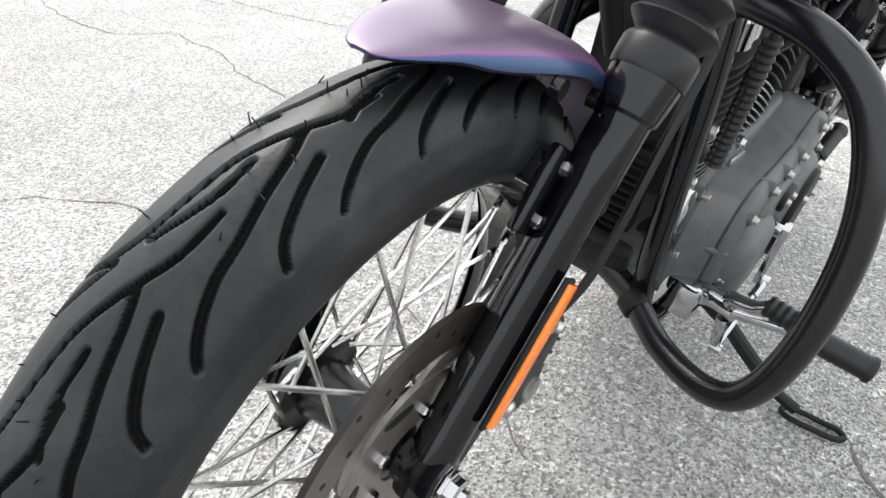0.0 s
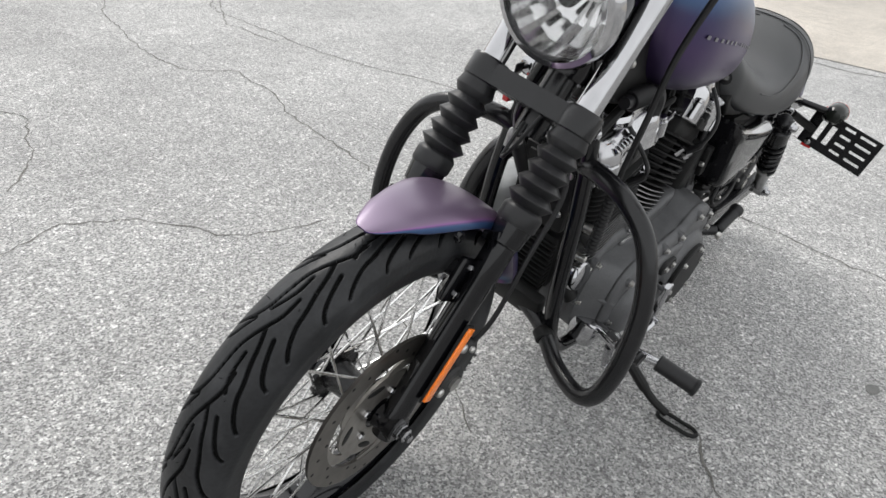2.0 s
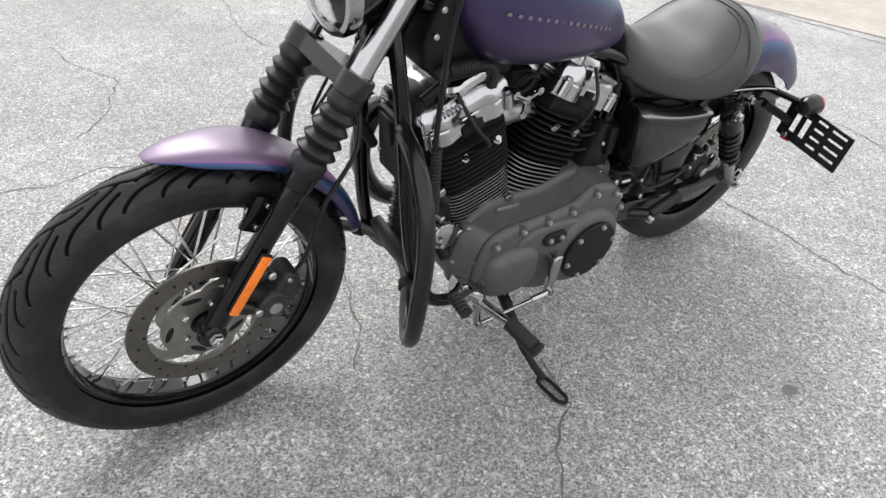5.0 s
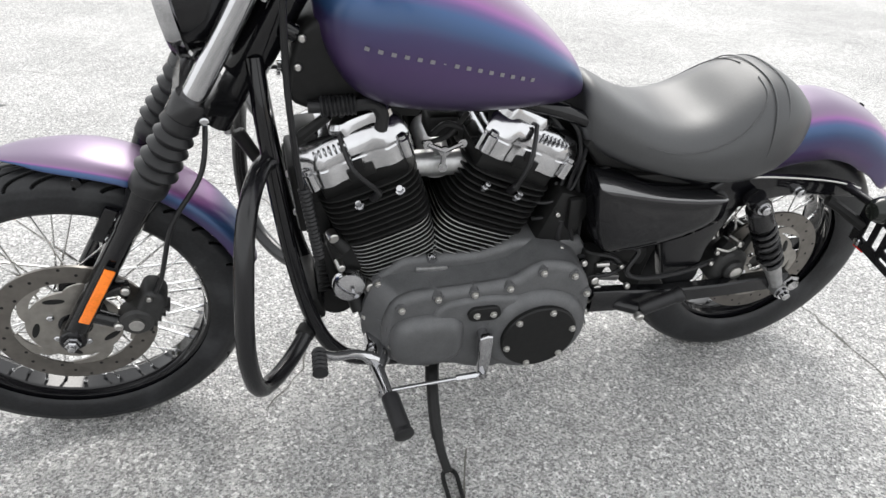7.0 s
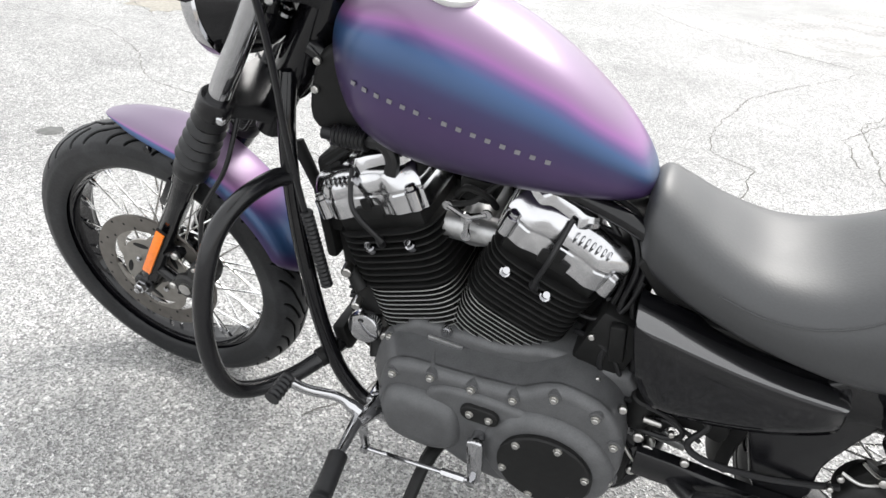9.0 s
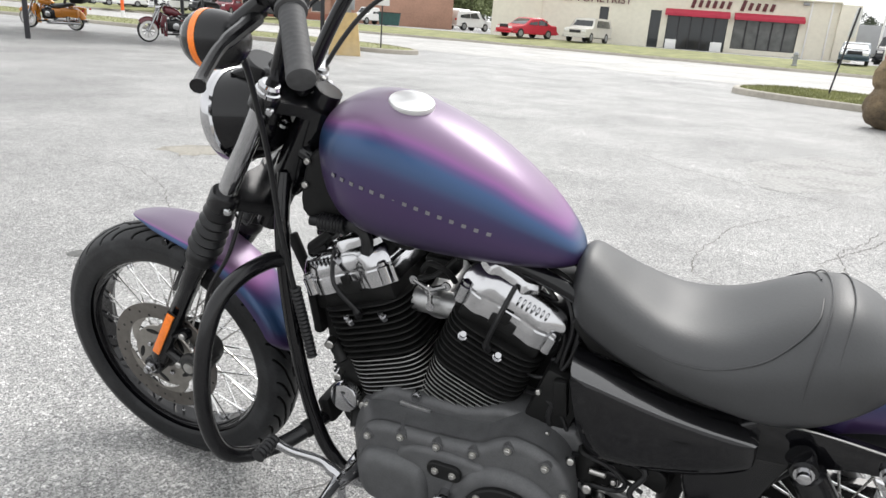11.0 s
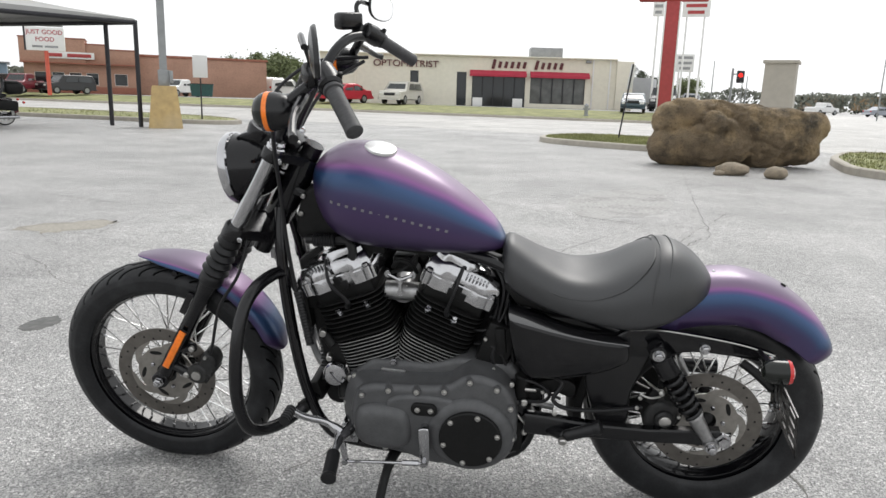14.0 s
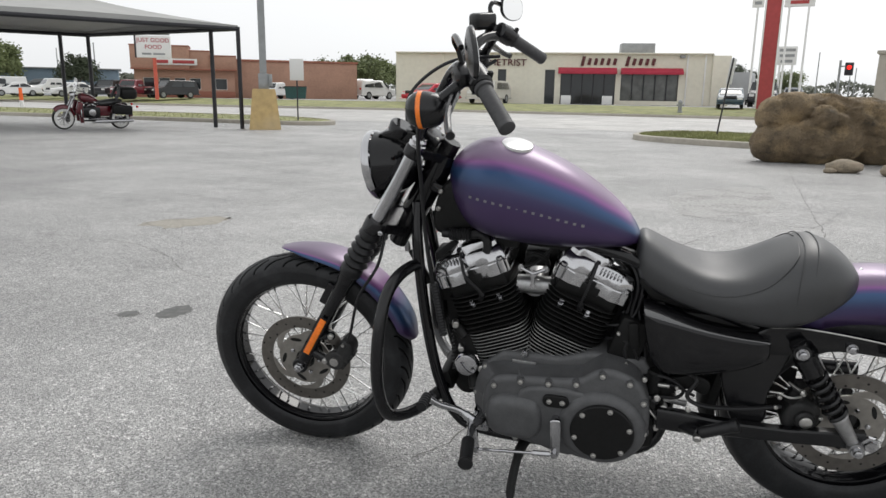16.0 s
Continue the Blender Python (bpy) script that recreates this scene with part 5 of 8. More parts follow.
# ---- rear fender, struts ----
rows = []
for a in range(-38, 54, 3):
    e = min(1, math.sqrt(max(0.0, min(1, (53.6 - a) / 6))))
    r = float(np.interp(a, (-38, -10, 5, 20, 35, 46, 53), (0.385, 0.402, 0.412, 0.407, 0.394, 0.380, 0.368)))
    drop = float(np.interp(a, (-38, 0, 25, 42, 56), (0.09, 0.11, 0.105, 0.085, 0.05)))
    rows.append((a, r, 0.030 + 0.066 * e, drop * (0.4 + 0.6 * e)))
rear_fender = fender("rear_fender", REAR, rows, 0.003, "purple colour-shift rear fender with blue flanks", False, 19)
bm = B()
box(bm, (1.505, 0.0, 0.742), (0.030, 0.024, 0.004), Matrix.Rotation(0.35, 4, "Y"), 0.001)
lathe(bm, [(0, 0.008), (0.006, 0.008), (0.008, 0.005)], (1.512, 0, 0.742), (0.3, 0, 0.95), 10)
part("seat_tab", bm, CHROME, rear_fender)
bm = B()
lathe(bm, [(0, 0.007), (0.004, 0.006)], REAR + Vector((math.sin(radians(22)) * 0.405, 0.0, math.cos(radians(22)) * 0.405)), (0.47, 0, 0.88), 10)
part("fender_plug", bm, FLAT_BLACK, rear_fender)
for side in (-1, 1):
    bm = B()
    out = spline([(1.295, 0.555, 0), (1.30, 0.622, 0), (1.34, 0.630, 0), (1.47, 0.622, 0), (1.58, 0.606, 0), (1.655, 0.585, 0), (1.655, 0.560, 0), (1.56, 0.572, 0), (1.46, 0.575, 0), (1.37, 0.555, 0)], 4, True)
    slab(bm, [(q.x, q.y) for q in out], side * 0.118, side * 0.104, 0.003)
    strut = part("fender_strut", bm, GLOSS_BLACK, bike, "black fender strut")
    bm = B()
    tube(bm, spline([(1.305, side * 0.118, 0.624), (1.38, side * 0.119, 0.629), (1.48, side * 0.119, 0.620), (1.58, side * 0.119, 0.605), (1.655, side * 0.119, 0.584)], 5), 0.0020, 6)
    part("strut_edge", bm, STEEL if side < 0 else GLOSS_BLACK, strut)
    bm = B()
    lathe(bm, [(0, 0.013), (0.006, 0.013), (0.006, 0.010), (0.016, 0.010), (0.018, 0.007)], (1.488, side * 0.118, 0.590), (0, side, 0), 16)
    part("strut_bolt", bm, CHROME, strut)
    bm = B()
    lathe(bm, [(0, 0.009), (0.005, 0.009), (0.007, 0.006)], (1.644, side * 0.118, 0.577), (0, side, 0), 12)
    part("strut_bolt", bm, CHROME, strut)
    # shock absorber
    t0, b0 = Vector((1.370, side * 0.148, 0.588)), Vector((1.532, side * 0.148, 0.334))
    d = (b0 - t0).normalized()
    L = (b0 - t0).length
    bm = B()
    lathe(bm, [(-0.020, 0.010), (-0.018, 0.020), (0.016, 0.020), (0.020, 0.027), (0.070, 0.027), (0.074, 0.024)], t0, d, 24)
    lathe(bm, [(-0.02, 0.020), (0.02, 0.020)], t0, (0, 1, 0), 20)
    shock = part("shock_absorber", bm, SATIN_BLACK, bike, "black coil shock absorber")
    bm = B()
    helix = [t0 + d * (0.070 + 0.130 * i / 110) + 0.0235 * (math.cos(i * 2 * math.pi * 6 / 110) * d.orthogonal().normalized() + math.sin(i * 2 * math.pi * 6 / 110) * d.cross(d.orthogonal().normalized())) for i in range(111)]
    tube(bm, helix, 0.0058, 8)
    part("spring", bm, SATIN_BLACK, shock)
    bm = B()
    lathe(bm, [(0.06, 0.014), (0.215, 0.014)], t0, d, 16)
    part("damper_rod", bm, FLAT_BLACK, shock)
    bm = B()
    lathe(bm, [(0.200, 0.022), (0.208, 0.024), (0.216, 0.020), (L - 0.02, 0.015), (L, 0.014)], t0, d, 20)
    lathe(bm, [(-0.018, 0.018), (0.018, 0.018)], b0, (0, 1, 0), 20)
    part("shock_foot", bm, ALLOY, shock)
    for q in (t0, b0):
        bm = B()
        lathe(bm, [(0.018, 0.015), (0.026, 0.015), (0.026, 0.011), (0.036, 0.010), (0.038, 0.007)], q, (0, side, 0), 16)
        part("shock_bolt", bm, CHROME, shock)
    # swingarm
    bm = B()
    rings = []
    for x, z, h in ((1.06, 0.335, 0.030), (1.12, 0.332, 0.030), (1.24, 0.330, 0.021), (1.38, 0.332, 0.019), (1.49, 0.340, 0.022), (1.555, 0.344, 0.024)):
        rings.append([Vector((x, side * 0.128 + dy, z + dz * h)) for dy, dz in ((-0.014, -0.8), (-0.010, -1), (0.010, -1), (0.014, -0.8), (0.014, 0.8), (0.010, 1), (-0.010, 1), (-0.014, 0.8))])
    sheet(bm, rings)
    part("swingarm", bm, SATIN_BLACK, bike, "black swingarm")
    bm = B()
    lathe(bm, [(0, 0.022), (0.010, 0.022), (0.012, 0.016), (0.020, 0.015)], (REAR.x + 0.03, side * 0.140, REAR.z), (0, side, 0), 6)
    part("rear_axle_nut", bm, CHROME, bike)
# belt guard on the far side
bm = B()
slab(bm, [(q.x, q.y) for q in spline([(1.29, 0.46, 0), (1.38, 0.47, 0), (1.435, 0.42, 0), (1.430, 0.28, 0), (1.38, 0.22, 0), (1.29, 0.25, 0)], 4, True)], 0.098, 0.112, 0.004)
part("belt_guard", bm, FLAT_BLACK, bike, "black belt guard")
# rear caliper and its line
bm = B()
out = spline([(1.372, 0.338, 0), (1.368, 0.378, 0), (1.385, 0.412, 0), (1.418, 0.420, 0), (1.452, 0.402, 0), (1.456, 0.365, 0), (1.438, 0.338, 0), (1.405, 0.328, 0)], 4, True)
slab(bm, [(q.x, q.y) for q in out], -0.112, -0.052, 0.014)
rc = part("rear_caliper", bm, CALIPER, bike, "black rear brake caliper")
bm = B()
lathe(bm, [(0, 0.026), (0.008, 0.025), (0.013, 0.019), (0.013, 0.017)], (1.419, -0.112, 0.371), (0, -1, 0), 22)
part("caliper_piston_housing", bm, CALIPER, rc)
bm = B()
lathe(bm, [(0, 0.0155), (0.005, 0.0155), (0.007, 0.012)], (1.419, -0.124, 0.371), (0, -1, 0), 20)
part("caliper_cap", bm, STEEL, rc)
bm = B()
box(bm, (1.385, -0.095, 0.428), (0.030, 0.028, 0.040), Matrix.Rotation(0.5, 4, "Y"), 0.006)
part("caliper_bridge", bm, FLAT_BLACK, rc)
bm = B()
rod(bm, (1.440, -0.09, 0.410), (1.452, -0.09, 0.450), 0.010, 0.008, 10)
part("caliper_sleeve", bm, FLAT_BLACK, rc)
for x, z, q in ((1.402, 0.452, 0.008), (1.350, 0.432, 0.0055), (1.345, 0.402, 0.0055), (1.452, 0.385, 0.005)):
    bm = B()
    lathe(bm, [(0, q), (0.006, q), (0.008, q * 0.6)], (x, -0.118, z), (0.1, -1, 0.2), 8)
    part("caliper_pin", bm, STEEL, rc)
for pts in ([(1.402, -0.115, 0.452), (1.385, -0.125, 0.468), (1.365, -0.12, 0.480)], [(1.35, -0.115, 0.440), (1.375, -0.122, 0.436), (1.400, -0.118, 0.440)]):
    bm = B()
    tube(bm, spline(pts, 5), 0.0028, 6)
    part("brake_pipe", bm, STEEL, rc)
bm = B()
tube(bm, spline([(1.36, -0.11, 0.40), (1.26, -0.13, 0.392), (1.17, -0.135, 0.390), (1.13, -0.13, 0.41), (1.15, -0.12, 0.455), (1.12, -0.11, 0.47)], 6), 0.0058, 8)
part("brake_hose", bm, SOFT_RUBBER, bike, "black rubber brake hose")
# inner fender behind the side cover
bm = B()
rows = []
for a in range(-96, -15, 6):
    rows.append(fender_ring(REAR, 0.362, radians(a), 0.088, 0.035, 9) + fender_ring(REAR, 0.358, radians(a), 0.084, 0.035, 9)[::-1])
sheet(bm, rows)
part("inner_fender", bm, FLAT_BLACK, bike, "black inner fender")
bm = B()
box(bm, (1.155, 0.0, 0.55), (0.20, 0.19, 0.17), None, 0.02)
box(bm, (1.085, 0, 0.40), (0.05, 0.13, 0.12), None, 0.015)
part("battery_tray", bm, FLAT_BLACK, bike, "black battery tray")
# side cover
bm = B()
out = [(1.000, 0.652), (1.012, 0.654), (1.08, 0.636), (1.16, 0.617), (1.24, 0.606), (1.300, 0.602), (1.306, 0.592), (1.308, 0.552), (1.288, 0.528), (1.23, 0.496), (1.15, 0.472), (1.09, 0.465), (1.058, 0.470), (1.034, 0.500), (1.012, 0.57)]
out = [(q.x, q.y) for q in spline([(x, z, 0) for x, z in out], 2, True)]
mx, mz = sum(q[0] for q in out) / len(out), sum(q[1] for q in out) / len(out)


def cover(bm, side):
    """A shell that swells outwards, with a rounded rim and a ledge along its top."""
    sheet(bm, [[Vector((mx + (x - mx) * f, side * y, mz + (z - mz) * g)) for x, z in out] for y, f, g in ((0.080, 1.0, 1.0), (0.116, 1.0, 1.0), (0.122, 0.998, 0.985), (0.136, 0.990, 0.91), (0.142, 0.984, 0.86), (0.147, 0.96, 0.81), (0.150, 0.75, 0.60), (0.151, 0.4, 0.3))])


cover(bm, -1)
side_cover = part("side_cover", bm, COVER_BLACK, bike, "glossy black side cover with sky sheen painted on its top edge", 50)
# upward faces of the ledge get the painted sky sheen
side_cover.data.materials.append(COVER_SHEEN)
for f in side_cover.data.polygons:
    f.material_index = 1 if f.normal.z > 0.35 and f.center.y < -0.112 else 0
bm = B()
cover(bm, 1)
part("oil_tank", bm, COVER_BLACK, bike, "glossy black oil tank", 50)
bm = B()
pan = [(0.985, 0.70), (1.02, 0.655), (1.10, 0.638), (1.20, 0.622), (1.32, 0.610), (1.36, 0.625), (1.36, 0.66), (1.20, 0.69), (1.06, 0.715), (1.0, 0.73)]
slab(bm, pan, -0.088, 0.088, 0.008)
part("seat_pan", bm, FLAT_BLACK, bike, "black pan under the seat")
for side in (-1, 1):
    bm = B()
    pl = spline([(1.22, 0.545, 0), (1.30, 0.625, 0), (1.36, 0.628, 0), (1.372, 0.575, 0), (1.345, 0.500, 0), (1.325, 0.430, 0), (1.325, 0.350, 0), (1.255, 0.335, 0), (1.225, 0.400, 0), (1.205, 0.480, 0)], 4, True)
    slab(bm, [(q.x, q.y) for q in pl], side * 0.116, side * 0.085, 0.010)
    part("rear_frame_casting", bm, SATIN_BLACK, frame_ob, "black cast rear frame section")
# wires between the rear cylinder and the side cover
for pts in ([(0.86, -0.045, 0.775), (0.95, -0.065, 0.745), (0.985, -0.085, 0.69), (0.975, -0.095, 0.60), (0.985, -0.10, 0.52), (1.00, -0.10, 0.47)],
            [(0.90, -0.04, 0.775), (0.965, -0.055, 0.755), (0.998, -0.08, 0.71), (0.992, -0.09, 0.62), (1.01, -0.10, 0.55), (1.02, -0.10, 0.48)],
            [(0.84, -0.04, 0.77), (0.93, -0.06, 0.735), (0.97, -0.075, 0.66), (0.96, -0.085, 0.585)]):
    bm = B()
    tube(bm, spline([(x, y + 0.02, z) for x, y, z in pts], 7), 0.0048, 8)
    part("wiring_loom", bm, SOFT_RUBBER, bike, "black wiring loom")
bm = B()
box(bm, (0.985, -0.10, 0.555), (0.026, 0.018, 0.075), Matrix.Rotation(-0.1, 4, "Y"), 0.005)
part("wire_connector", bm, FLAT_BLACK, bike, "black wire connector")
bm = B()
lathe(bm, [(0, 0.020), (0.004, 0.028), (0.034, 0.028), (0.040, 0.020)], (1.035, -0.08, 0.36), (0, -1, 0), 20)
part("pivot_cap", bm, SATIN_BLACK, bike, "black swingarm pivot cap")
bm = B()
rod(bm, (1.045, -0.10, 0.395), (1.05, -0.10, 0.46), 0.022, 0.022, 16, 0.004)
part("oil_canister", bm, FLAT_BLACK, bike, "small black canister")
bm = B()
box(bm, (1.035, -0.09, 0.27), (0.045, 0.05, 0.10), None, 0.012)
part("stand_bracket", bm, FLAT_BLACK, bike, "black bracket beside the crankcase")
for a, b, q in (((1.075, -0.10, 0.355), (1.075, -0.125, 0.355), 0.013), ((1.055, -0.123, 0.43), (1.085, -0.126, 0.432), 0.006)):
    bm = B()
    rod(bm, a, b, q, q, 14, 0.0015)
    part("pivot_bolt", bm, STEEL, bike)
for pts, q in (([(0.955, -0.075, 0.60), (0.975, -0.105, 0.56), (0.965, -0.115, 0.50), (0.985, -0.11, 0.46), (1.03, -0.11, 0.45)], 0.0075),
               ([(0.915, -0.085, 0.52), (0.95, -0.11, 0.535), (0.985, -0.115, 0.515), (1.01, -0.115, 0.46), (1.04, -0.12, 0.42)], 0.006),
               ([(1.02, -0.125, 0.44), (1.06, -0.14, 0.455), (1.10, -0.14, 0.44), (1.12, -0.14, 0.415), (1.10, -0.135, 0.39), (1.04, -0.13, 0.385)], 0.006),
               ([(1.00, -0.11, 0.42), (1.04, -0.13, 0.415), (1.09, -0.13, 0.425), (1.15, -0.13, 0.40)], 0.005),
               ([(0.90, -0.08, 0.56), (0.94, -0.10, 0.57), (0.98, -0.10, 0.60), (1.00, -0.09, 0.66)], 0.005)):
    bm = B()
    tube(bm, spline([(x, y + 0.022, z) for x, y, z in pts], 6), q * 0.8, 8)
    part("hose", bm, SOFT_RUBBER, bike, "black rubber hose")
for x, y, z, q in ((0.945, -0.105, 0.56, 0.0055), (1.02, -0.128, 0.445, 0.007), (1.10, -0.142, 0.44, 0.005), (0.97, -0.108, 0.475, 0.005), (1.055, -0.13, 0.395, 0.009), (1.135, -0.135, 0.375, 0.007), (1.06, -0.125, 0.30, 0.008)):
    bm = B()
    lathe(bm, [(0, q), (0.008, q), (0.010, q * 0.7)], (x, y, z), (0.1, -1, 0.2), 10)
    part("clamp_screw", bm, STEEL, bike)
bm = B()
box(bm, (0.975, -0.06, 0.53), (0.085, 0.07, 0.13), Matrix.Rotation(0.3, 4, "Y"), 0.012)
part("starter_housing", bm, FLAT_BLACK, bike, "black starter housing")
bm = B()
box(bm, (1.105, -0.098, 0.372), (0.060, 0.012, 0.016), Matrix.Rotation(0.18, 4, "Y"), 0.002)
part("frame_tab", bm, ALLOY, bike, "bare metal tab below the side cover")
bm = B()
slab(bm, [(q.x, q.y) for q in spline([(1.030, 0.395, 0), (1.075, 0.430, 0), (1.140, 0.455, 0), (1.185, 0.440, 0), (1.180, 0.400, 0), (1.140, 0.412, 0), (1.100, 0.400, 0), (1.085, 0.370, 0), (1.040, 0.360, 0)], 3, True)], -0.100, -0.086, 0.004)
part("battery_strap", bm, FLAT_BLACK, bike, "black strap bracket below the side cover")
bm = B()
tube(bm, spline([(1.02, -0.118, 0.375), (1.05, -0.128, 0.340), (1.075, -0.130, 0.318), (1.10, -0.128, 0.306)], 6), 0.004, 8)
part("lever_spring", bm, STEEL, bike, "thin steel wire")
for x, z in ((0.995, 0.395), (1.005, 0.300), (1.02, 0.235), (0.985, 0.245)):
    bm = B()
    rod(bm, (x, -0.075, z + 0.03), (x + 0.006, -0.085, z - 0.03), 0.015, 0.010, 12, 0.003)
    part("hose_end", bm, FLAT_BLACK, bike)
# passenger peg, folded up along the swingarm
bm = B()
rod(bm, (1.125, -0.13, 0.318), (1.165, -0.17, 0.330), 0.015, 0.014, 12, 0.003)
pegb = part("peg_bracket", bm, SATIN_BLACK, bike, "black passenger peg bracket")
bm = B()
lathe(bm, [(0, 0.011), (0.010, 0.011), (0.013, 0.008)], (1.160, -0.176, 0.322), (0, -1, -0.2), 12)
part("peg_bolt", bm, STEEL, pegb)
bm = B()
prof = [(0, 0.013)]
for k in range(8):
    prof += [(0.004 + k * 0.010, 0.0150), (0.004 + k * 0.010 + 0.006, 0.0165)]
prof += [(0.090, 0.019), (0.097, 0.018), (0.100, 0.012)]
lathe(bm, prof, (1.165, -0.170, 0.330), (0.90, -0.05, 0.42), 16)
part("passenger_peg", bm, SOFT_RUBBER, bike, "folded rubber passenger peg")

# ---- forward controls, shifter, side stand ----
PJ = Vector((0.575, -0.215, 0.288))
bm = B()
box(bm, (0.590, -0.135, 0.265), (0.05, 0.06, 0.06), None, 0.010)
tube(bm, spline([(0.590, -0.14, 0.275), (0.588, -0.18, 0.285), PJ], 5), [0.020, 0.019, 0.018, 0.017, 0.016, 0.016, 0.016, 0.016, 0.016, 0.016, 0.016], 14)
rod(bm, PJ + Vector((0, 0.012, 0.0)), Vector((0.585, -0.302, 0.304)), 0.013, 0.009, 14)
rod(bm, PJ + Vector((0.004, 0.012, -0.02)), PJ + Vector((0.012, 0.006, -0.070)), 0.010, 0.008, 10)
peg_mount = part("peg_mount", bm, CHROME, bike, "chrome foot peg mount")
bm = B()
prof = [(0, 0.014)]
for k in range(10):
    prof += [(0.002 + k * 0.0098, 0.0180), (0.002 + k * 0.0098 + 0.006, 0.0188)]
prof += [(0.099, 0.0205), (0.104, 0.0205), (0.107, 0.015)]
for k, (z, r) in enumerate(prof):
    prof[k] = (z * 0.86, r * 0.94)
lathe(bm, prof, Vector((0.585, -0.300, 0.304)), (0.13, -0.98, -0.07), 20)
part("foot_peg", bm, SOFT_RUBBER, peg_mount, "ribbed rubber foot peg")
bm = B()
arm = spline([PJ + Vector((0, 0.012, 0.012)), PJ + Vector((-0.040, 0.008, 0.040)), PJ + Vector((-0.085, -0.02, 0.070)), PJ + Vector((-0.115, -0.035, 0.098))], 6)
tube(bm, arm, [0.013] * 4 + [0.0095] * 11 + [0.010] * 4, 12)
part("shift_lever", bm, CHROME, bike, "chrome shift lever")
bm = B()
prof = []
for k in range(6):
    prof += [(k * 0.0095, 0.0125), (k * 0.0095 + 0.005, 0.0145)]
lathe(bm, prof, PJ + Vector((-0.115, -0.028, 0.098)), (-0.05, -0.99, -0.05), 16)
part("toe_peg", bm, SOFT_RUBBER, bike, "rubber toe peg")
bm = B()
rod(bm, (0.588, -0.213, 0.212), (0.798, -0.215, 0.232), 0.0045, 0.0045, 10)
lathe(bm, [(-0.008, 0.0085), (0.008, 0.0085)], (0.588, -0.213, 0.212), (0, 1, 0), 12)
lathe(bm, [(-0.008, 0.0085), (0.008, 0.0085)], (0.802, -0.215, 0.232), (0, 1, 0), 12)
rod(bm, (0.745, -0.214, 0.227), (0.79, -0.215, 0.231), 0.0075, 0.0075, 6)
part("shift_rod", bm, CHROME, bike, "chrome shift rod")
bm = B()
out = spline([(0.790, 0.335, 0), (0.808, 0.338, 0), (0.816, 0.325, 0), (0.816, 0.235, 0), (0.806, 0.222, 0), (0.794, 0.230, 0), (0.786, 0.320, 0)], 4, True)
slab(bm, [(q.x, q.y) for q in out], -0.212, -0.200, 0.004)
rod(bm, (0.800, -0.21, 0.322), (0.800, -0.165, 0.322), 0.012, 0.012, 14)
part("shift_arm", bm, CHROME, bike, "chrome shift arm")
# side stand: a bent strap with an open loop foot
W2L = bike.matrix_world.inverted()
loc = lambda x, y, z: W2L @ Vector((x, y, z))
bm = B()
FX, FY0 = 0.751, 0.133
leg = spline([Vector((0.735, -0.075, 0.205)), loc(FX - 0.012, FY0 + 0.245, 0.145), loc(FX - 0.020, FY0 + 0.165, 0.088), loc(FX - 0.016, FY0 + 0.115, 0.045), loc(FX - 0.008, FY0 + 0.075, 0.022)], 6)
tube(bm, leg, [0.015] * 8 + [0.0125] * 8 + [0.0095] * (len(leg) - 16), 10)
stand = part("side_stand", bm, FLAT_BLACK, bike, "black side stand with a loop foot")
bm = B()
loop = [loc(FX - 0.004 + 0.014 * c, FY0 + 0.367 + y, 0.008) for c, y in ((-1, -0.29), (-1, -0.33), (-0.9, -0.355), (0, -0.367), (0.9, -0.355), (1, -0.33), (1, -0.29), (0.4, -0.275), (-0.4, -0.275))]
tube(bm, spline(loop, 4, True), 0.0048, 8, True)
part("stand_foot", bm, FLAT_BLACK, stand)

# ---- plate bracket, rear signals ----
bm = B()
pc, px = Vector((1.644, -0.160, 0.535)), Vector((0.0, -1.0, -0.10)).normalized()
pn = Vector((0.985, 0.0, 0.17)).normalized()
pn = (pn - px * pn.dot(px)).normalized()
pu = pn.cross(px).normalized()
if pu.z < 0:
    pu = -pu
M3 = Matrix((px, pu, pn)).transposed()
nx, nz, Wd, Hd = 13, 13, 0.200, 0.118
hole = lambda i, j: (j in (2, 5, 8, 11) and i in (6, 7, 9, 10, 11)) or (i in (2, 4) and 3 <= j <= 9)
vs = {}
for side, dn in ((0, -0.0015), (1, 0.0015)):
    for i in range(nx + 1):
        for j in range(nz + 1):
            vs[side, i, j] = bm.verts.new(pc + M3 @ Vector((Wd * (i / nx), Hd * (j / nz - 0.5), dn)))
solid = lambda i, j: 0 <= i < nx and 0 <= j < nz and not hole(i, j)
for i in range(nx):
    for j in range(nz):
        if not solid(i, j):
            continue
        bm.faces.new((vs[1, i, j], vs[1, i + 1, j], vs[1, i + 1, j + 1], vs[1, i, j + 1]))
        bm.faces.new((vs[0, i, j + 1], vs[0, i + 1, j + 1], vs[0, i + 1, j], vs[0, i, j]))
        for (a, b, c, d) in ((i - 1, j, (i, j), (i, j + 1)), (i + 1, j, (i + 1, j + 1), (i + 1, j)), (i, j - 1, (i + 1, j), (i, j)), (i, j + 1, (i, j + 1), (i + 1, j + 1))):
            if not solid(a, b):
                bm.faces.new((vs[0, *c], vs[0, *d], vs[1, *d], vs[1, *c]))
plate = part("plate_bracket", bm, SATIN_BLACK, bike, "slotted black number plate bracket", 20)
for ty, tz in ((0.030, 0.045), (0.030, -0.045)):
    bm = B()
    q = pc + M3 @ Vector((ty, tz, -0.004))
    lathe(bm, [(0, 0.009), (0.006, 0.009), (0.008, 0.006)], q, -pn, 12)
    part("bracket_bolt", bm, CHROME, plate)
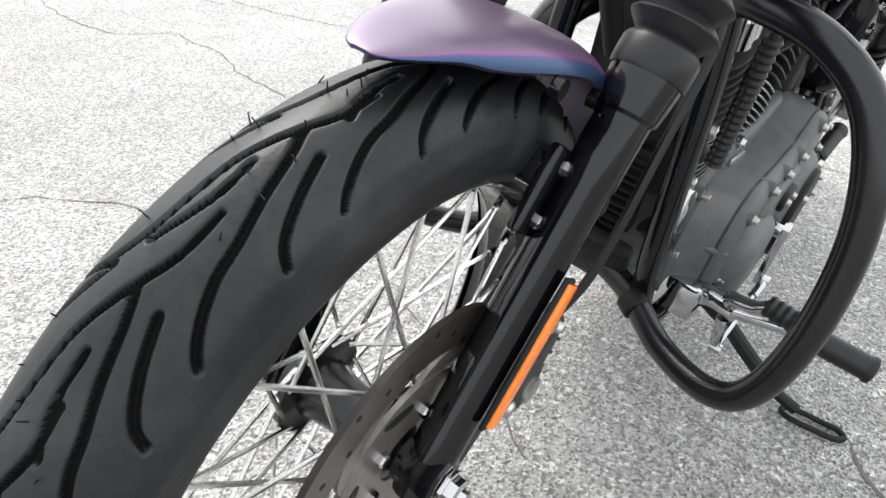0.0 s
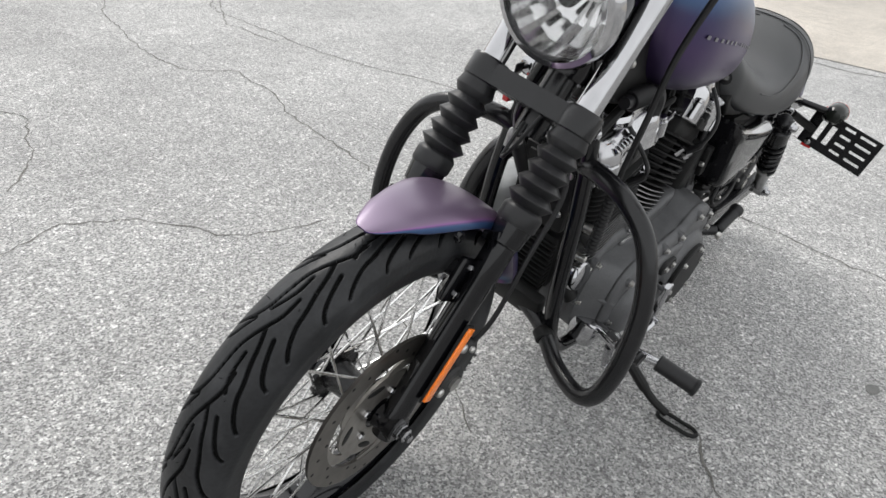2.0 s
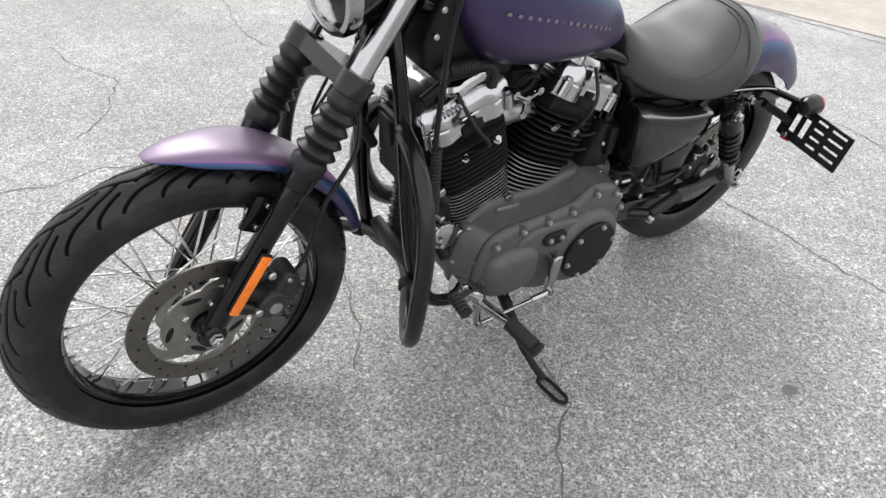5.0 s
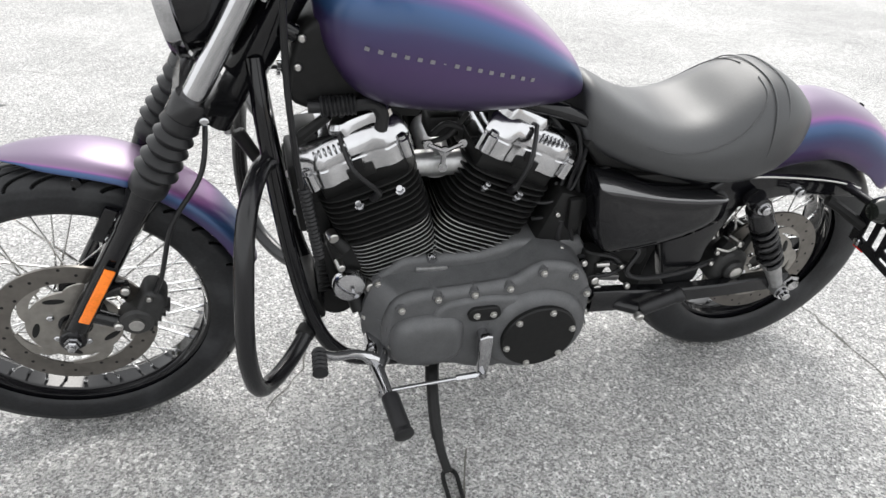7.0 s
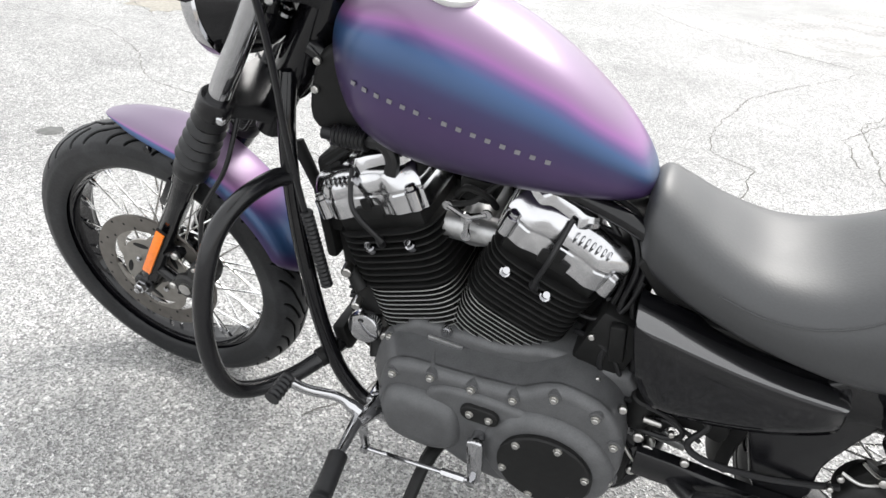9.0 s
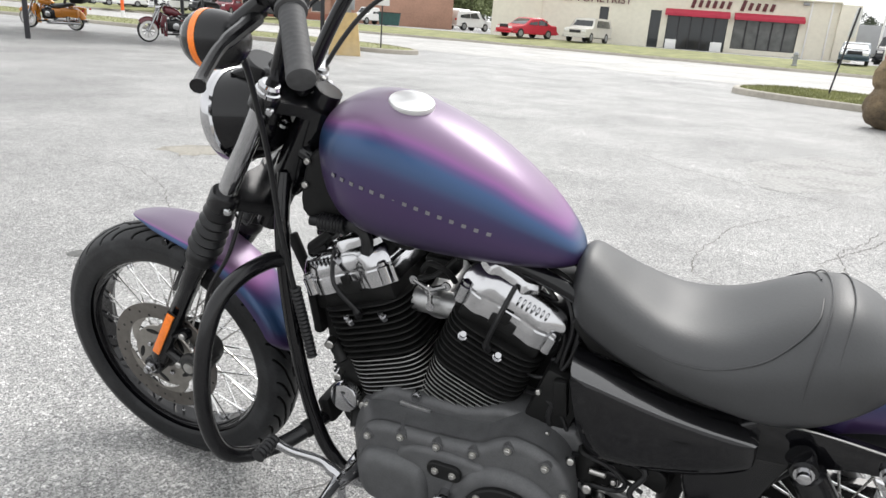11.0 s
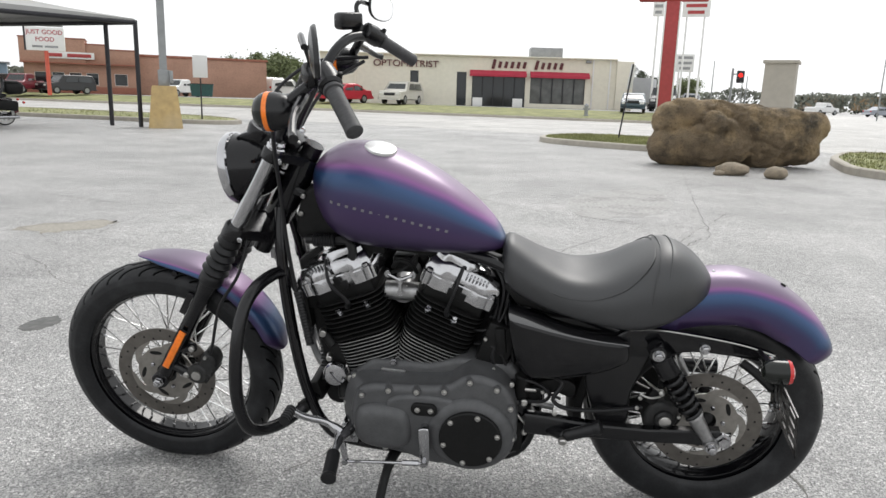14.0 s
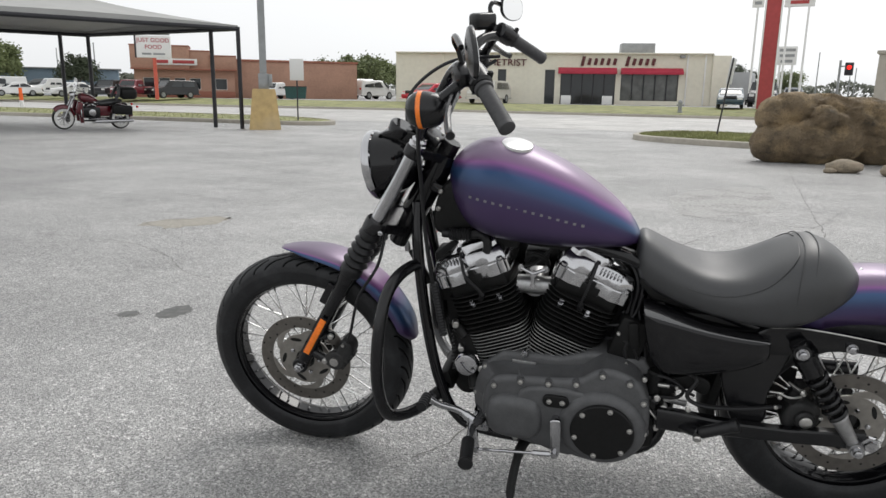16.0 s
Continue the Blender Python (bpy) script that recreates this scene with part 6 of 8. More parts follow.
bm = B()
box(bm, pc + M3 @ Vector((0.030, 0.062, 0.006)), (0.006, 0.030, 0.016), None, 0.002)
part("plate_reflector", bm, RED_LENS, plate, "small red reflector")
bm = B()
box(bm, pc + M3 @ Vector((0.030, -0.062, 0.006)), (0.006, 0.030, 0.016), None, 0.002)
part("plate_reflector", bm, RED_LENS, plate, "small red reflector")
bm = B()
tube(bm, spline([(1.58, -0.120, 0.56), (1.61, -0.14, 0.545), (1.645, -0.18, 0.525)], 5), 0.012, 8)
part("plate_arm", bm, FLAT_BLACK, plate)
for side in (-1, 1):
    so = Vector((1.626, side * 0.215, 0.595))
    bm = B()
    lathe(bm, [(-0.030, 0.008), (-0.027, 0.018), (-0.016, 0.026), (0.0, 0.029), (0.024, 0.029)], so, (1, 0, 0.04), 24)
    sg = part("rear_signal", bm, SMOKE, bike, "dark bullet rear turn signal with a red lens")
    bm = B()
    rod(bm, (1.615, side * 0.11, 0.590), so, 0.0095, 0.0095, 12)
    part("signal_stalk", bm, SATIN_BLACK, sg)
    bm = B()
    lathe(bm, [(0.024, 0.0295), (0.032, 0.028), (0.038, 0.018), (0.039, 0.003)], so, (1, 0, 0.04), 24)
    part("signal_lens", bm, RED_LENS, sg, "red lens")

# exhaust on the right, seen under the engine
for pts in ([(0.50, 0.06, 0.66), (0.455, 0.12, 0.60), (0.47, 0.17, 0.45), (0.56, 0.20, 0.31), (0.72, 0.205, 0.265), (1.0, 0.205, 0.255), (1.6, 0.205, 0.26)],
            [(0.92, 0.07, 0.62), (0.95, 0.15, 0.56), (0.96, 0.20, 0.45), (1.02, 0.21, 0.38), (1.2, 0.21, 0.355), (1.62, 0.21, 0.36)]):
    bm = B()
    tube(bm, spline(pts, 7), 0.024, 18)
    part("exhaust_pipe", bm, SATIN_BLACK, bike, "black exhaust pipe")

# ---- ground, road, kerbs, grass ----
GRASS = plain("grass_green", (0.235, 0.245, 0.105), 0.9, 0, 0.45, 14, 0.02, spots=0.5, dirt=(0.38, 0.34, 0.20))
KERB = plain("kerb_concrete", (0.40, 0.37, 0.32), 0.85, 0, 0.2, 9, 0.004)
CRACK = plain("crack_dirt", (0.13, 0.125, 0.115), 0.95, 0, 0.4, 40)
OIL = plain("oil_stain", (0.10, 0.10, 0.095), 0.6, 0, 0.5, 25)
CREAM = plain("cream_stucco", (0.72, 0.69, 0.58), 0.8, 0, 0.07, 3, 0.003)
BRICK = plain("tan_brick", (0.40, 0.235, 0.17), 0.85, 0, 0.15, 9, 0.004)
BRICK_DARK = plain("brick_coping", (0.30, 0.12, 0.08), 0.8, 0, 0.12, 9)
RED_CLOTH = plain("red_awning", (0.42, 0.03, 0.06), 0.7, 0, 0.12, 6)
RED_PAINT = plain("red_sign_paint", (0.38, 0.05, 0.05), 0.5, 0, 0.15, 4)
SIGN_WHITE = plain("sign_white", (0.74, 0.74, 0.72), 0.45, 0, 0.05, 3)
DARK_GLASS = plain("dark_window", (0.02, 0.024, 0.026), 0.06, 0, 0.15, 2, spec=0.6)
GREY_GLASS = plain("blind_window", (0.11, 0.115, 0.11), 0.12, 0, 0.4, 1.5, spec=0.5)
GREY_METAL = plain("galvanised_metal", (0.30, 0.31, 0.31), 0.5, 0.5, 0.15, 5)
POST_BLACK = plain("post_black", (0.012, 0.012, 0.016), 0.45, 0, 0.2, 6)
CANVAS = plain("grey_canvas", (0.36, 0.36, 0.35), 0.8, 0, 0.08, 2)
YELLOW = plain("worn_yellow_paint", (0.50, 0.36, 0.165), 0.8, 0, 0.18, 7, 0.004, spots=0.7, dirt=(0.44, 0.39, 0.30))
ROCK = rock_mat()
PALE_ROCK = plain("pale_stone", (0.27, 0.225, 0.165), 0.9, 0, 0.45, 14, 0.02, spots=0.7, dirt=(0.13, 0.08, 0.06))
PILLAR = plain("pillar_stucco", (0.42, 0.39, 0.34), 0.85, 0, 0.08, 5, 0.003)
LEAF = plain("leaf_green", (0.15, 0.18, 0.075), 0.7, 0, 0.4, 3)
LEAF_DARK = plain("leaf_dark", (0.05, 0.065, 0.035), 0.75, 0, 0.4, 3)
# distance haze put into the leaf colour: paler and greyer
LEAF_HAZE = plain("far_leaf_haze", (0.17, 0.18, 0.145), 0.9, 0, 0.3, 1)
BARK = plain("bark", (0.12, 0.09, 0.065), 0.9, 0, 0.3, 12, 0.01)
LAMP_RED = glow("lamp_red", (1.0, 0.015, 0.008), 1.6)
TYRE_FAR = plain("car_tyre", (0.02, 0.02, 0.02), 0.8)

bm = B()
n = 60
vs = [[bm.verts.new((-500 + 1000 * i / n, -120 + 900 * j / n, 0)) for j in range(n + 1)] for i in range(n + 1)]
for i in range(n):
    for j in range(n):
        bm.faces.new((vs[i][j], vs[i + 1][j], vs[i + 1][j + 1], vs[i][j + 1]))
thing("ground", bm, ASPHALT, "worn grey asphalt parking lot with cracks", "ground", kind="structure")
# tan concrete apron that meets the asphalt behind the motorcycle
bm = B()
apron = [(4.591, 3.079), (4.747, 2.113), (4.843, 1.496), (4.972, 0.645), (5.57, -1.5), (5.42, -8.5), (24.02, -8.5), (24.02, 4.3), (12.02, 3.9)]
bm.faces.new([bm.verts.new((x, y, 0.004)) for x, y in apron[::-1]])
bm.normal_update()
if bm.faces[:][0].normal.z < 0:
    bmesh.ops.reverse_faces(bm, faces=bm.faces[:])
thing("pavement", bm, asphalt_mat("tan_concrete", (0.41, 0.368, 0.315), 0.35), "tan concrete apron beside the asphalt lot", "pavement", kind="structure")


def flat(name, pts, z, mat, label, cat, h=0.0):
    """A level patch with an edge h deep."""
    bm = B()
    if h > 0:
        sheet(bm, [[Vector((x, y, z - h)) for x, y in pts], [Vector((x, y, z)) for x, y in pts]])
    else:
        bm.faces.new([bm.verts.new((x, y, z)) for x, y in pts])
    return thing(name, bm, mat, label, cat, kind="structure")


flat("road", [(-150, 44), (-60, 33), (-22, 27.2), (-13, 25.4), (-7, 24.6), (-0.5, 22.6), (2.2, 21.4), (5.6, 19.4), (8.8, 17.6), (14, 15.5), (60, 4), (160, -10), (160, 60), (60, 50), (30, 150), (16, 150), (11, 42.0), (3.6, 42.9), (-14.7, 45.3), (-60, 51), (-150, 64)], 0.004, ROAD, "pale worn concrete road", "road")
flat("far_lot", [(-150, 62), (-60, 51.5), (-30, 48.5), (-14, 50.5), (11, 47.5), (15, 100), (-150, 130)], 0.45, ASPHALT, "grey asphalt forecourt across the road", "pavement", 0.45)


def island(name, pts, label, h=0.14):
    """A kerbed island: a kerb ring and grass inside it."""
    ring = [(q.x, q.y) for q in spline([(x, y, 0) for x, y in pts], 5, True)]
    inner = inset_ring(ring, 0.16)
    bm = B()
    rings = [[Vector((x, y, 0)) for x, y in ring], [Vector((x, y, h - 0.02)) for x, y in inset_ring(ring, 0.01)], [Vector((x, y, h)) for x, y in inset_ring(ring, 0.035)], [Vector((q[0], q[1], h)) for q in inner], [Vector((q[0], q[1], h - 0.06)) for q in inner]]
    sheet(bm, rings, True, False)
    thing(name + "_kerb", bm, KERB, "worn concrete kerb round the grass island", "kerb", kind="structure")
    bm = B()
    bm.faces.new([bm.verts.new((q[0], q[1], h - 0.02)) for q in inner])
    thing(name + "_turf", bm, GRASS, label, "turf", kind="structure")
    return [(q[0], q[1]) for q in inner], h


def inside(x, y, poly):
    c = False
    for (x0, y0), (x1, y1) in zip(poly, poly[1:] + poly[:1]):
        if (y0 > y) != (y1 > y) and x < (x1 - x0) * (y - y0) / (y1 - y0) + x0:
            c = not c
    return c


def blades(name, areas, count, seed, size=0.09):
    """Short grass over some areas."""
    rnd = random.Random(seed)
    verts, faces = [], []
    for poly, z in areas:
        xs, ys = [q[0] for q in poly], [q[1] for q in poly]
        made = 0
        while made < count:
            x, y = rnd.uniform(min(xs), max(xs)), rnd.uniform(min(ys), max(ys))
            if not inside(x, y, poly):
                continue
            made += 1
            a, h, w = rnd.uniform(0, 6.28), size * rnd.uniform(0.5, 1.3), 0.012
            k = len(verts)
            lean = rnd.uniform(0, 0.6) * h
            verts += [(x + w * math.cos(a), y + w * math.sin(a), z), (x - w * math.cos(a), y - w * math.sin(a), z), (x + lean * math.sin(a), y - lean * math.cos(a), z + h)]
            faces.append((k, k + 1, k + 2))
    me = bpy.data.meshes.new(name)
    me.from_pydata(verts, [], faces)
    me.materials.append(GRASS)
    tagged(new(name, me), "short dry green grass on the islands", "grass", kind="stuff")


p1, h1 = island("island_a", [(-60, 23.5), (-40, 22.4), (-17.8, 20.8), (-11.5, 20.1), (-9.7, 20.4), (-9.6, 21.6), (-11, 23.2), (-14, 24.8), (-22, 26.2), (-40, 28.6), (-60, 31)], "dry green grass verge")
p2, h2 = island("island_b", [(0.6, 18.1), (1.1, 17.1), (2.9, 15.8), (5.2, 14.7), (6.4, 15.4), (5.6, 18.0), (4.0, 20.3), (2.0, 20.8), (0.9, 19.6)], "green grass strip behind the boulder")
p3, h3 = island("island_c", [(6.9, 14.9), (6.3, 12.9), (6.2, 11.4), (7.4, 10.0), (11, 9.0), (16, 8.0), (15, 12), (10.5, 15.2), (8.2, 16.7)], "green grass corner beside the road")
kerb_line = [(-150, 55), (-60, 45.5), (-30, 41.5), (-19, 42.0), (-12.3, 41.6), (4.6, 38.6), (11.0, 37.6)]
p4, h4 = island("verge", kerb_line + [(11.2, 38.6), (4.7, 39.6), (-12.2, 42.6), (-19, 43.0), (-30, 42.5), (-60, 46.5), (-150, 56)], "green grass verge across the road")
# the grass bank that rises from the kerb to the forecourt
bm = B()
front = [(-150, 55.8), (-60, 46.3), (-30, 42.3), (-19, 42.8), (-12.3, 42.4), (4.6, 39.4), (11.1, 38.4)]
back = [(-150, 62.2), (-60, 51.7), (-30, 48.7), (-20, 49.9), (-14, 50.7), (4.6, 48.4), (11.3, 47.7)]
rows = []
for k in range(7):
    t = k / 6
    rows.append([Vector((a[0] + (b[0] - a[0]) * t, a[1] + (b[1] - a[1]) * t, 0.11 + 0.355 * t ** 0.8)) for a, b in zip(front, back)])
sheet(bm, rows, False, False)
thing("grass_bank", bm, GRASS, "dry green grass bank across the road", "turf", kind="structure")
blades("grass", [(p1, h1 - 0.02), (p2, h2 - 0.02), (p3, h3 - 0.02)], 9000, 3, 0.055)
blades("verge_grass", [(p4, h4 - 0.02)], 4000, 4, 0.09)

# cracks as sunken-looking dirt lines, lying on the asphalt
rnd = random.Random(11)


def crack(pts, w=0.006):
    """A jagged dirt-filled crack along the points."""
    pts = [Vector((x, y, 0)) for x, y in pts]
    fine = []
    for a, b in zip(pts, pts[1:]):
        k = max(2, int((b - a).length / 0.035))
        nrm = (b - a).normalized().cross(Vector((0, 0, 1)))
        off = 0.0
        for i in range(k):
            off = 0.7 * off + rnd.uniform(-0.012, 0.012)
            fine.append(a.lerp(b, i / k) + nrm * off * min(1, i, k - i))
    fine.append(pts[-1])
    bm = B()
    rows = []
    for i, q in enumerate(fine):
        d = (fine[min(i + 1, len(fine) - 1)] - fine[max(i - 1, 0)]).normalized()
        nrm = d.cross(Vector((0, 0, 1)))
        ww = w * rnd.uniform(0.35, 1.2)
        rows.append([q + nrm * ww + Vector((0, 0, 0.0015)), q - nrm * ww + Vector((0, 0, 0.0015))])
    sheet(bm, rows, False, False)
    return thing("crack", bm, CRACK, "thin jagged crack filled with dirt", "crack", "cracks in the asphalt", "structure")


for pts, w in (
    ([(0.052, 2.093), (0.2, 2.292), (0.317, 2.638), (0.242, 2.848), (0.164, 3.068), (0.131, 3.256)], 0.006),
    ([(-0.525, 1.827), (-0.249, 1.759), (-0.11, 1.744), (0.094, 1.814), (0.274, 1.718), (0.405, 1.497), (0.483, 1.442), (0.725, 1.381)], 0.006),
    ([(1.979, 5.274), (1.247, 4.025), (1.082, 3.28), (1.093, 2.919), (1.304, 2.749), (1.282, 2.516), (1.159, 2.112), (1.124, 1.817), (1.072, 1.571)], 0.007),
    ([(2.938, 6.409), (1.83, 3.793), (1.85, 3.216), (1.873, 2.773), (2.082, 1.982), (1.883, 1.356), (1.906, 0.805), (1.927, 0.547), (1.926, 0.341), (1.888, 0.124), (1.899, -0.158), (1.82, -0.8)], 0.008),
    ([(0.802, 0.285), (0.758, 0.125), (0.636, 0.038), (0.59, -0.035), (0.536, -0.116), (0.427, -0.191), (0.27, -0.4)], 0.007),
    ([(0.545, 0.876), (0.489, 0.714), (0.447, 0.579), (0.38, 0.478)], 0.005),
    ([(4.622, 2.773), (4.656, 1.962), (4.659, 1.395), (4.737, 0.858), (5.32, -0.3)], 0.02),
    ([(3.409, 12.82), (3.244, 11.318), (2.736, 7.235), (2.494, 5.007), (1.712, 3.507), (1.774, 3.093)], 0.009),
    ([(-3.499, 2.88), (-2.87, 2.878), (-2.522, 2.806), (-2.039, 2.527), (-1.668, 2.2), (-1.104, 2.104)], 0.006),
    ([(-0.674, 8.011), (0.128, 9.246), (1.028, 10.113)], 0.010),
    ([(0.242, 6.539), (0.713, 5.992), (1.261, 5.662), (1.929, 5.369), (2.532, 5.303)], 0.012),
    ([(2.71, 7.343), (5.909, 10.752)], 0.007),
    ([(-3.042, 3.536), (-2.765, 4.036), (-2.496, 3.996), (-2.347, 3.529), (-2.655, 3.306), (-3.042, 3.536)], 0.006),
    ([(-4.225, 5.23), (-2.919, 4.828), (-1.786, 5.459), (-0.826, 5.319)], 0.010),
    ([(-1.3, 3.478), (-0.626, 3.219), (-0.142, 3.526), (0.022, 3.333)], 0.005),
    ([(2.62, -0.4), (3.07, 0.843), (2.814, 1.898), (3.228, 2.817)], 0.009),
):
    crack(pts, w * 0.45)


# tan patch where the surface has broken away, and a paler worn patch
PATCH = plain("broken_asphalt", (0.30, 0.282, 0.245), 0.9, 0, 0.35, 40, 0.004, spots=0.5, dirt=(0.20, 0.19, 0.17))
PALE_PATCH = plain("worn_asphalt", (0.33, 0.325, 0.315), 0.8, 0, 0.4, 30, 0.003, spots=0.8, dirt=(0.25, 0.248, 0.243))
for name, pts, mat, label in (
    ("broken_patch", [(-3.07, 3.55), (-2.80, 3.92), (-2.52, 4.02), (-2.48, 3.80), (-2.59, 3.49), (-2.82, 3.40)], PATCH, "tan patch of broken asphalt"),
    ("worn_patch", [(1.36, 7.08), (1.75, 7.75), (2.41, 8.20), (2.46, 7.2), (2.31, 6.31), (1.90, 5.80), (1.46, 5.55), (1.30, 6.2)], PALE_PATCH, "pale worn patch in the asphalt"),
):
    rag = random.Random(5)
    ring = [(q.x + rag.uniform(-0.05, 0.05), q.y + rag.uniform(-0.05, 0.05)) for q in spline([(x, y, 0) for x, y in pts], 6, True)]
    flat(name, ring, 0.0012, mat, label, "patch")


def blot(x, y, rx, ry, seed):
    r2 = random.Random(seed)
    ring = [(x + rx * (1 + 0.12 * r2.uniform(-1, 1)) * math.cos(t), y + ry * (1 + 0.12 * r2.uniform(-1, 1)) * math.sin(t)) for t in [2 * math.pi * k / 30 for k in range(30)]]
    ring = [(q.x, q.y) for q in spline([(a, b, 0) for a, b in ring], 2, True)]
    bm = B()
    bm.faces.new([bm.verts.new((a, b, 0.0012)) for a, b in ring])
    thing("oil_stain", bm, OIL, "dark round oil stain on the asphalt", "stain", "oil stains", "structure")


blot(-1.251, 1.513, 0.075, 0.11, 1)
blot(-1.445, 1.41, 0.05, 0.05, 2)
blot(1.263, -0.106, 0.022, 0.016, 3)
blot(-0.817, 2.734, 0.03, 0.02, 5)

# ---- boulder and stones ----
def rock_mesh(bumps, seed, sub=5, rough=0.05):
    """Rounded lumps shrunk to one skin, with noise."""
    bm = B()
    bmesh.ops.create_icosphere(bm, subdivisions=sub, radius=1.0)
    for v in bm.verts:
        d = v.co.normalized()
        best = 0.0
        for c, r in bumps:
            c = Vector(c)
            b = d.dot(c)
            disc = b * b - (c.dot(c) - r * r)
            if disc > 0:
                best = max(best, b + math.sqrt(disc))
        q = d * max(best, 0.15)
        q += d * (rough * noise.fractal(q * 2.2 + Vector((seed, 0, 0)), 0.8, 2.1, 5) + 0.3 * rough * noise.fractal(q * 9, 0.8, 2.0, 4))
        v.co = q
    return bm


bm = rock_mesh([((-1.50, -0.2, -0.42), 0.42), ((-1.15, -0.25, -0.38), 0.50), ((-0.75, -0.25, -0.36), 0.55), ((-0.3, -0.2, -0.3), 0.60), ((-1.48, -0.1, 0.22), 0.38), ((-1.15, -0.15, 0.34), 0.40), ((-0.72, -0.56, 0.16), 0.27), ((-1.05, -0.56, 0.0), 0.15), ((-0.42, -0.60, 0.12), 0.17), ((-0.80, 0.1, 0.34), 0.46), ((-0.35, 0, 0.26), 0.54),
                ((0.1, -0.1, 0.1), 0.66), ((0.5, -0.1, 0.02), 0.70), ((0.9, -0.05, 0.02), 0.68), ((1.25, 0.0, 0.06), 0.58), ((1.50, 0.0, 0.16), 0.44), ((0.35, -0.15, -0.32), 0.58), ((0.85, -0.1, -0.36), 0.50), ((1.25, -0.1, -0.32), 0.46)], 4.2, 6, 0.085)
for v in bm.verts:
    x = v.co.x
    v.co.z = min(max(v.co.z, -0.82 + 0.13 * max(0.0, x - 0.8) ** 1.5), 0.70 - 0.10 * (x + 1.0) + 0.03 * math.sin(9 * x))
thing("boulder", bm, ROCK, "huge weathered brown boulder lying on the asphalt", "rock", sharp=70, m=pose(4.40, 12.75, 0.66, 0, 0, 9) @ Matrix.Diagonal((0.87, 0.95, 0.80, 1)))
for x, y, sx, sy, sz, a in ((3.95, 10.75, 0.27, 0.20, 0.13, 0), (4.54, 10.45, 0.20, 0.16, 0.12, 20), (3.72, 10.6, 0.10, 0.08, 0.05, 0), (6.8, 13.6, 0.16, 0.12, 0.09, 40), (7.1, 13.2, 0.12, 0.1, 0.07, 10), (6.55, 12.9, 0.10, 0.12, 0.07, 70)):
    bm = rock_mesh([((0, 0, 0), 0.9), ((0.3, 0.1, 0), 0.72), ((-0.3, 0, -0.1), 0.7)], x, 3, 0.12)
    thing("stone", bm, PALE_ROCK, "rounded pale stone beside the boulder", "stone", "stones by the boulder", sharp=70, m=pose(x, y, sz * 0.7, 0, 0, a) @ Matrix.Diagonal((sx, sy, sz, 1)))


# ---- signs and posts ----
def words(text, height, mat, parent, m, extrude=0.02, name="lettering", shear=0.0):
    cu = bpy.data.curves.new(name, "FONT")
    cu.body, cu.size, cu.extrude, cu.align_x, cu.align_y, cu.shear = text, height, extrude, "CENTER", "CENTER", shear
    tmp = bpy.data.objects.new(name, cu)
    scene.collection.objects.link(tmp)
    me = bpy.data.meshes.new_from_object(tmp.evaluated_get(bpy.context.evaluated_depsgraph_get()))
    bpy.data.objects.remove(tmp)
    bpy.data.curves.remove(cu)
    me.materials.append(mat)
    ob = new(name, me)
    ob.parent = parent
    ob.matrix_basis = m
    return ob


UPRIGHT = pose(0, 0, 0, 90, 0, 0)


def facing(x, y, z, yaw):
    """A frame at a place, x along the face, the face towards -y turned by yaw."""
    return pose(x, y, z, 0, 0, yaw)


# light pole on a tapered yellow base
LP = facing(-10.0, 17.51, 0, 30)
bm = B()
sheet(bm, [[Vector((sx * w, sy * w, z)) for sx, sy in ((-1, -1), (1, -1), (1, 1), (-1, 1))] for z, w in ((0, 0.45), (0.02, 0.45), (1.14, 0.325), (1.17, 0.31))])
lamp_post = thing("light_pole", bm, YELLOW, "steel light pole on a tapered concrete base painted yellow", "light pole", m=LP)
bm = B()
sheet(bm, [[Vector((sx * 0.10, sy * 0.10, z)) for sx, sy in ((-1, -1), (1, -1), (1, 1), (-1, 1))] for z in (1.6, 9.0)])
box(bm, (0, 0, 1.38), (0.30, 0.30, 0.46), None, 0.01)
part("pole", bm, GREY_METAL, lamp_post)
bm = B()
box(bm, (0.20, -0.1, 1.42), (0.10, 0.22, 0.34), None, 0.01)
part("junction_box", bm, GREY_METAL, lamp_post)

# small white sign with its back to the lot
bm = B()
rod(bm, (0, 0, 0), (0, 0, 2.05), 0.024, seg=8)
ps = thing("parking_sign", bm, POST_BLACK, "white sign plate on a thin dark post in the grass", "sign", m=facing(-10.77, 21.05, 0.12, 28))
bm = B()
box(bm, (0, -0.035, 1.72), (0.47, 0.012, 0.72), None, 0.004)
part("plate", bm, SIGN_WHITE, ps)
bm = B()
rod(bm, (0, 0, 0), (0.24, 0, 2.0), 0.022, seg=8)
ps = thing("leaning_sign", bm, POST_BLACK, "white sign on a leaning dark post in the grass", "sign", m=facing(2.75, 18.9, 0.12, 0))
bm = B()
box(bm, (0.215, 0.035, 1.66), (0.14, 0.010, 0.66), Matrix.Rotation(0.12, 4, "Y"), 0.004)
part("plate", bm, SIGN_WHITE, ps)

# stucco pillar beyond the boulder
bm = B()
sheet(bm, [[Vector((sx * w, sy * w, z)) for sx, sy in ((-1, -1), (1, -1), (1, 1), (-1, 1))] for z, w in ((0, 0.445), (2.34, 0.42))])
pillar = thing("pillar", bm, PILLAR, "square grey stucco pillar with a flat cap", "pillar", m=facing(7.45, 21.3, 0, -20))
bm = B()
box(bm, (0, 0, 2.38), (0.96, 0.96, 0.09), None, 0.01)
part("cap", bm, PILLAR, pillar)

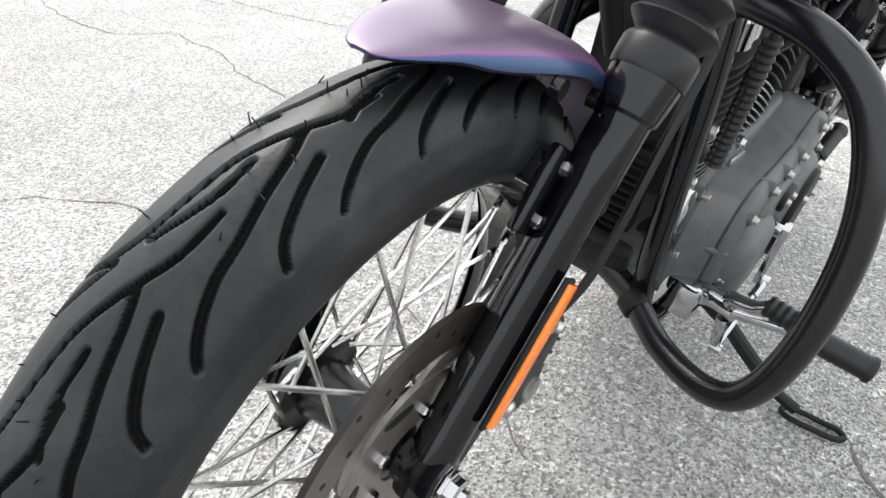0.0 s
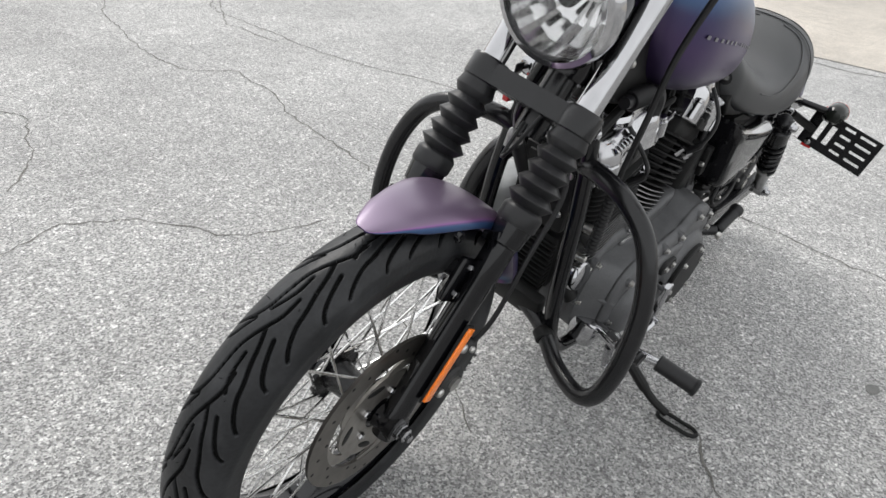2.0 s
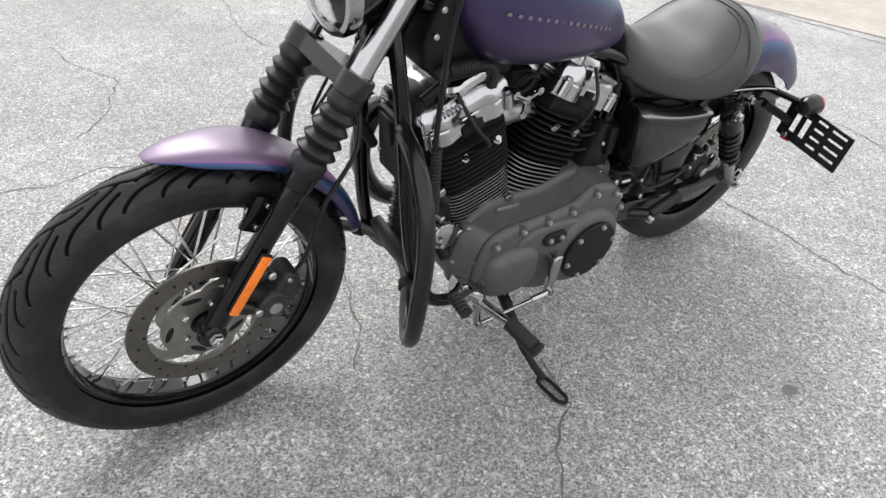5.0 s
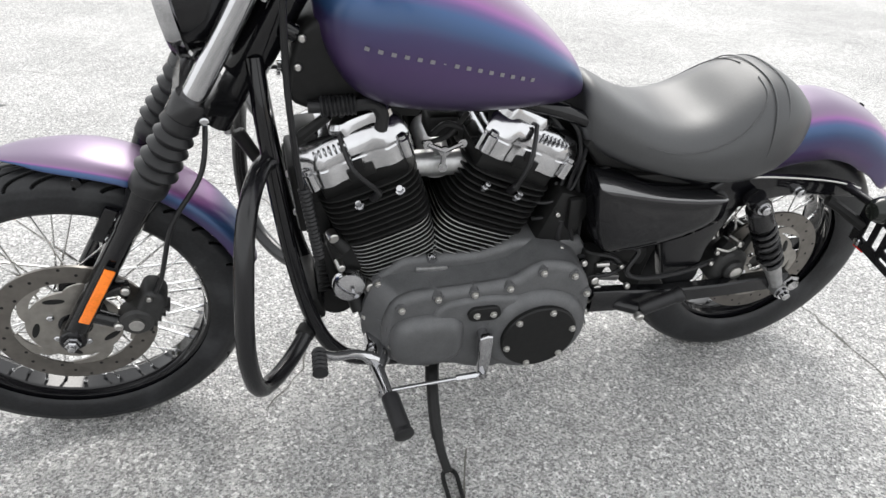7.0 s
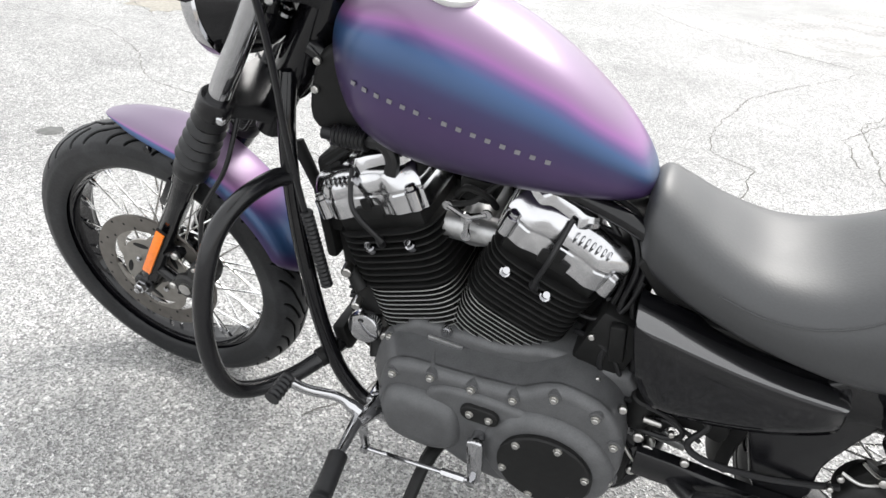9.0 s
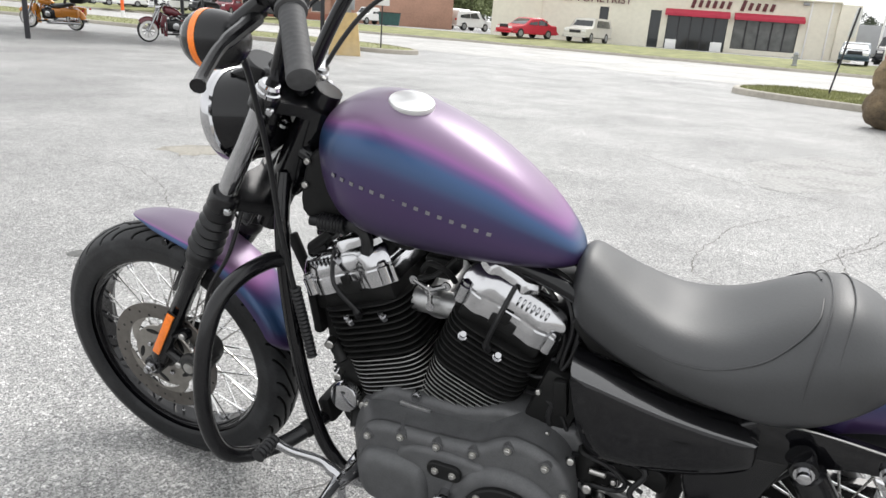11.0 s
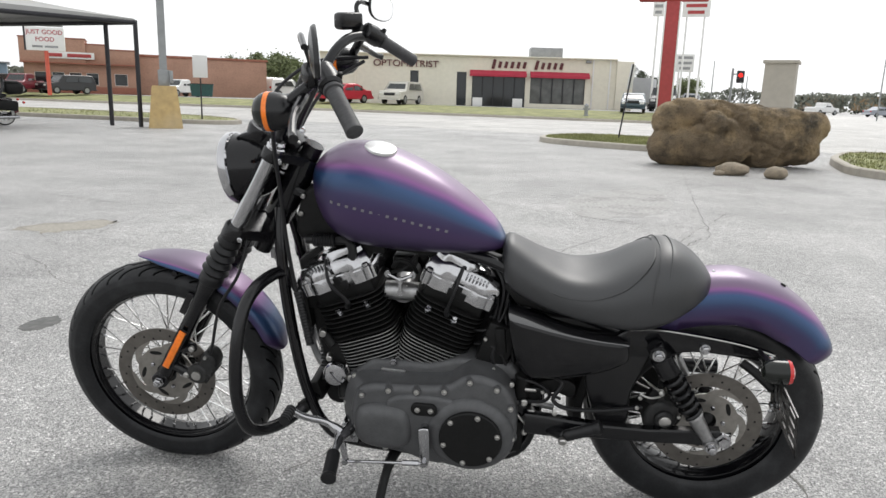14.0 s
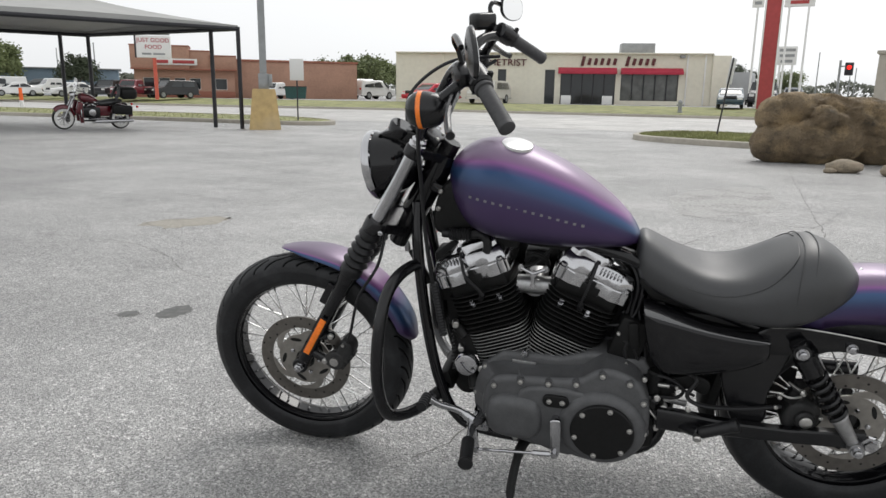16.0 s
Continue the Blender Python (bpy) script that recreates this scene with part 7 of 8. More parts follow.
# shade canopy on black posts
CP = [(-10.70, 17.38), (-17.4, 18.9), (-22.5, 12.2), (-16.2, 10.4)]
bm = B()
corners = [Vector((x, y, 2.96)) for x, y in CP]
top = [sum(corners, Vector()) / 4 + Vector((0, 0, 1.25))]
vs = []
N = 8
for i in range(4):
    a, b = corners[i], corners[(i + 1) % 4]
    rows = []
    for r in range(N + 1):
        t = r / N
        row = []
        for s in range(N + 1):
            e = a.lerp(b, s / N)
            e.z += 0.10 * math.sin(math.pi * s / N) * (1 - t)
            q = e.lerp(top[0], t)
            q.z -= 0.16 * math.sin(math.pi * t)
            row.append(q)
        rows.append(row)
    sheet(bm, rows, False, False)
    sheet(bm, [[q - Vector((0, 0, 0.16)) for q in rows[0]], rows[0]], False, False)
canopy = thing("shade_canopy", bm, CANVAS, "grey canvas shade canopy on black steel posts", "canopy", sharp=60)
for i in range(4):
    a, b = corners[i], corners[(i + 1) % 4]
    bm = B()
    tube(bm, [a - Vector((0, 0, 0.10)), b - Vector((0, 0, 0.10))], 0.06, 8)
    part("rail", bm, POST_BLACK, canopy)
    for q in (a, a.lerp(b, (0.16, 0.10, 0.16, 0.16)[i])):
        bm = B()
        rod(bm, (q.x, q.y, 0), (q.x, q.y, 2.92), 0.062, seg=10)
        part("post", bm, POST_BLACK, canopy)

# ---- buildings across the road ----
def holed_wall(bm, length, height, holes, t=0.3):
    """A wall along x with rectangular openings (x0, x1, z0, z1), its face at y = 0."""
    xs = sorted({0, length, *[h[0] for h in holes], *[h[1] for h in holes]})
    zs = sorted({0, height, *[h[2] for h in holes], *[h[3] for h in holes]})
    solid = lambda x, z: not any(h[0] < x < h[1] and h[2] < z < h[3] for h in holes)
    for x0, x1 in zip(xs, xs[1:]):
        for z0, z1 in zip(zs, zs[1:]):
            if solid((x0 + x1) / 2, (z0 + z1) / 2):
                box(bm, ((x0 + x1) / 2, t / 2, (z0 + z1) / 2), (x1 - x0, t, z1 - z0))
    bmesh.ops.remove_doubles(bm, verts=bm.verts, dist=0.001)
    return bm


def window(parent, x0, x1, z0, z1, bars, mat=POST_BLACK, glass=None):
    bm = B()
    for x in np.linspace(x0, x1, bars + 1):
        box(bm, (x, 0.12, (z0 + z1) / 2), (0.07, 0.08, z1 - z0))
    for z in (z0, z1):
        box(bm, ((x0 + x1) / 2, 0.12, z), (x1 - x0, 0.08, 0.08))
    w = part("window_frame", bm, mat, parent)
    xs = np.linspace(x0, x1, bars + 1)
    for a, b in zip(xs, xs[1:]):
        bm = B()
        box(bm, ((a + b) / 2, 0.16, (z0 + z1) / 2), (b - a - 0.07, 0.02, z1 - z0 - 0.08))
        part("pane", bm, glass or DARK_GLASS, w)


SH = facing(-18.70, 52.85, 0.45, 8.0) @ Matrix.Diagonal((1, 1, 0.9, 1))
bm = B()
holes = [(12.95, 17.1, 0.0, 2.75), (17.5, 21.75, 0.35, 2.75), (11.75, 12.5, 0.0, 2.85), (8.1, 8.75, 1.85, 2.85)]
holed_wall(bm, 24.1, 4.2, holes)
shop = thing("optical_shop", bm, CREAM, "cream stucco shop with red awnings and dark shop windows", "building", m=SH)
bm = B()
box(bm, (12.0, 8.0, 2.1), (24.1, 15.3, 4.1))
part("body", bm, CREAM, shop)
bm = B()
box(bm, (24.75, 0.5, 2.05), (1.3, 1.4, 4.1), None, 0.02)
box(bm, (12.05, -0.04, 4.22), (24.1, 0.5, 0.10), None, 0.02)
part("end_wing", bm, CREAM, shop)
for x in (3.75, 22.3, 23.6, 24.15):
    bm = B()
    box(bm, (x, -0.04, 2.1), (0.10, 0.10, 4.2), None, 0.01)
    part("pilaster", bm, SIGN_WHITE if x > 20 else CREAM, shop)
for x0, x1, z0, z1, n in ((12.95, 17.1, 0.0, 2.75, 5), (17.5, 21.75, 0.35, 2.75, 5), (11.75, 12.5, 0.0, 2.85, 1), (8.1, 8.75, 1.85, 2.85, 1)):
    window(shop, x0, x1, z0, z1, n, POST_BLACK, GREY_GLASS if 17 < x0 else None)
for x0, x1 in ((12.75, 17.15), (17.45, 22.0)):
    bm = B()
    rings = [[Vector((x, -0.02, 3.05)), Vector((x, -0.55, 2.72)), Vector((x, -0.55, 2.52)), Vector((x, -0.02, 2.55))] for x in (x0, x1)]
    sheet(bm, rings)
    part("awning", bm, RED_CLOTH, shop, "red awning")
for x in (13.4, 16.5):
    bm = B()
    box(bm, (x, -0.5, 0.36), (0.75, 0.4, 0.72), None, 0.02)
    part("planter", bm, SIGN_WHITE, shop)
bm = B()
box(bm, (19.0, 4.0, 4.75), (2.6, 1.8, 1.1), None, 0.03)
part("roof_unit", bm, GREY_METAL, shop, "grey roof air conditioner")
bm = B()
box(bm, (21.9, -0.12, 3.98), (0.40, 0.2, 0.22), None, 0.03)
part("wall_lamp", bm, GREY_METAL, shop)
SIGN_RED = plain("sign_letter_red", (0.10, 0.018, 0.022), 0.5)
words("OPTOMETRIST", 0.78, SIGN_RED, shop, pose(7.75, -0.06, 3.40) @ UPRIGHT, 0.05)
# the shop's name, as plain bars
for k in range(12):
    if k == 6:
        continue
    x = 14.6 + 0.475 * k
    bm = B()
    h = 0.80 if k in (0, 7) else 0.56
    box(bm, (x, -0.06, 3.58 - (0.0 if k in (0, 7) else 0.04)), (0.24, 0.08, h), Matrix.Rotation(0.2, 4, "Y"), 0.02)
    part("name_bar", bm, SIGN_RED, shop)

# brick restaurant
RS = facing(-41.36, 50.2, 0.45, 33) @ Matrix.Diagonal((1, 1, 0.92, 1))
bm = B()
wins = [(0.7 + 1.25 * k, 1.6 + 1.25 * k, 0.75, 1.8) for k in range(4)] + [(6.55, 7.55, 0.75, 1.8)]
holed_wall(bm, 8.2, 2.6, wins)
rest = thing("restaurant", bm, BRICK, "tan brick restaurant with a stepped parapet and a long side wing", "building", m=RS)
for x0, x1, z0, z1 in wins:
    window(rest, x0, x1, z0, z1, 1, SIGN_WHITE)
for name, c, size, mat in (("body", (4.1, 4.4, 1.3), (8.18, 8.0, 2.58), BRICK), ("parapet", (2.15, 1.4, 3.65), (4.7, 3.4, 2.0), BRICK), ("parapet", (5.35, 1.5, 3.45), (1.7, 3.2, 1.6), BRICK), ("parapet", (7.30, 1.5, 3.25), (2.2, 3.4, 1.2), BRICK),
                           ("coping", (2.15, 1.4, 4.70), (4.8, 3.5, 0.10), BRICK_DARK), ("coping", (5.35, 1.5, 4.30), (1.7, 3.3, 0.10), BRICK_DARK), ("coping", (7.30, 1.5, 3.90), (2.25, 3.5, 0.10), BRICK_DARK), ("cornice", (4.1, -0.15, 2.58), (8.6, 0.9, 0.12), BRICK_DARK),
                           ("side_wing", (13.7, 3.7, 1.75), (11.0, 6.0, 3.5), BRICK), ("wing_coping", (13.7, 3.7, 3.58), (11.2, 6.2, 0.20), BRICK_DARK), ("brick_base", (4.1, -0.04, 0.30), (8.2, 0.06, 0.60), BRICK_DARK)):
    bm = B()
    box(bm, c, size, None, 0.015)
    part(name, bm, mat, rest)
bm = B()
box(bm, (3.4, -0.36, 3.25), (3.5, 0.12, 0.58), None, 0.02)
rs = part("fascia_sign", bm, SIGN_WHITE, rest)
for k, w in enumerate((0.95, 1.75)):
    bm = B()
    box(bm, ((2.35, 4.05)[k], -0.43, 3.25), (w, 0.04, 0.30), None, 0.01)
    part("sign_bar", bm, RED_PAINT, rs)

# tall food sign
FS = facing(-33.13, 42.41, 0.40, 30)
bm = B()
rod(bm, (0, 0, 0), (0, 0, 3.0), 0.13, seg=12)
fs = thing("food_sign", bm, plain("pole_red", (0.55, 0.10, 0.06), 0.5), "white roadside food sign on a red pole", "sign", m=FS)
bm = B()
box(bm, (0, 0, 3.65), (2.30, 0.35, 1.50), None, 0.02)
panel = part("panel", bm, SIGN_WHITE, fs)
SIGN_TEXT = plain("sign_text_red", (0.42, 0.03, 0.05), 0.5)
words("JUST GOOD", 0.40, SIGN_TEXT, fs, pose(0, -0.19, 4.08) @ UPRIGHT, 0.008)
words("FOOD", 0.40, SIGN_TEXT, fs, pose(0, -0.19, 3.62) @ UPRIGHT, 0.008)
for x, w in ((-0.46, 0.62), (0.36, 0.78)):
    bm = B()
    box(bm, (x, -0.19, 3.16), (w, 0.012, 0.13), None)
    part("text_bar", bm, GREY_METAL, panel)
bm = B()
box(bm, (0.15, 0, 4.62), (1.9, 0.25, 0.30), None, 0.01)
part("top_panel", bm, GREY_METAL, fs)
bm = B()
box(bm, (-1.19, 0, 3.65), (0.12, 0.36, 1.5), None, 0.01)
part("panel_edge", bm, POST_BLACK, fs)

# red pylon of the shop
bm = B()
sheet(bm, [[Vector((sx * 0.41, sy * 0.22, z)) for sx, sy in ((-1, -1), (1, -1), (1, 1), (-1, 1))] for z in (0, 9.6)])
py = thing("sign_pylon", bm, RED_PAINT, "tall red sign pylon with white edges", "sign", m=facing(7.78, 47.6, 0.05, -8))
for x in (-0.46, 0.46):
    bm = B()
    box(bm, (x, 0, 3.7), (0.10, 0.54, 7.4), None, 0.01)
    part("edge", bm, SIGN_WHITE, py)
bm = B()
box(bm, (0, 0, 8.6), (4.3, 0.6, 2.4), None, 0.15, 3)
part("sign_box", bm, RED_PAINT, py)
words("EYE EXAMS", 0.62, SIGN_WHITE, py, pose(0, -0.32, 7.80) @ UPRIGHT, 0.02)

# further signs
for x, y, z0, z1, w, posts, yaw, seed in ((12.45, 67.1, 8.7, 10.6, 2.35, (-0.75, 0.75), -10, 1), (12.25, 69.1, 4.0, 5.6, 1.6, (-0.5, 0.5), -10, 2), (9.25, 67.5, 8.75, 10.5, 0.95, (0,), -8, 3)):
    bm = B()
    box(bm, (0, 0, (z0 + z1) / 2), (w, 0.25, z1 - z0), None, 0.02)
    sg = thing("roadside_sign", bm, SIGN_WHITE, "white roadside sign panel on thin posts", "sign", "signs along the road", m=facing(x, y, 0, yaw))
    for q in posts:
        bm = B()
        rod(bm, (q, 0, 0), (q, 0, z1), 0.09, seg=8)
        part("post", bm, SIGN_WHITE, sg)
    for k in range(3):
        bm = B()
        box(bm, (0.0, -0.14, z1 - (z1 - z0) * (0.2 + 0.3 * k)), (w * (0.8, 0.75, 0.6)[k], 0.02, (z1 - z0) * 0.15), None)
        part("text_bar", bm, (RED_PAINT if seed == 1 else GREY_METAL), sg)

# traffic light
bm = B()
rod(bm, (0, 0, 0), (0, 0, 3.7), 0.08, seg=10)
rod(bm, (0, 0, 3.3), (0.45, 0, 3.3), 0.045, seg=8)
tl = thing("traffic_light", bm, GREY_METAL, "traffic light showing red on a steel pole", "traffic light", m=facing(13.21, 53.79, 0, -10))
bm = B()
box(bm, (0.55, 0, 3.12), (0.52, 0.3, 0.86), None, 0.04)
tlh = part("signal_head", bm, POST_BLACK, tl)
bm = B()
lathe(bm, [(0, 0.14), (0.05, 0.125), (0.065, 0.06)], (0.55, -0.16, 3.22), (0, -1, 0), 16)
part("red_light", bm, LAMP_RED, tlh)

# thin street poles and utility poles
for x, y, h, r in ((15.2, 70.82, 5.0, 0.06), (21.88, 85.75, 4.2, 0.07), (30.81, 72.46, 7.2, 0.07), (44, 95, 6.0, 0.10), (27, 110, 5, 0.08), (-72, 80, 7, 0.10), (-52, 66, 6.5, 0.07), (-88, 90, 7, 0.10)):
    bm = B()
    rod(bm, (0, 0, 0), (0, 0, h), r, r * 0.7, 8)
    up = thing("utility_pole", bm, GREY_METAL, "thin grey pole beside the road", "pole", "poles along the road", m=pose(x, y, 0))
    bm = B()
    lathe(bm, [(0, r * 0.8), (0.12, r * 0.9), (0.2, 0.02)], (0, 0, h), (0, 0, 1), 8)
    part("finial", bm, GREY_METAL, up)

# fire hydrant
bm = B()
lathe(bm, [(0, 0.16), (0.06, 0.16), (0.07, 0.11), (0.52, 0.11), (0.54, 0.14), (0.58, 0.14), (0.68, 0.09), (0.72, 0.03)], (0, 0, 0), (0, 0, 1), 16)
hy = thing("fire_hydrant", bm, GREY_METAL, "silver fire hydrant on the grass verge", "hydrant", m=pose(2.6, 42.0, 0.22))
bm = B()
rod(bm, (-0.2, 0, 0.42), (0.2, 0, 0.42), 0.05, seg=10)
part("outlet", bm, GREY_METAL, hy)


# ---- vehicles ----
def car(kind, color, label, x, y, yaw, z=0.02, scale=1.0):
    """A parked vehicle from its side outline, with glass, wheels and lamps."""
    shapes = {
        "suv": ([(0, 0.45), (0.02, 0.85), (0.15, 1.02), (1.15, 1.12), (1.75, 1.72), (2.0, 1.80), (4.3, 1.80), (4.75, 1.70), (5.0, 1.15), (5.02, 0.50), (4.9, 0.35), (0.1, 0.35)], 1.90, (1.75, 4.65, 1.14, 1.70), (0.98, 4.0), 0.37),
        "van": ([(0, 0.45), (0.02, 0.85), (0.3, 1.05), (0.9, 1.20), (1.45, 1.95), (1.8, 2.02), (4.9, 2.02), (5.1, 1.9), (5.15, 0.50), (5.0, 0.35), (0.1, 0.35)], 1.95, (1.4, 3.2, 1.22, 1.85), (0.95, 4.1), 0.35),
        "sedan": ([(0, 0.40), (0.03, 0.68), (0.2, 0.80), (1.25, 0.92), (2.0, 1.38), (2.3, 1.43), (3.2, 1.42), (3.9, 1.02), (4.55, 0.96), (4.68, 0.60), (4.6, 0.30), (0.1, 0.28)], 1.78, (1.55, 3.7, 0.94, 1.36), (0.9, 3.75), 0.32),
        "pickup": ([(0, 0.50), (0.02, 0.90), (0.2, 1.08), (1.35, 1.16), (1.9, 1.76), (2.2, 1.82), (3.2, 1.80), (3.4, 1.18), (5.4, 1.16), (5.45, 0.60), (5.3, 0.45), (0.1, 0.42)], 1.92, (1.85, 3.2, 1.18, 1.72), (1.0, 4.35), 0.39),
    }
    out, width, (g0, g1, gz0, gz1), axles, wr = shapes[kind]
    root = empty(kind if kind != "suv" else "sport_utility_vehicle", pose(x, y, z, 0, 0, yaw) @ Matrix.Diagonal((scale, scale, scale, 1)), label, "car", "parked vehicles")
    paint = plain("car_paint", color, 0.32, 0.1, 0.06, 2, coat=0.3)
    bm = B()
    w = width / 2
    pts = [(q.x, q.y) for q in spline([(a, b, 0) for a, b in out], 3, True)]
    rings = []
    for yy, ins in ((-w, 0.06), (-w + 0.05, 0.0), (w - 0.05, 0.0), (w, 0.06)):
        ring = inset_ring(pts, ins)
        rings.append([Vector((q[0] - 2.4, yy * (1 - 0.16 * max(0, (q[1] - gz0) / 0.7)), q[1])) for q in ring])
    sheet(bm, rings)
    part("body", bm, paint, root)
    for side in (-1, 1):
        for a, b in ((g0 + 0.12, (g0 + g1) / 2 - 0.05), ((g0 + g1) / 2 + 0.05, g1 - 0.08)):
            yb, yt = side * (w + 0.006), side * (w * (1 - 0.16 * (gz1 - gz0) / 0.7) + 0.006)
            slope = 0.35 if a < (g0 + g1) / 2 - 0.3 else 0
            bm = B()
            sheet(bm, [[Vector((a - 2.4, yb, gz0)), Vector((b - 2.4, yb, gz0)), Vector((b - 2.4 - (0.2 if b > g1 - 0.3 else 0), yt, gz1 - 0.06)), Vector((a - 2.4 + slope, yt, gz1 - 0.06))], [Vector((a - 2.4, yb * 0.97, gz0)), Vector((b - 2.4, yb * 0.97, gz0)), Vector((b - 2.4, yt * 0.97, gz1 - 0.06)), Vector((a - 2.4 + slope, yt * 0.97, gz1 - 0.06))]])
            part("side_window", bm, DARK_GLASS, root)
        for ax in axles:
            bm = B()
            lathe(bm, [(-0.11, wr * 0.8), (-0.10, wr), (0.10, wr), (0.11, wr * 0.8)], (ax - 2.4, side * (w - 0.10), wr), (0, 1, 0), 24)
            whl = part("wheel", bm, TYRE_FAR, root)
            bm = B()
            lathe(bm, [(0.108, wr * 0.62), (0.118, wr * 0.60), (0.112, wr * 0.2)], (ax - 2.4, side * (w - 0.10), wr), (0, side, 0), 20)
            part("rim", bm, GREY_METAL, whl)
    f = {"suv": (1.22, 1.72, 1.14, 1.66), "van": (0.95, 1.42, 1.25, 1.88), "sedan": (1.33, 1.98, 0.95, 1.36), "pickup": (1.42, 1.9, 1.2, 1.74)}[kind]
    bm = B()
    e = 0.02
    sheet(bm, [[Vector((f[0] - 2.4 - e, -w * 0.84, f[2])), Vector((f[0] - 2.4 - e, w * 0.84, f[2])), Vector((f[1] - 2.4 - e, w * 0.72, f[3])), Vector((f[1] - 2.4 - e, -w * 0.72, f[3]))], [Vector((f[0] - 2.36, -w * 0.84, f[2])), Vector((f[0] - 2.36, w * 0.84, f[2])), Vector((f[1] - 2.36, w * 0.72, f[3])), Vector((f[1] - 2.36, -w * 0.72, f[3]))]])
    part("windscreen", bm, DARK_GLASS, root)
    for side in (-1, 1):
        bm = B()
        box(bm, (-2.38, side * w * 0.72, out[1][1] - 0.02), (0.10, 0.34, 0.16), None, 0.02)
        part("headlamp", bm, SIGN_WHITE, root)
        bm = B()
        box(bm, (out[-3][0] - 2.42, side * w * 0.78, gz0 - 0.15), (0.08, 0.22, 0.20), None, 0.02)
        part("tail_lamp", bm, RED_LENS, root)
    bm = B()
    box(bm, (-2.40, 0, 0.52), (0.10, w * 1.86, 0.20), None, 0.03)
    part("bumper", bm, paint, root)
    bm = B()
    box(bm, (-2.41, 0, 0.78), (0.06, w * 0.95, 0.20), None, 0.02)
    part("grille", bm, POST_BLACK, root)
    return root


SILVER, WHITE_C, BLACK_C, RED_C, NAVY = (0.55, 0.53, 0.48), (0.75, 0.75, 0.74), (0.015, 0.016, 0.018), (0.5, 0.02, 0.04), (0.05, 0.08, 0.10)
for args in (
    ("suv", SILVER, "pale silver sport utility vehicle parked by the shop", -10.56, 50.38, 80, 0.45, 0.90),
    ("sedan", RED_C, "red hatchback car parked beside the shop", -14.62, 49.31, 62, 0.45, 0.95),
    ("suv", WHITE_C, "white sport utility vehicle parked behind the verge", -25.7, 65.38, 250, 0.45, 1.0),
    ("van", WHITE_C, "white van parked by the trees", -29.45, 68.26, 70, 0.45, 1.0),
    ("pickup", WHITE_C, "white pickup truck parked beside the brick wing", -29.6, 52.93, 78, 0.45, 0.74),
    ("sedan", (0.25, 0.05, 0.05), "dark red car parked beside the brick wing", -29.88, 63.73, 200, 0.45, 1.0),
    ("suv", BLACK_C, "black sport utility vehicle parked by the restaurant", -35.0, 46.49, 68, 0.45, 0.76),
    ("pickup", (0.16, 0.02, 0.03), "dark red pickup truck parked by the restaurant", -37.0, 44.5, 100, 0.45, 0.74),
    ("suv", BLACK_C, "black off-road vehicle parked by the restaurant", -39.6, 45.2, 100, 0.45, 0.74),
    ("sedan", WHITE_C, "white sedan parked beyond the road", -42.9, 45.0, 66, 0.45, 0.78),
    ("pickup", WHITE_C, "white pickup truck parked in the far lot", -46.16, 46.21, 60, 0.45, 0.78),
    ("sedan", WHITE_C, "white car parked in the far lot", -47.0, 43.47, 60, 0.45, 0.75),
    ("sedan", (0.12, 0.13, 0.14), "dark grey car parked in the far lot", -51.16, 49.93, 40, 0.45, 1.0),
    ("van", WHITE_C, "white van parked in the far lot", -49.6, 44.15, 60, 0.45, 0.75),
    ("pickup", WHITE_C, "white pickup truck parked beyond the canopy", -52.5, 39.0, 45, 0.45),
    ("sedan", NAVY, "dark green sedan parked beside the shop", 5.85, 47.97, 84, 0.45, 0.87),
    ("suv", BLACK_C, "dark vehicle parked behind the pylon", 9, 57.0, 80, 0.45),
    ("suv", (0.35, 0.36, 0.38), "grey sport utility vehicle behind the boulder", 15.45, 82.8, 79, 0.45),
    ("pickup", WHITE_C, "white pickup truck on the cross street", 40.85, 116.69, 215),
    ("sedan", (0.30, 0.32, 0.36), "silver car on the cross street", 46.06, 109.44, 200),
):
    car(*args)

# box truck behind the shop
bm = B()
box(bm, (0, 0, 1.75), (4.0, 2.2, 2.3), None, 0.03)
bt = thing("box_truck", bm, plain("truck_grey", (0.34, 0.35, 0.36), 0.5, 0, 0.08, 2), "grey box truck parked behind the shop", "truck", m=facing(8.93, 72.6, 0.5, 76))
bm = B()
box(bm, (2.7, 0, 1.2), (1.4, 2.0, 2.0), None, 0.15)
part("cab", bm, SIGN_WHITE, bt)
for x in (-1.3, 2.6):
    for s in (-1, 1):
        bm = B()
        lathe(bm, [(-0.14, 0.45), (0.14, 0.45)], (x, s * 1.0, 0.0), (0, 1, 0), 20)
        part("wheel", bm, TYRE_FAR, bt)
# dumpster
bm = B()
rings = [[Vector((sx * w, sy * 0.6, z)) for sx, sy in ((-1, -1), (1, -1), (1, 1), (-1, 1))] for z, w in ((0.1, 0.75), (1.0, 0.85))]
sheet(bm, rings)
dm = thing("dumpster", bm, plain("dumpster_green", (0.02, 0.07, 0.065), 0.6, 0, 0.2, 5), "dark green rubbish container on the verge", "dumpster", m=facing(-26.54, 50.87, 0.45, 25))
bm = B()
box(bm, (0, 0, 1.03), (1.75, 1.25, 0.06), None, 0.01)
part("lid", bm, POST_BLACK, dm)
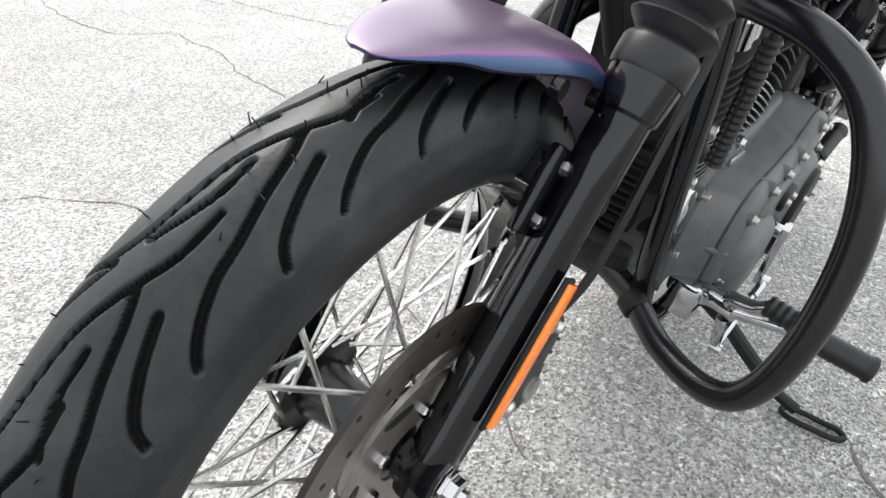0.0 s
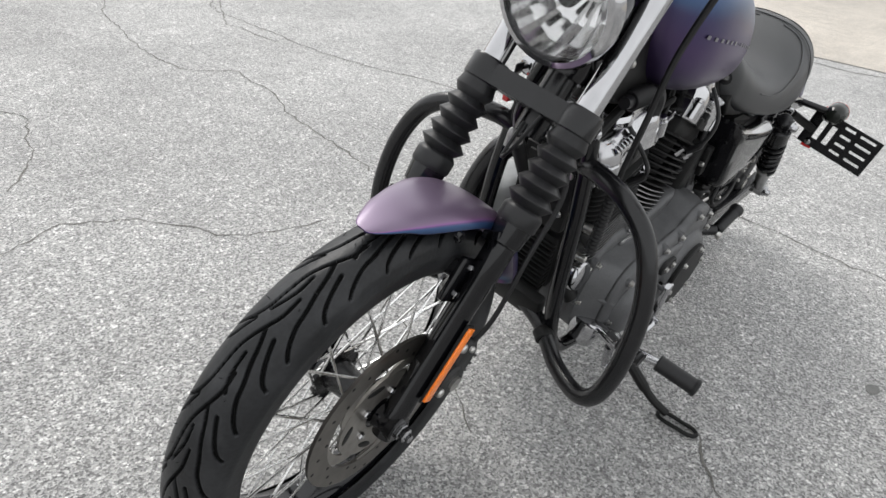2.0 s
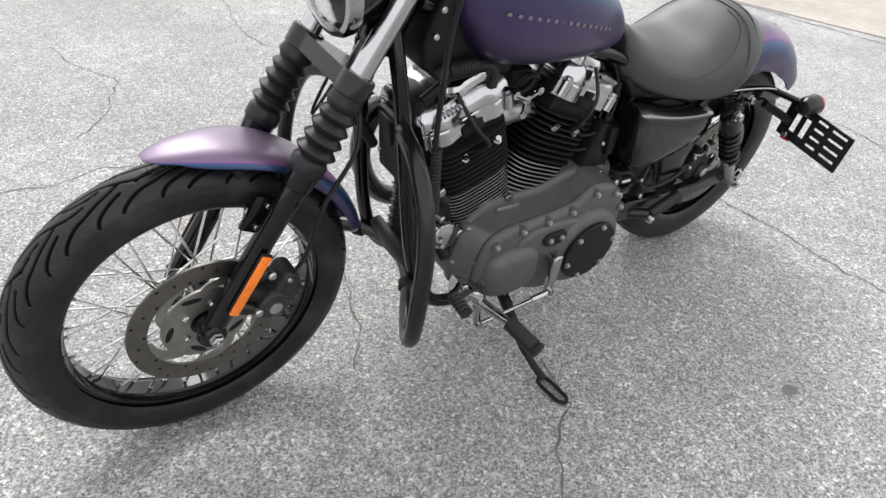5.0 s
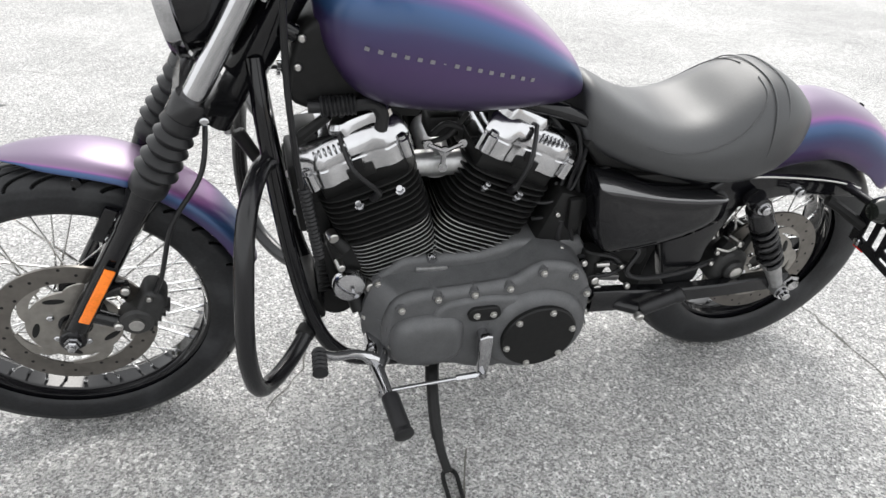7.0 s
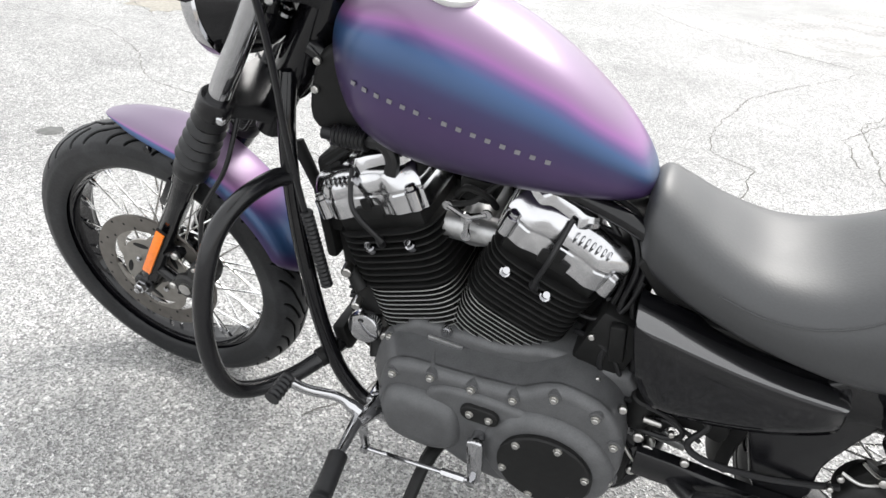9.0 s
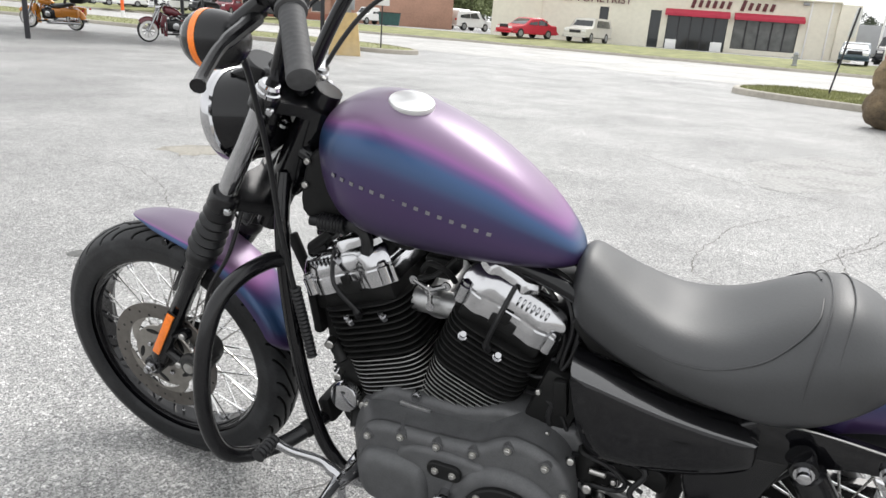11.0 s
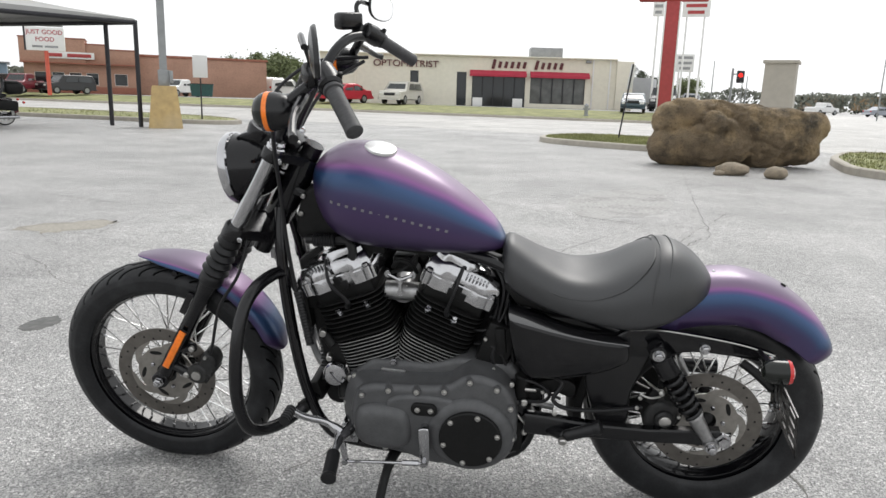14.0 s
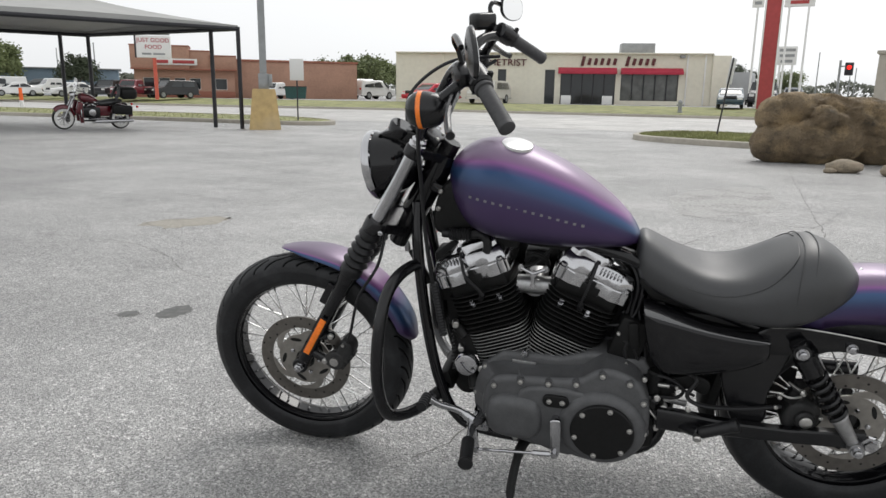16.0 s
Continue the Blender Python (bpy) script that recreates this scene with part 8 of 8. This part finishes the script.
# orange marker post
bm = B()
rod(bm, (0, 0, 0), (0, 0, 1.0), 0.10, 0.08, 10)
mk = thing("marker_post", bm, plain("marker_orange", (0.85, 0.14, 0.02), 0.6), "orange and white marker post at the kerb", "marker post", m=pose(-31.0, 28.8, 0.1))
bm = B()
rod(bm, (0, 0, 0.0), (0, 0, 0.35), 0.105, 0.10, 10)
part("white_band", bm, SIGN_WHITE, mk)


# ---- other motorcycles under the canopy ----
def tourer(x, y, yaw, paint, label):
    """A far touring motorcycle: front at -x."""
    root = empty("touring_motorcycle", pose(x, y, 0, 8, 0, yaw) @ Matrix.Diagonal((0.90, 1, 1, 1)), label, "motorcycle", "parked motorcycles")
    for cx, r, wt in ((0, 0.32, 0.06), (1.62, 0.31, 0.075)):
        bm = B()
        lathe(bm, [(-wt * 0.7, r - 0.10), (-wt, r - 0.05), (-wt * 0.6, r - 0.01), (0, r), (wt * 0.6, r - 0.01), (wt, r - 0.05), (wt * 0.7, r - 0.10)], (cx, 0, r), (0, 1, 0), 40, False, True)
        wh = part("wheel", bm, TYRE_FAR, root)
        bm = B()
        lathe(bm, [(-wt - 0.003, r - 0.13), (-wt - 0.004, r - 0.055), (-wt + 0.004, r - 0.055), (-wt + 0.004, r - 0.13)], (cx, 0, r), (0, 1, 0), 40, False, True)
        part("white_wall", bm, SIGN_WHITE, wh)
        bm = B()
        for k in range(10):
            a = 2 * math.pi * k / 10
            rod(bm, (cx, 0, r), (cx + (r - 0.1) * math.sin(a), 0, r + (r - 0.1) * math.cos(a)), 0.012, seg=6)
        rod(bm, (cx, -0.09, r), (cx, 0.09, r), 0.05, seg=12)
        part("spokes", bm, CHROME, wh)
    for s in (-1, 1):
        bm = B()
        rod(bm, (0, s * 0.10, 0.32), (0.30, s * 0.10, 0.92), 0.032, seg=10)
        part("fork_leg", bm, CHROME, root)
    rings = []
    for a in range(-50, 85, 9):
        rings.append(fender_ring(Vector((0, 0, 0.32)), 0.37, radians(a), 0.085, 0.10, 9) + fender_ring(Vector((0, 0, 0.32)), 0.36, radians(a), 0.08, 0.10, 9)[::-1])
    bm = sheet(B(), rings)
    part("front_fender", bm, paint, root)
    bm = B()
    sheet(bm, [[Vector((xx, w * math.cos(t), z + h * math.sin(t))) for t in [2 * math.pi * k / 16 for k in range(16)]] for xx, w, z, h in ((0.42, 0.05, 0.90, 0.05), (0.48, 0.14, 0.88, 0.12), (0.65, 0.17, 0.86, 0.14), (0.85, 0.12, 0.82, 0.10), (0.98, 0.04, 0.78, 0.04))])
    part("tank", bm, paint, root)
    bm = B()
    sheet(bm, [[Vector((xx, w * math.cos(t), z + h * math.sin(t))) for t in [2 * math.pi * k / 16 for k in range(16)]] for xx, w, z, h in ((0.90, 0.08, 0.76, 0.05), (1.05, 0.17, 0.73, 0.07), (1.30, 0.19, 0.76, 0.08), (1.55, 0.16, 0.80, 0.06), (1.68, 0.08, 0.80, 0.04))])
    part("seat", bm, LEATHER, root)
    for s in (-1, 1):
        bm = B()
        box(bm, (1.62, s * 0.25, 0.58), (0.60, 0.17, 0.26), Matrix.Rotation(0.06, 4, "Y"), 0.05, 3)
        part("saddlebag", bm, paint if label.startswith("orange") else FLAT_BLACK, root)
        bm = B()
        rod(bm, (0.75, s * 0.20, 0.24), (1.95, s * 0.22, 0.27), 0.05, 0.052, 14)
        part("exhaust", bm, CHROME, root)
        bm = B()
        tube(bm, spline([(0.36, 0.02 * s, 1.0), (0.36, s * 0.18, 1.08), (0.48, s * 0.36, 1.08), (0.60, s * 0.42, 1.04)], 5), 0.016, 8)
        part("bar_end", bm, CHROME, root)
        bm = B()
        lathe(bm, [(0, 0.02), (0.02, 0.05), (0.05, 0.055)], (0.30, s * 0.20, 0.90), (-1, 0, 0), 14)
        part("spot_lamp", bm, CHROME, root)
        bm = B()
        sheet(bm, [[Vector((0.42, s * 0.17, 0.20)), Vector((0.52, s * 0.17, 0.20)), Vector((0.50, s * 0.13, 0.72)), Vector((0.36, s * 0.13, 0.72))], [Vector((0.42, s * 0.23, 0.22)), Vector((0.52, s * 0.23, 0.22)), Vector((0.50, s * 0.18, 0.70)), Vector((0.36, s * 0.18, 0.70))]])
        part("leg_guard", bm, paint, root)
    bm = B()
    lathe(bm, [(-0.12, 0.04), (-0.06, 0.10), (0.04, 0.105), (0.06, 0.08)], (0.26, 0, 0.93), (-1, 0, -0.1), 20)
    part("headlight", bm, CHROME, root)
    bm = B()
    ring = [(-0.20, 1.02), (-0.23, 1.20), (-0.17, 1.36), (0, 1.42), (0.17, 1.36), (0.23, 1.20), (0.20, 1.02)]
    sheet(bm, [[Vector((0.33 + 0.22 * (z - 1.0), y, z)) for y, z in ring], [Vector((0.338 + 0.22 * (z - 1.0), y, z)) for y, z in ring]])
    ws = part("windshield", bm, GLASS, root)
    ws.visible_shadow = False
    bm = B()
    box(bm, (0.78, 0, 0.48), (0.50, 0.30, 0.32), None, 0.06)
    for t in (-1, 1):
        rod(bm, (0.78, 0, 0.5), (0.78 + t * 0.13, 0, 0.80), 0.09, 0.09, 14)
    part("engine", bm, SATIN_BLACK, root)
    bm = B()
    box(bm, (1.10, 0, 0.52), (0.45, 0.26, 0.30), None, 0.06)
    part("side_panel", bm, paint, root)
    bm = B()
    sheet(bm, [fender_ring(Vector((1.62, 0, 0.31)), 0.40, radians(a), 0.11, 0.14, 9) + fender_ring(Vector((1.62, 0, 0.31)), 0.39, radians(a), 0.10, 0.14, 9)[::-1] for a in range(-60, 90, 10)])
    part("rear_fender", bm, paint, root)
    for s in (-1, 1):
        bm = B()
        tube(bm, spline([(0.50, s * 0.06, 0.66), (0.44, s * 0.26, 0.60), (0.44, s * 0.30, 0.42), (0.50, s * 0.14, 0.28)], 5), 0.017, 8)
        part("engine_guard", bm, CHROME, root)
        bm = B()
        box(bm, (0.66, s * 0.28, 0.29), (0.34, 0.11, 0.035), None, 0.012)
        part("footboard", bm, FLAT_BLACK, root)
        bm = B()
        lathe(bm, [(0, 0.06), (0.012, 0.065), (0.03, 0.05)], (0.50, s * 0.46, 1.14), (-1, 0, 0), 14)
        part("mirror", bm, CHROME, root)
    bm = B()
    lathe(bm, [(0, 0.10), (0.03, 0.10), (0.045, 0.07)], (0.78, -0.15, 0.48), (0, -1, 0), 20)
    part("air_cleaner", bm, CHROME, root)
    bm = B()
    box(bm, (1.86, 0, 1.02), (0.50, 0.54, 0.32), None, 0.11, 3)
    part("top_case", bm, FLAT_BLACK, root)
    bm = B()
    tube(bm, spline([(1.45, -0.20, 0.86), (1.55, -0.22, 1.05), (1.60, 0, 1.22), (1.55, 0.22, 1.05), (1.45, 0.20, 0.86)], 6), 0.045, 10)
    part("passenger_backrest", bm, LEATHER, root)
    for s in (-1, 1):
        bm = B()
        box(bm, (0.40, s * 0.22, 0.62), (0.16, 0.14, 0.34), Matrix.Rotation(0.25, 4, "Y"), 0.05, 3)
        part("lower_fairing", bm, paint, root)
        for k in range(3):
            bm = B()
            lathe(bm, [(-0.012, 0.115), (0.012, 0.115)], Vector((0.78 + s * (0.05 + 0.04 * k), 0, 0.60 + 0.075 * k)), (s * 0.4, 0, 0.92), 16)
            part("cylinder_fin", bm, CHROME, root)
        bm = B()
        lathe(bm, [(0, 0.03), (0.03, 0.035), (0.06, 0.02)], (2.05, s * 0.25, 0.66), (1, 0, 0), 12)
        part("tail_lamp", bm, RED_LENS, root)
    return root


MAROON = plain("maroon_paint", (0.09, 0.006, 0.012), 0.2, 0.2, 0.1, 3, coat=0.7)
ORANGE = plain("orange_paint", (0.55, 0.20, 0.015), 0.2, 0.2, 0.1, 3, coat=0.7)
tourer(-14.42, 14.44, 56, MAROON, "maroon touring motorcycle with white-wall tyres under the canopy")
tourer(-20.45, 15.45, 24, ORANGE, "orange touring motorcycle parked under the canopy")


# ---- trees ----
def tree(x, y, h, r, seed, leaf, label, trunk_h=None, z=0.0):
    """A tapered trunk, limbs and clumps of small leaves."""
    rr = random.Random(seed)
    root = empty("tree", pose(x, y, z), label, "tree", "trees in the distance")
    th = trunk_h or h * 0.4
    bm = B()
    tube(bm, spline([(0, 0, 0), (0.05 * h * rr.uniform(-1, 1), 0, th * 0.6), (0.05 * h * rr.uniform(-1, 1), 0.02 * h, h * 0.75)], 5), [0.035 * h * (1 - 0.08 * k) for k in range(11)], 8)
    for k in range(6):
        a = rr.uniform(0, 6.28)
        q = Vector((0, 0, th * rr.uniform(0.7, 1.1)))
        e = Vector((r * 0.7 * math.cos(a), r * 0.7 * math.sin(a), h * rr.uniform(0.55, 0.9)))
        tube(bm, [q, q.lerp(e, 0.5) + Vector((0, 0, 0.05 * h)), e], [0.016 * h, 0.010 * h, 0.004 * h], 6)
    part("trunk", bm, BARK, root)
    verts, faces = [], []
    clumps = []
    for k in range(46):
        a, b = rr.uniform(0, 6.28), rr.uniform(-0.75, 1)
        d = rr.uniform(0.45, 1.0)
        clumps.append((Vector((r * d * math.cos(a) * math.sqrt(1 - b * b * 0.8), r * d * math.sin(a) * math.sqrt(1 - b * b * 0.8), th + (h - th) * (0.42 + 0.5 * b * d))), r * rr.uniform(0.16, 0.34)))
    for c, cr in clumps:
        for _ in range(110):
            q = c + Vector((rr.gauss(0, 0.5), rr.gauss(0, 0.5), rr.gauss(0, 0.42))) * cr
            s = 0.055 * r * rr.uniform(0.6, 1.4)
            u = Vector((rr.uniform(-1, 1), rr.uniform(-1, 1), rr.uniform(-1, 1))).normalized()
            w = u.orthogonal().normalized()
            k = len(verts)
            verts += [q + u * s, q + w * s * 0.6, q - u * s, q - w * s * 0.6]
            faces.append((k, k + 1, k + 2, k + 3))
    me = bpy.data.meshes.new("crown")
    me.from_pydata([tuple(v) for v in verts], [], faces)
    me.materials.append(leaf)
    cr = new("crown", me)
    cr.parent = root
    cr["kind"] = "stuff"


for k, (x, y, h, r, dark) in enumerate(((-31, 79, 5.2, 2.7, 0), (-34.12, 81, 5.6, 2.8, 0), (-37.24, 80, 4.9, 2.4, 0), (-28.4, 82, 4.6, 2.3, 0), (-40.36, 82, 4.6, 2.3, 1), (-44.52, 84, 4.4, 2.2, 1), (-48.16, 83, 4.2, 2.0, 1), (-63.55, 56.4, 5.4, 3.0, 0), (-58.14, 61.6, 4.6, 2.2, 1), (-68.96, 55, 5.5, 3.2, 0),
                                    (8.9, 78, 4.9, 1.3, 1), (10.4, 80, 4.2, 1.2, 1), (15.6, 87, 4.2, 1.7, 0), (46, 97, 5.0, 2.2, 1))):
    tree(x, y, h, r, 100 + k, LEAF_DARK if dark else LEAF, ("dark" if dark else "bright") + " green leafy tree in the distance")


# far woods and low sheds along the horizon
def woods(pts, h, seed):
    rr = random.Random(seed)
    verts, faces = [], []
    for (x0, y0), (x1, y1) in zip(pts, pts[1:]):
        L = math.hypot(x1 - x0, y1 - y0)
        for _ in range(int(L * 45)):
            t = rr.random()
            top = h * (0.55 + 0.45 * noise.noise(Vector(((x0 + (x1 - x0) * t) * 0.12, seed, 0))) + 0.25)
            q = Vector((x0 + (x1 - x0) * t, y0 + (y1 - y0) * t + rr.uniform(-2, 2), top * math.sqrt(rr.random())))
            s = rr.uniform(0.25, 0.6)
            u = Vector((rr.uniform(-1, 1), rr.uniform(-1, 1), rr.uniform(-1, 1))).normalized()
            w = u.orthogonal().normalized()
            k = len(verts)
            verts += [q + u * s, q + w * s * 0.7, q - u * s, q - w * s * 0.7]
            faces.append((k, k + 1, k + 2, k + 3))
    me = bpy.data.meshes.new("far_woods")
    me.from_pydata([tuple(v) for v in verts], [], faces)
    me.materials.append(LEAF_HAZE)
    tagged(new("far_woods", me), "pale line of distant trees along the horizon, haze in their colour", "woods", kind="stuff")


woods([(-150, 120), (-90, 135), (-40, 150)], 5.5, 1)
woods([(14, 160), (60, 155), (110, 140)], 4.6, 2)
for k in range(11):
    bm = B()
    box(bm, (0, 0, 2.25), (9.5, 3.0, 3.3), None, 0.05)
    bx = thing("boxcar", bm, plain("boxcar_brown", (0.24 + 0.03 * (k % 3), 0.19, 0.13 - 0.02 * (k % 2)), 0.8, 0, 0.15, 1), "tan railway boxcar standing far across the road", "boxcar", "boxcars in the distance", m=pose(62 + 9.4 * k, 182 - 7.1 * k, 0, 0, 0, -37))
    for dx in (-3.2, -1.1, 1.1, 3.2):
        bm = B()
        box(bm, (dx, -1.52, 2.25), (0.14, 0.08, 3.1))
        part("rib", bm, PILLAR, bx)
    for dx in (-3.0, 3.0):
        bm = B()
        for wx in (-0.85, 0.85):
            for wy in (-0.75, 0.75):
                lathe(bm, [(0, 0.45), (0.12, 0.45)], (dx + wx, wy - 0.06, 0.45), (0, 1, 0), 14)
        box(bm, (dx, 0, 0.52), (2.2, 1.3, 0.24))
        part("bogie", bm, POST_BLACK, bx)
bm = B()
box(bm, (0, 0, 1.6), (26, 8, 3.2), None, 0.05)
sd = thing("shed", bm, plain("shed_blue", (0.16, 0.22, 0.27), 0.6, 0, 0.1, 1), "low blue-grey shed behind the far lot", "building", m=pose(-70, 62, 0, 0, 0, 40))
bm = B()
box(bm, (0, 0, 3.25), (26.6, 8.6, 0.14), None, 0.02)
part("roof", bm, GREY_METAL, sd)
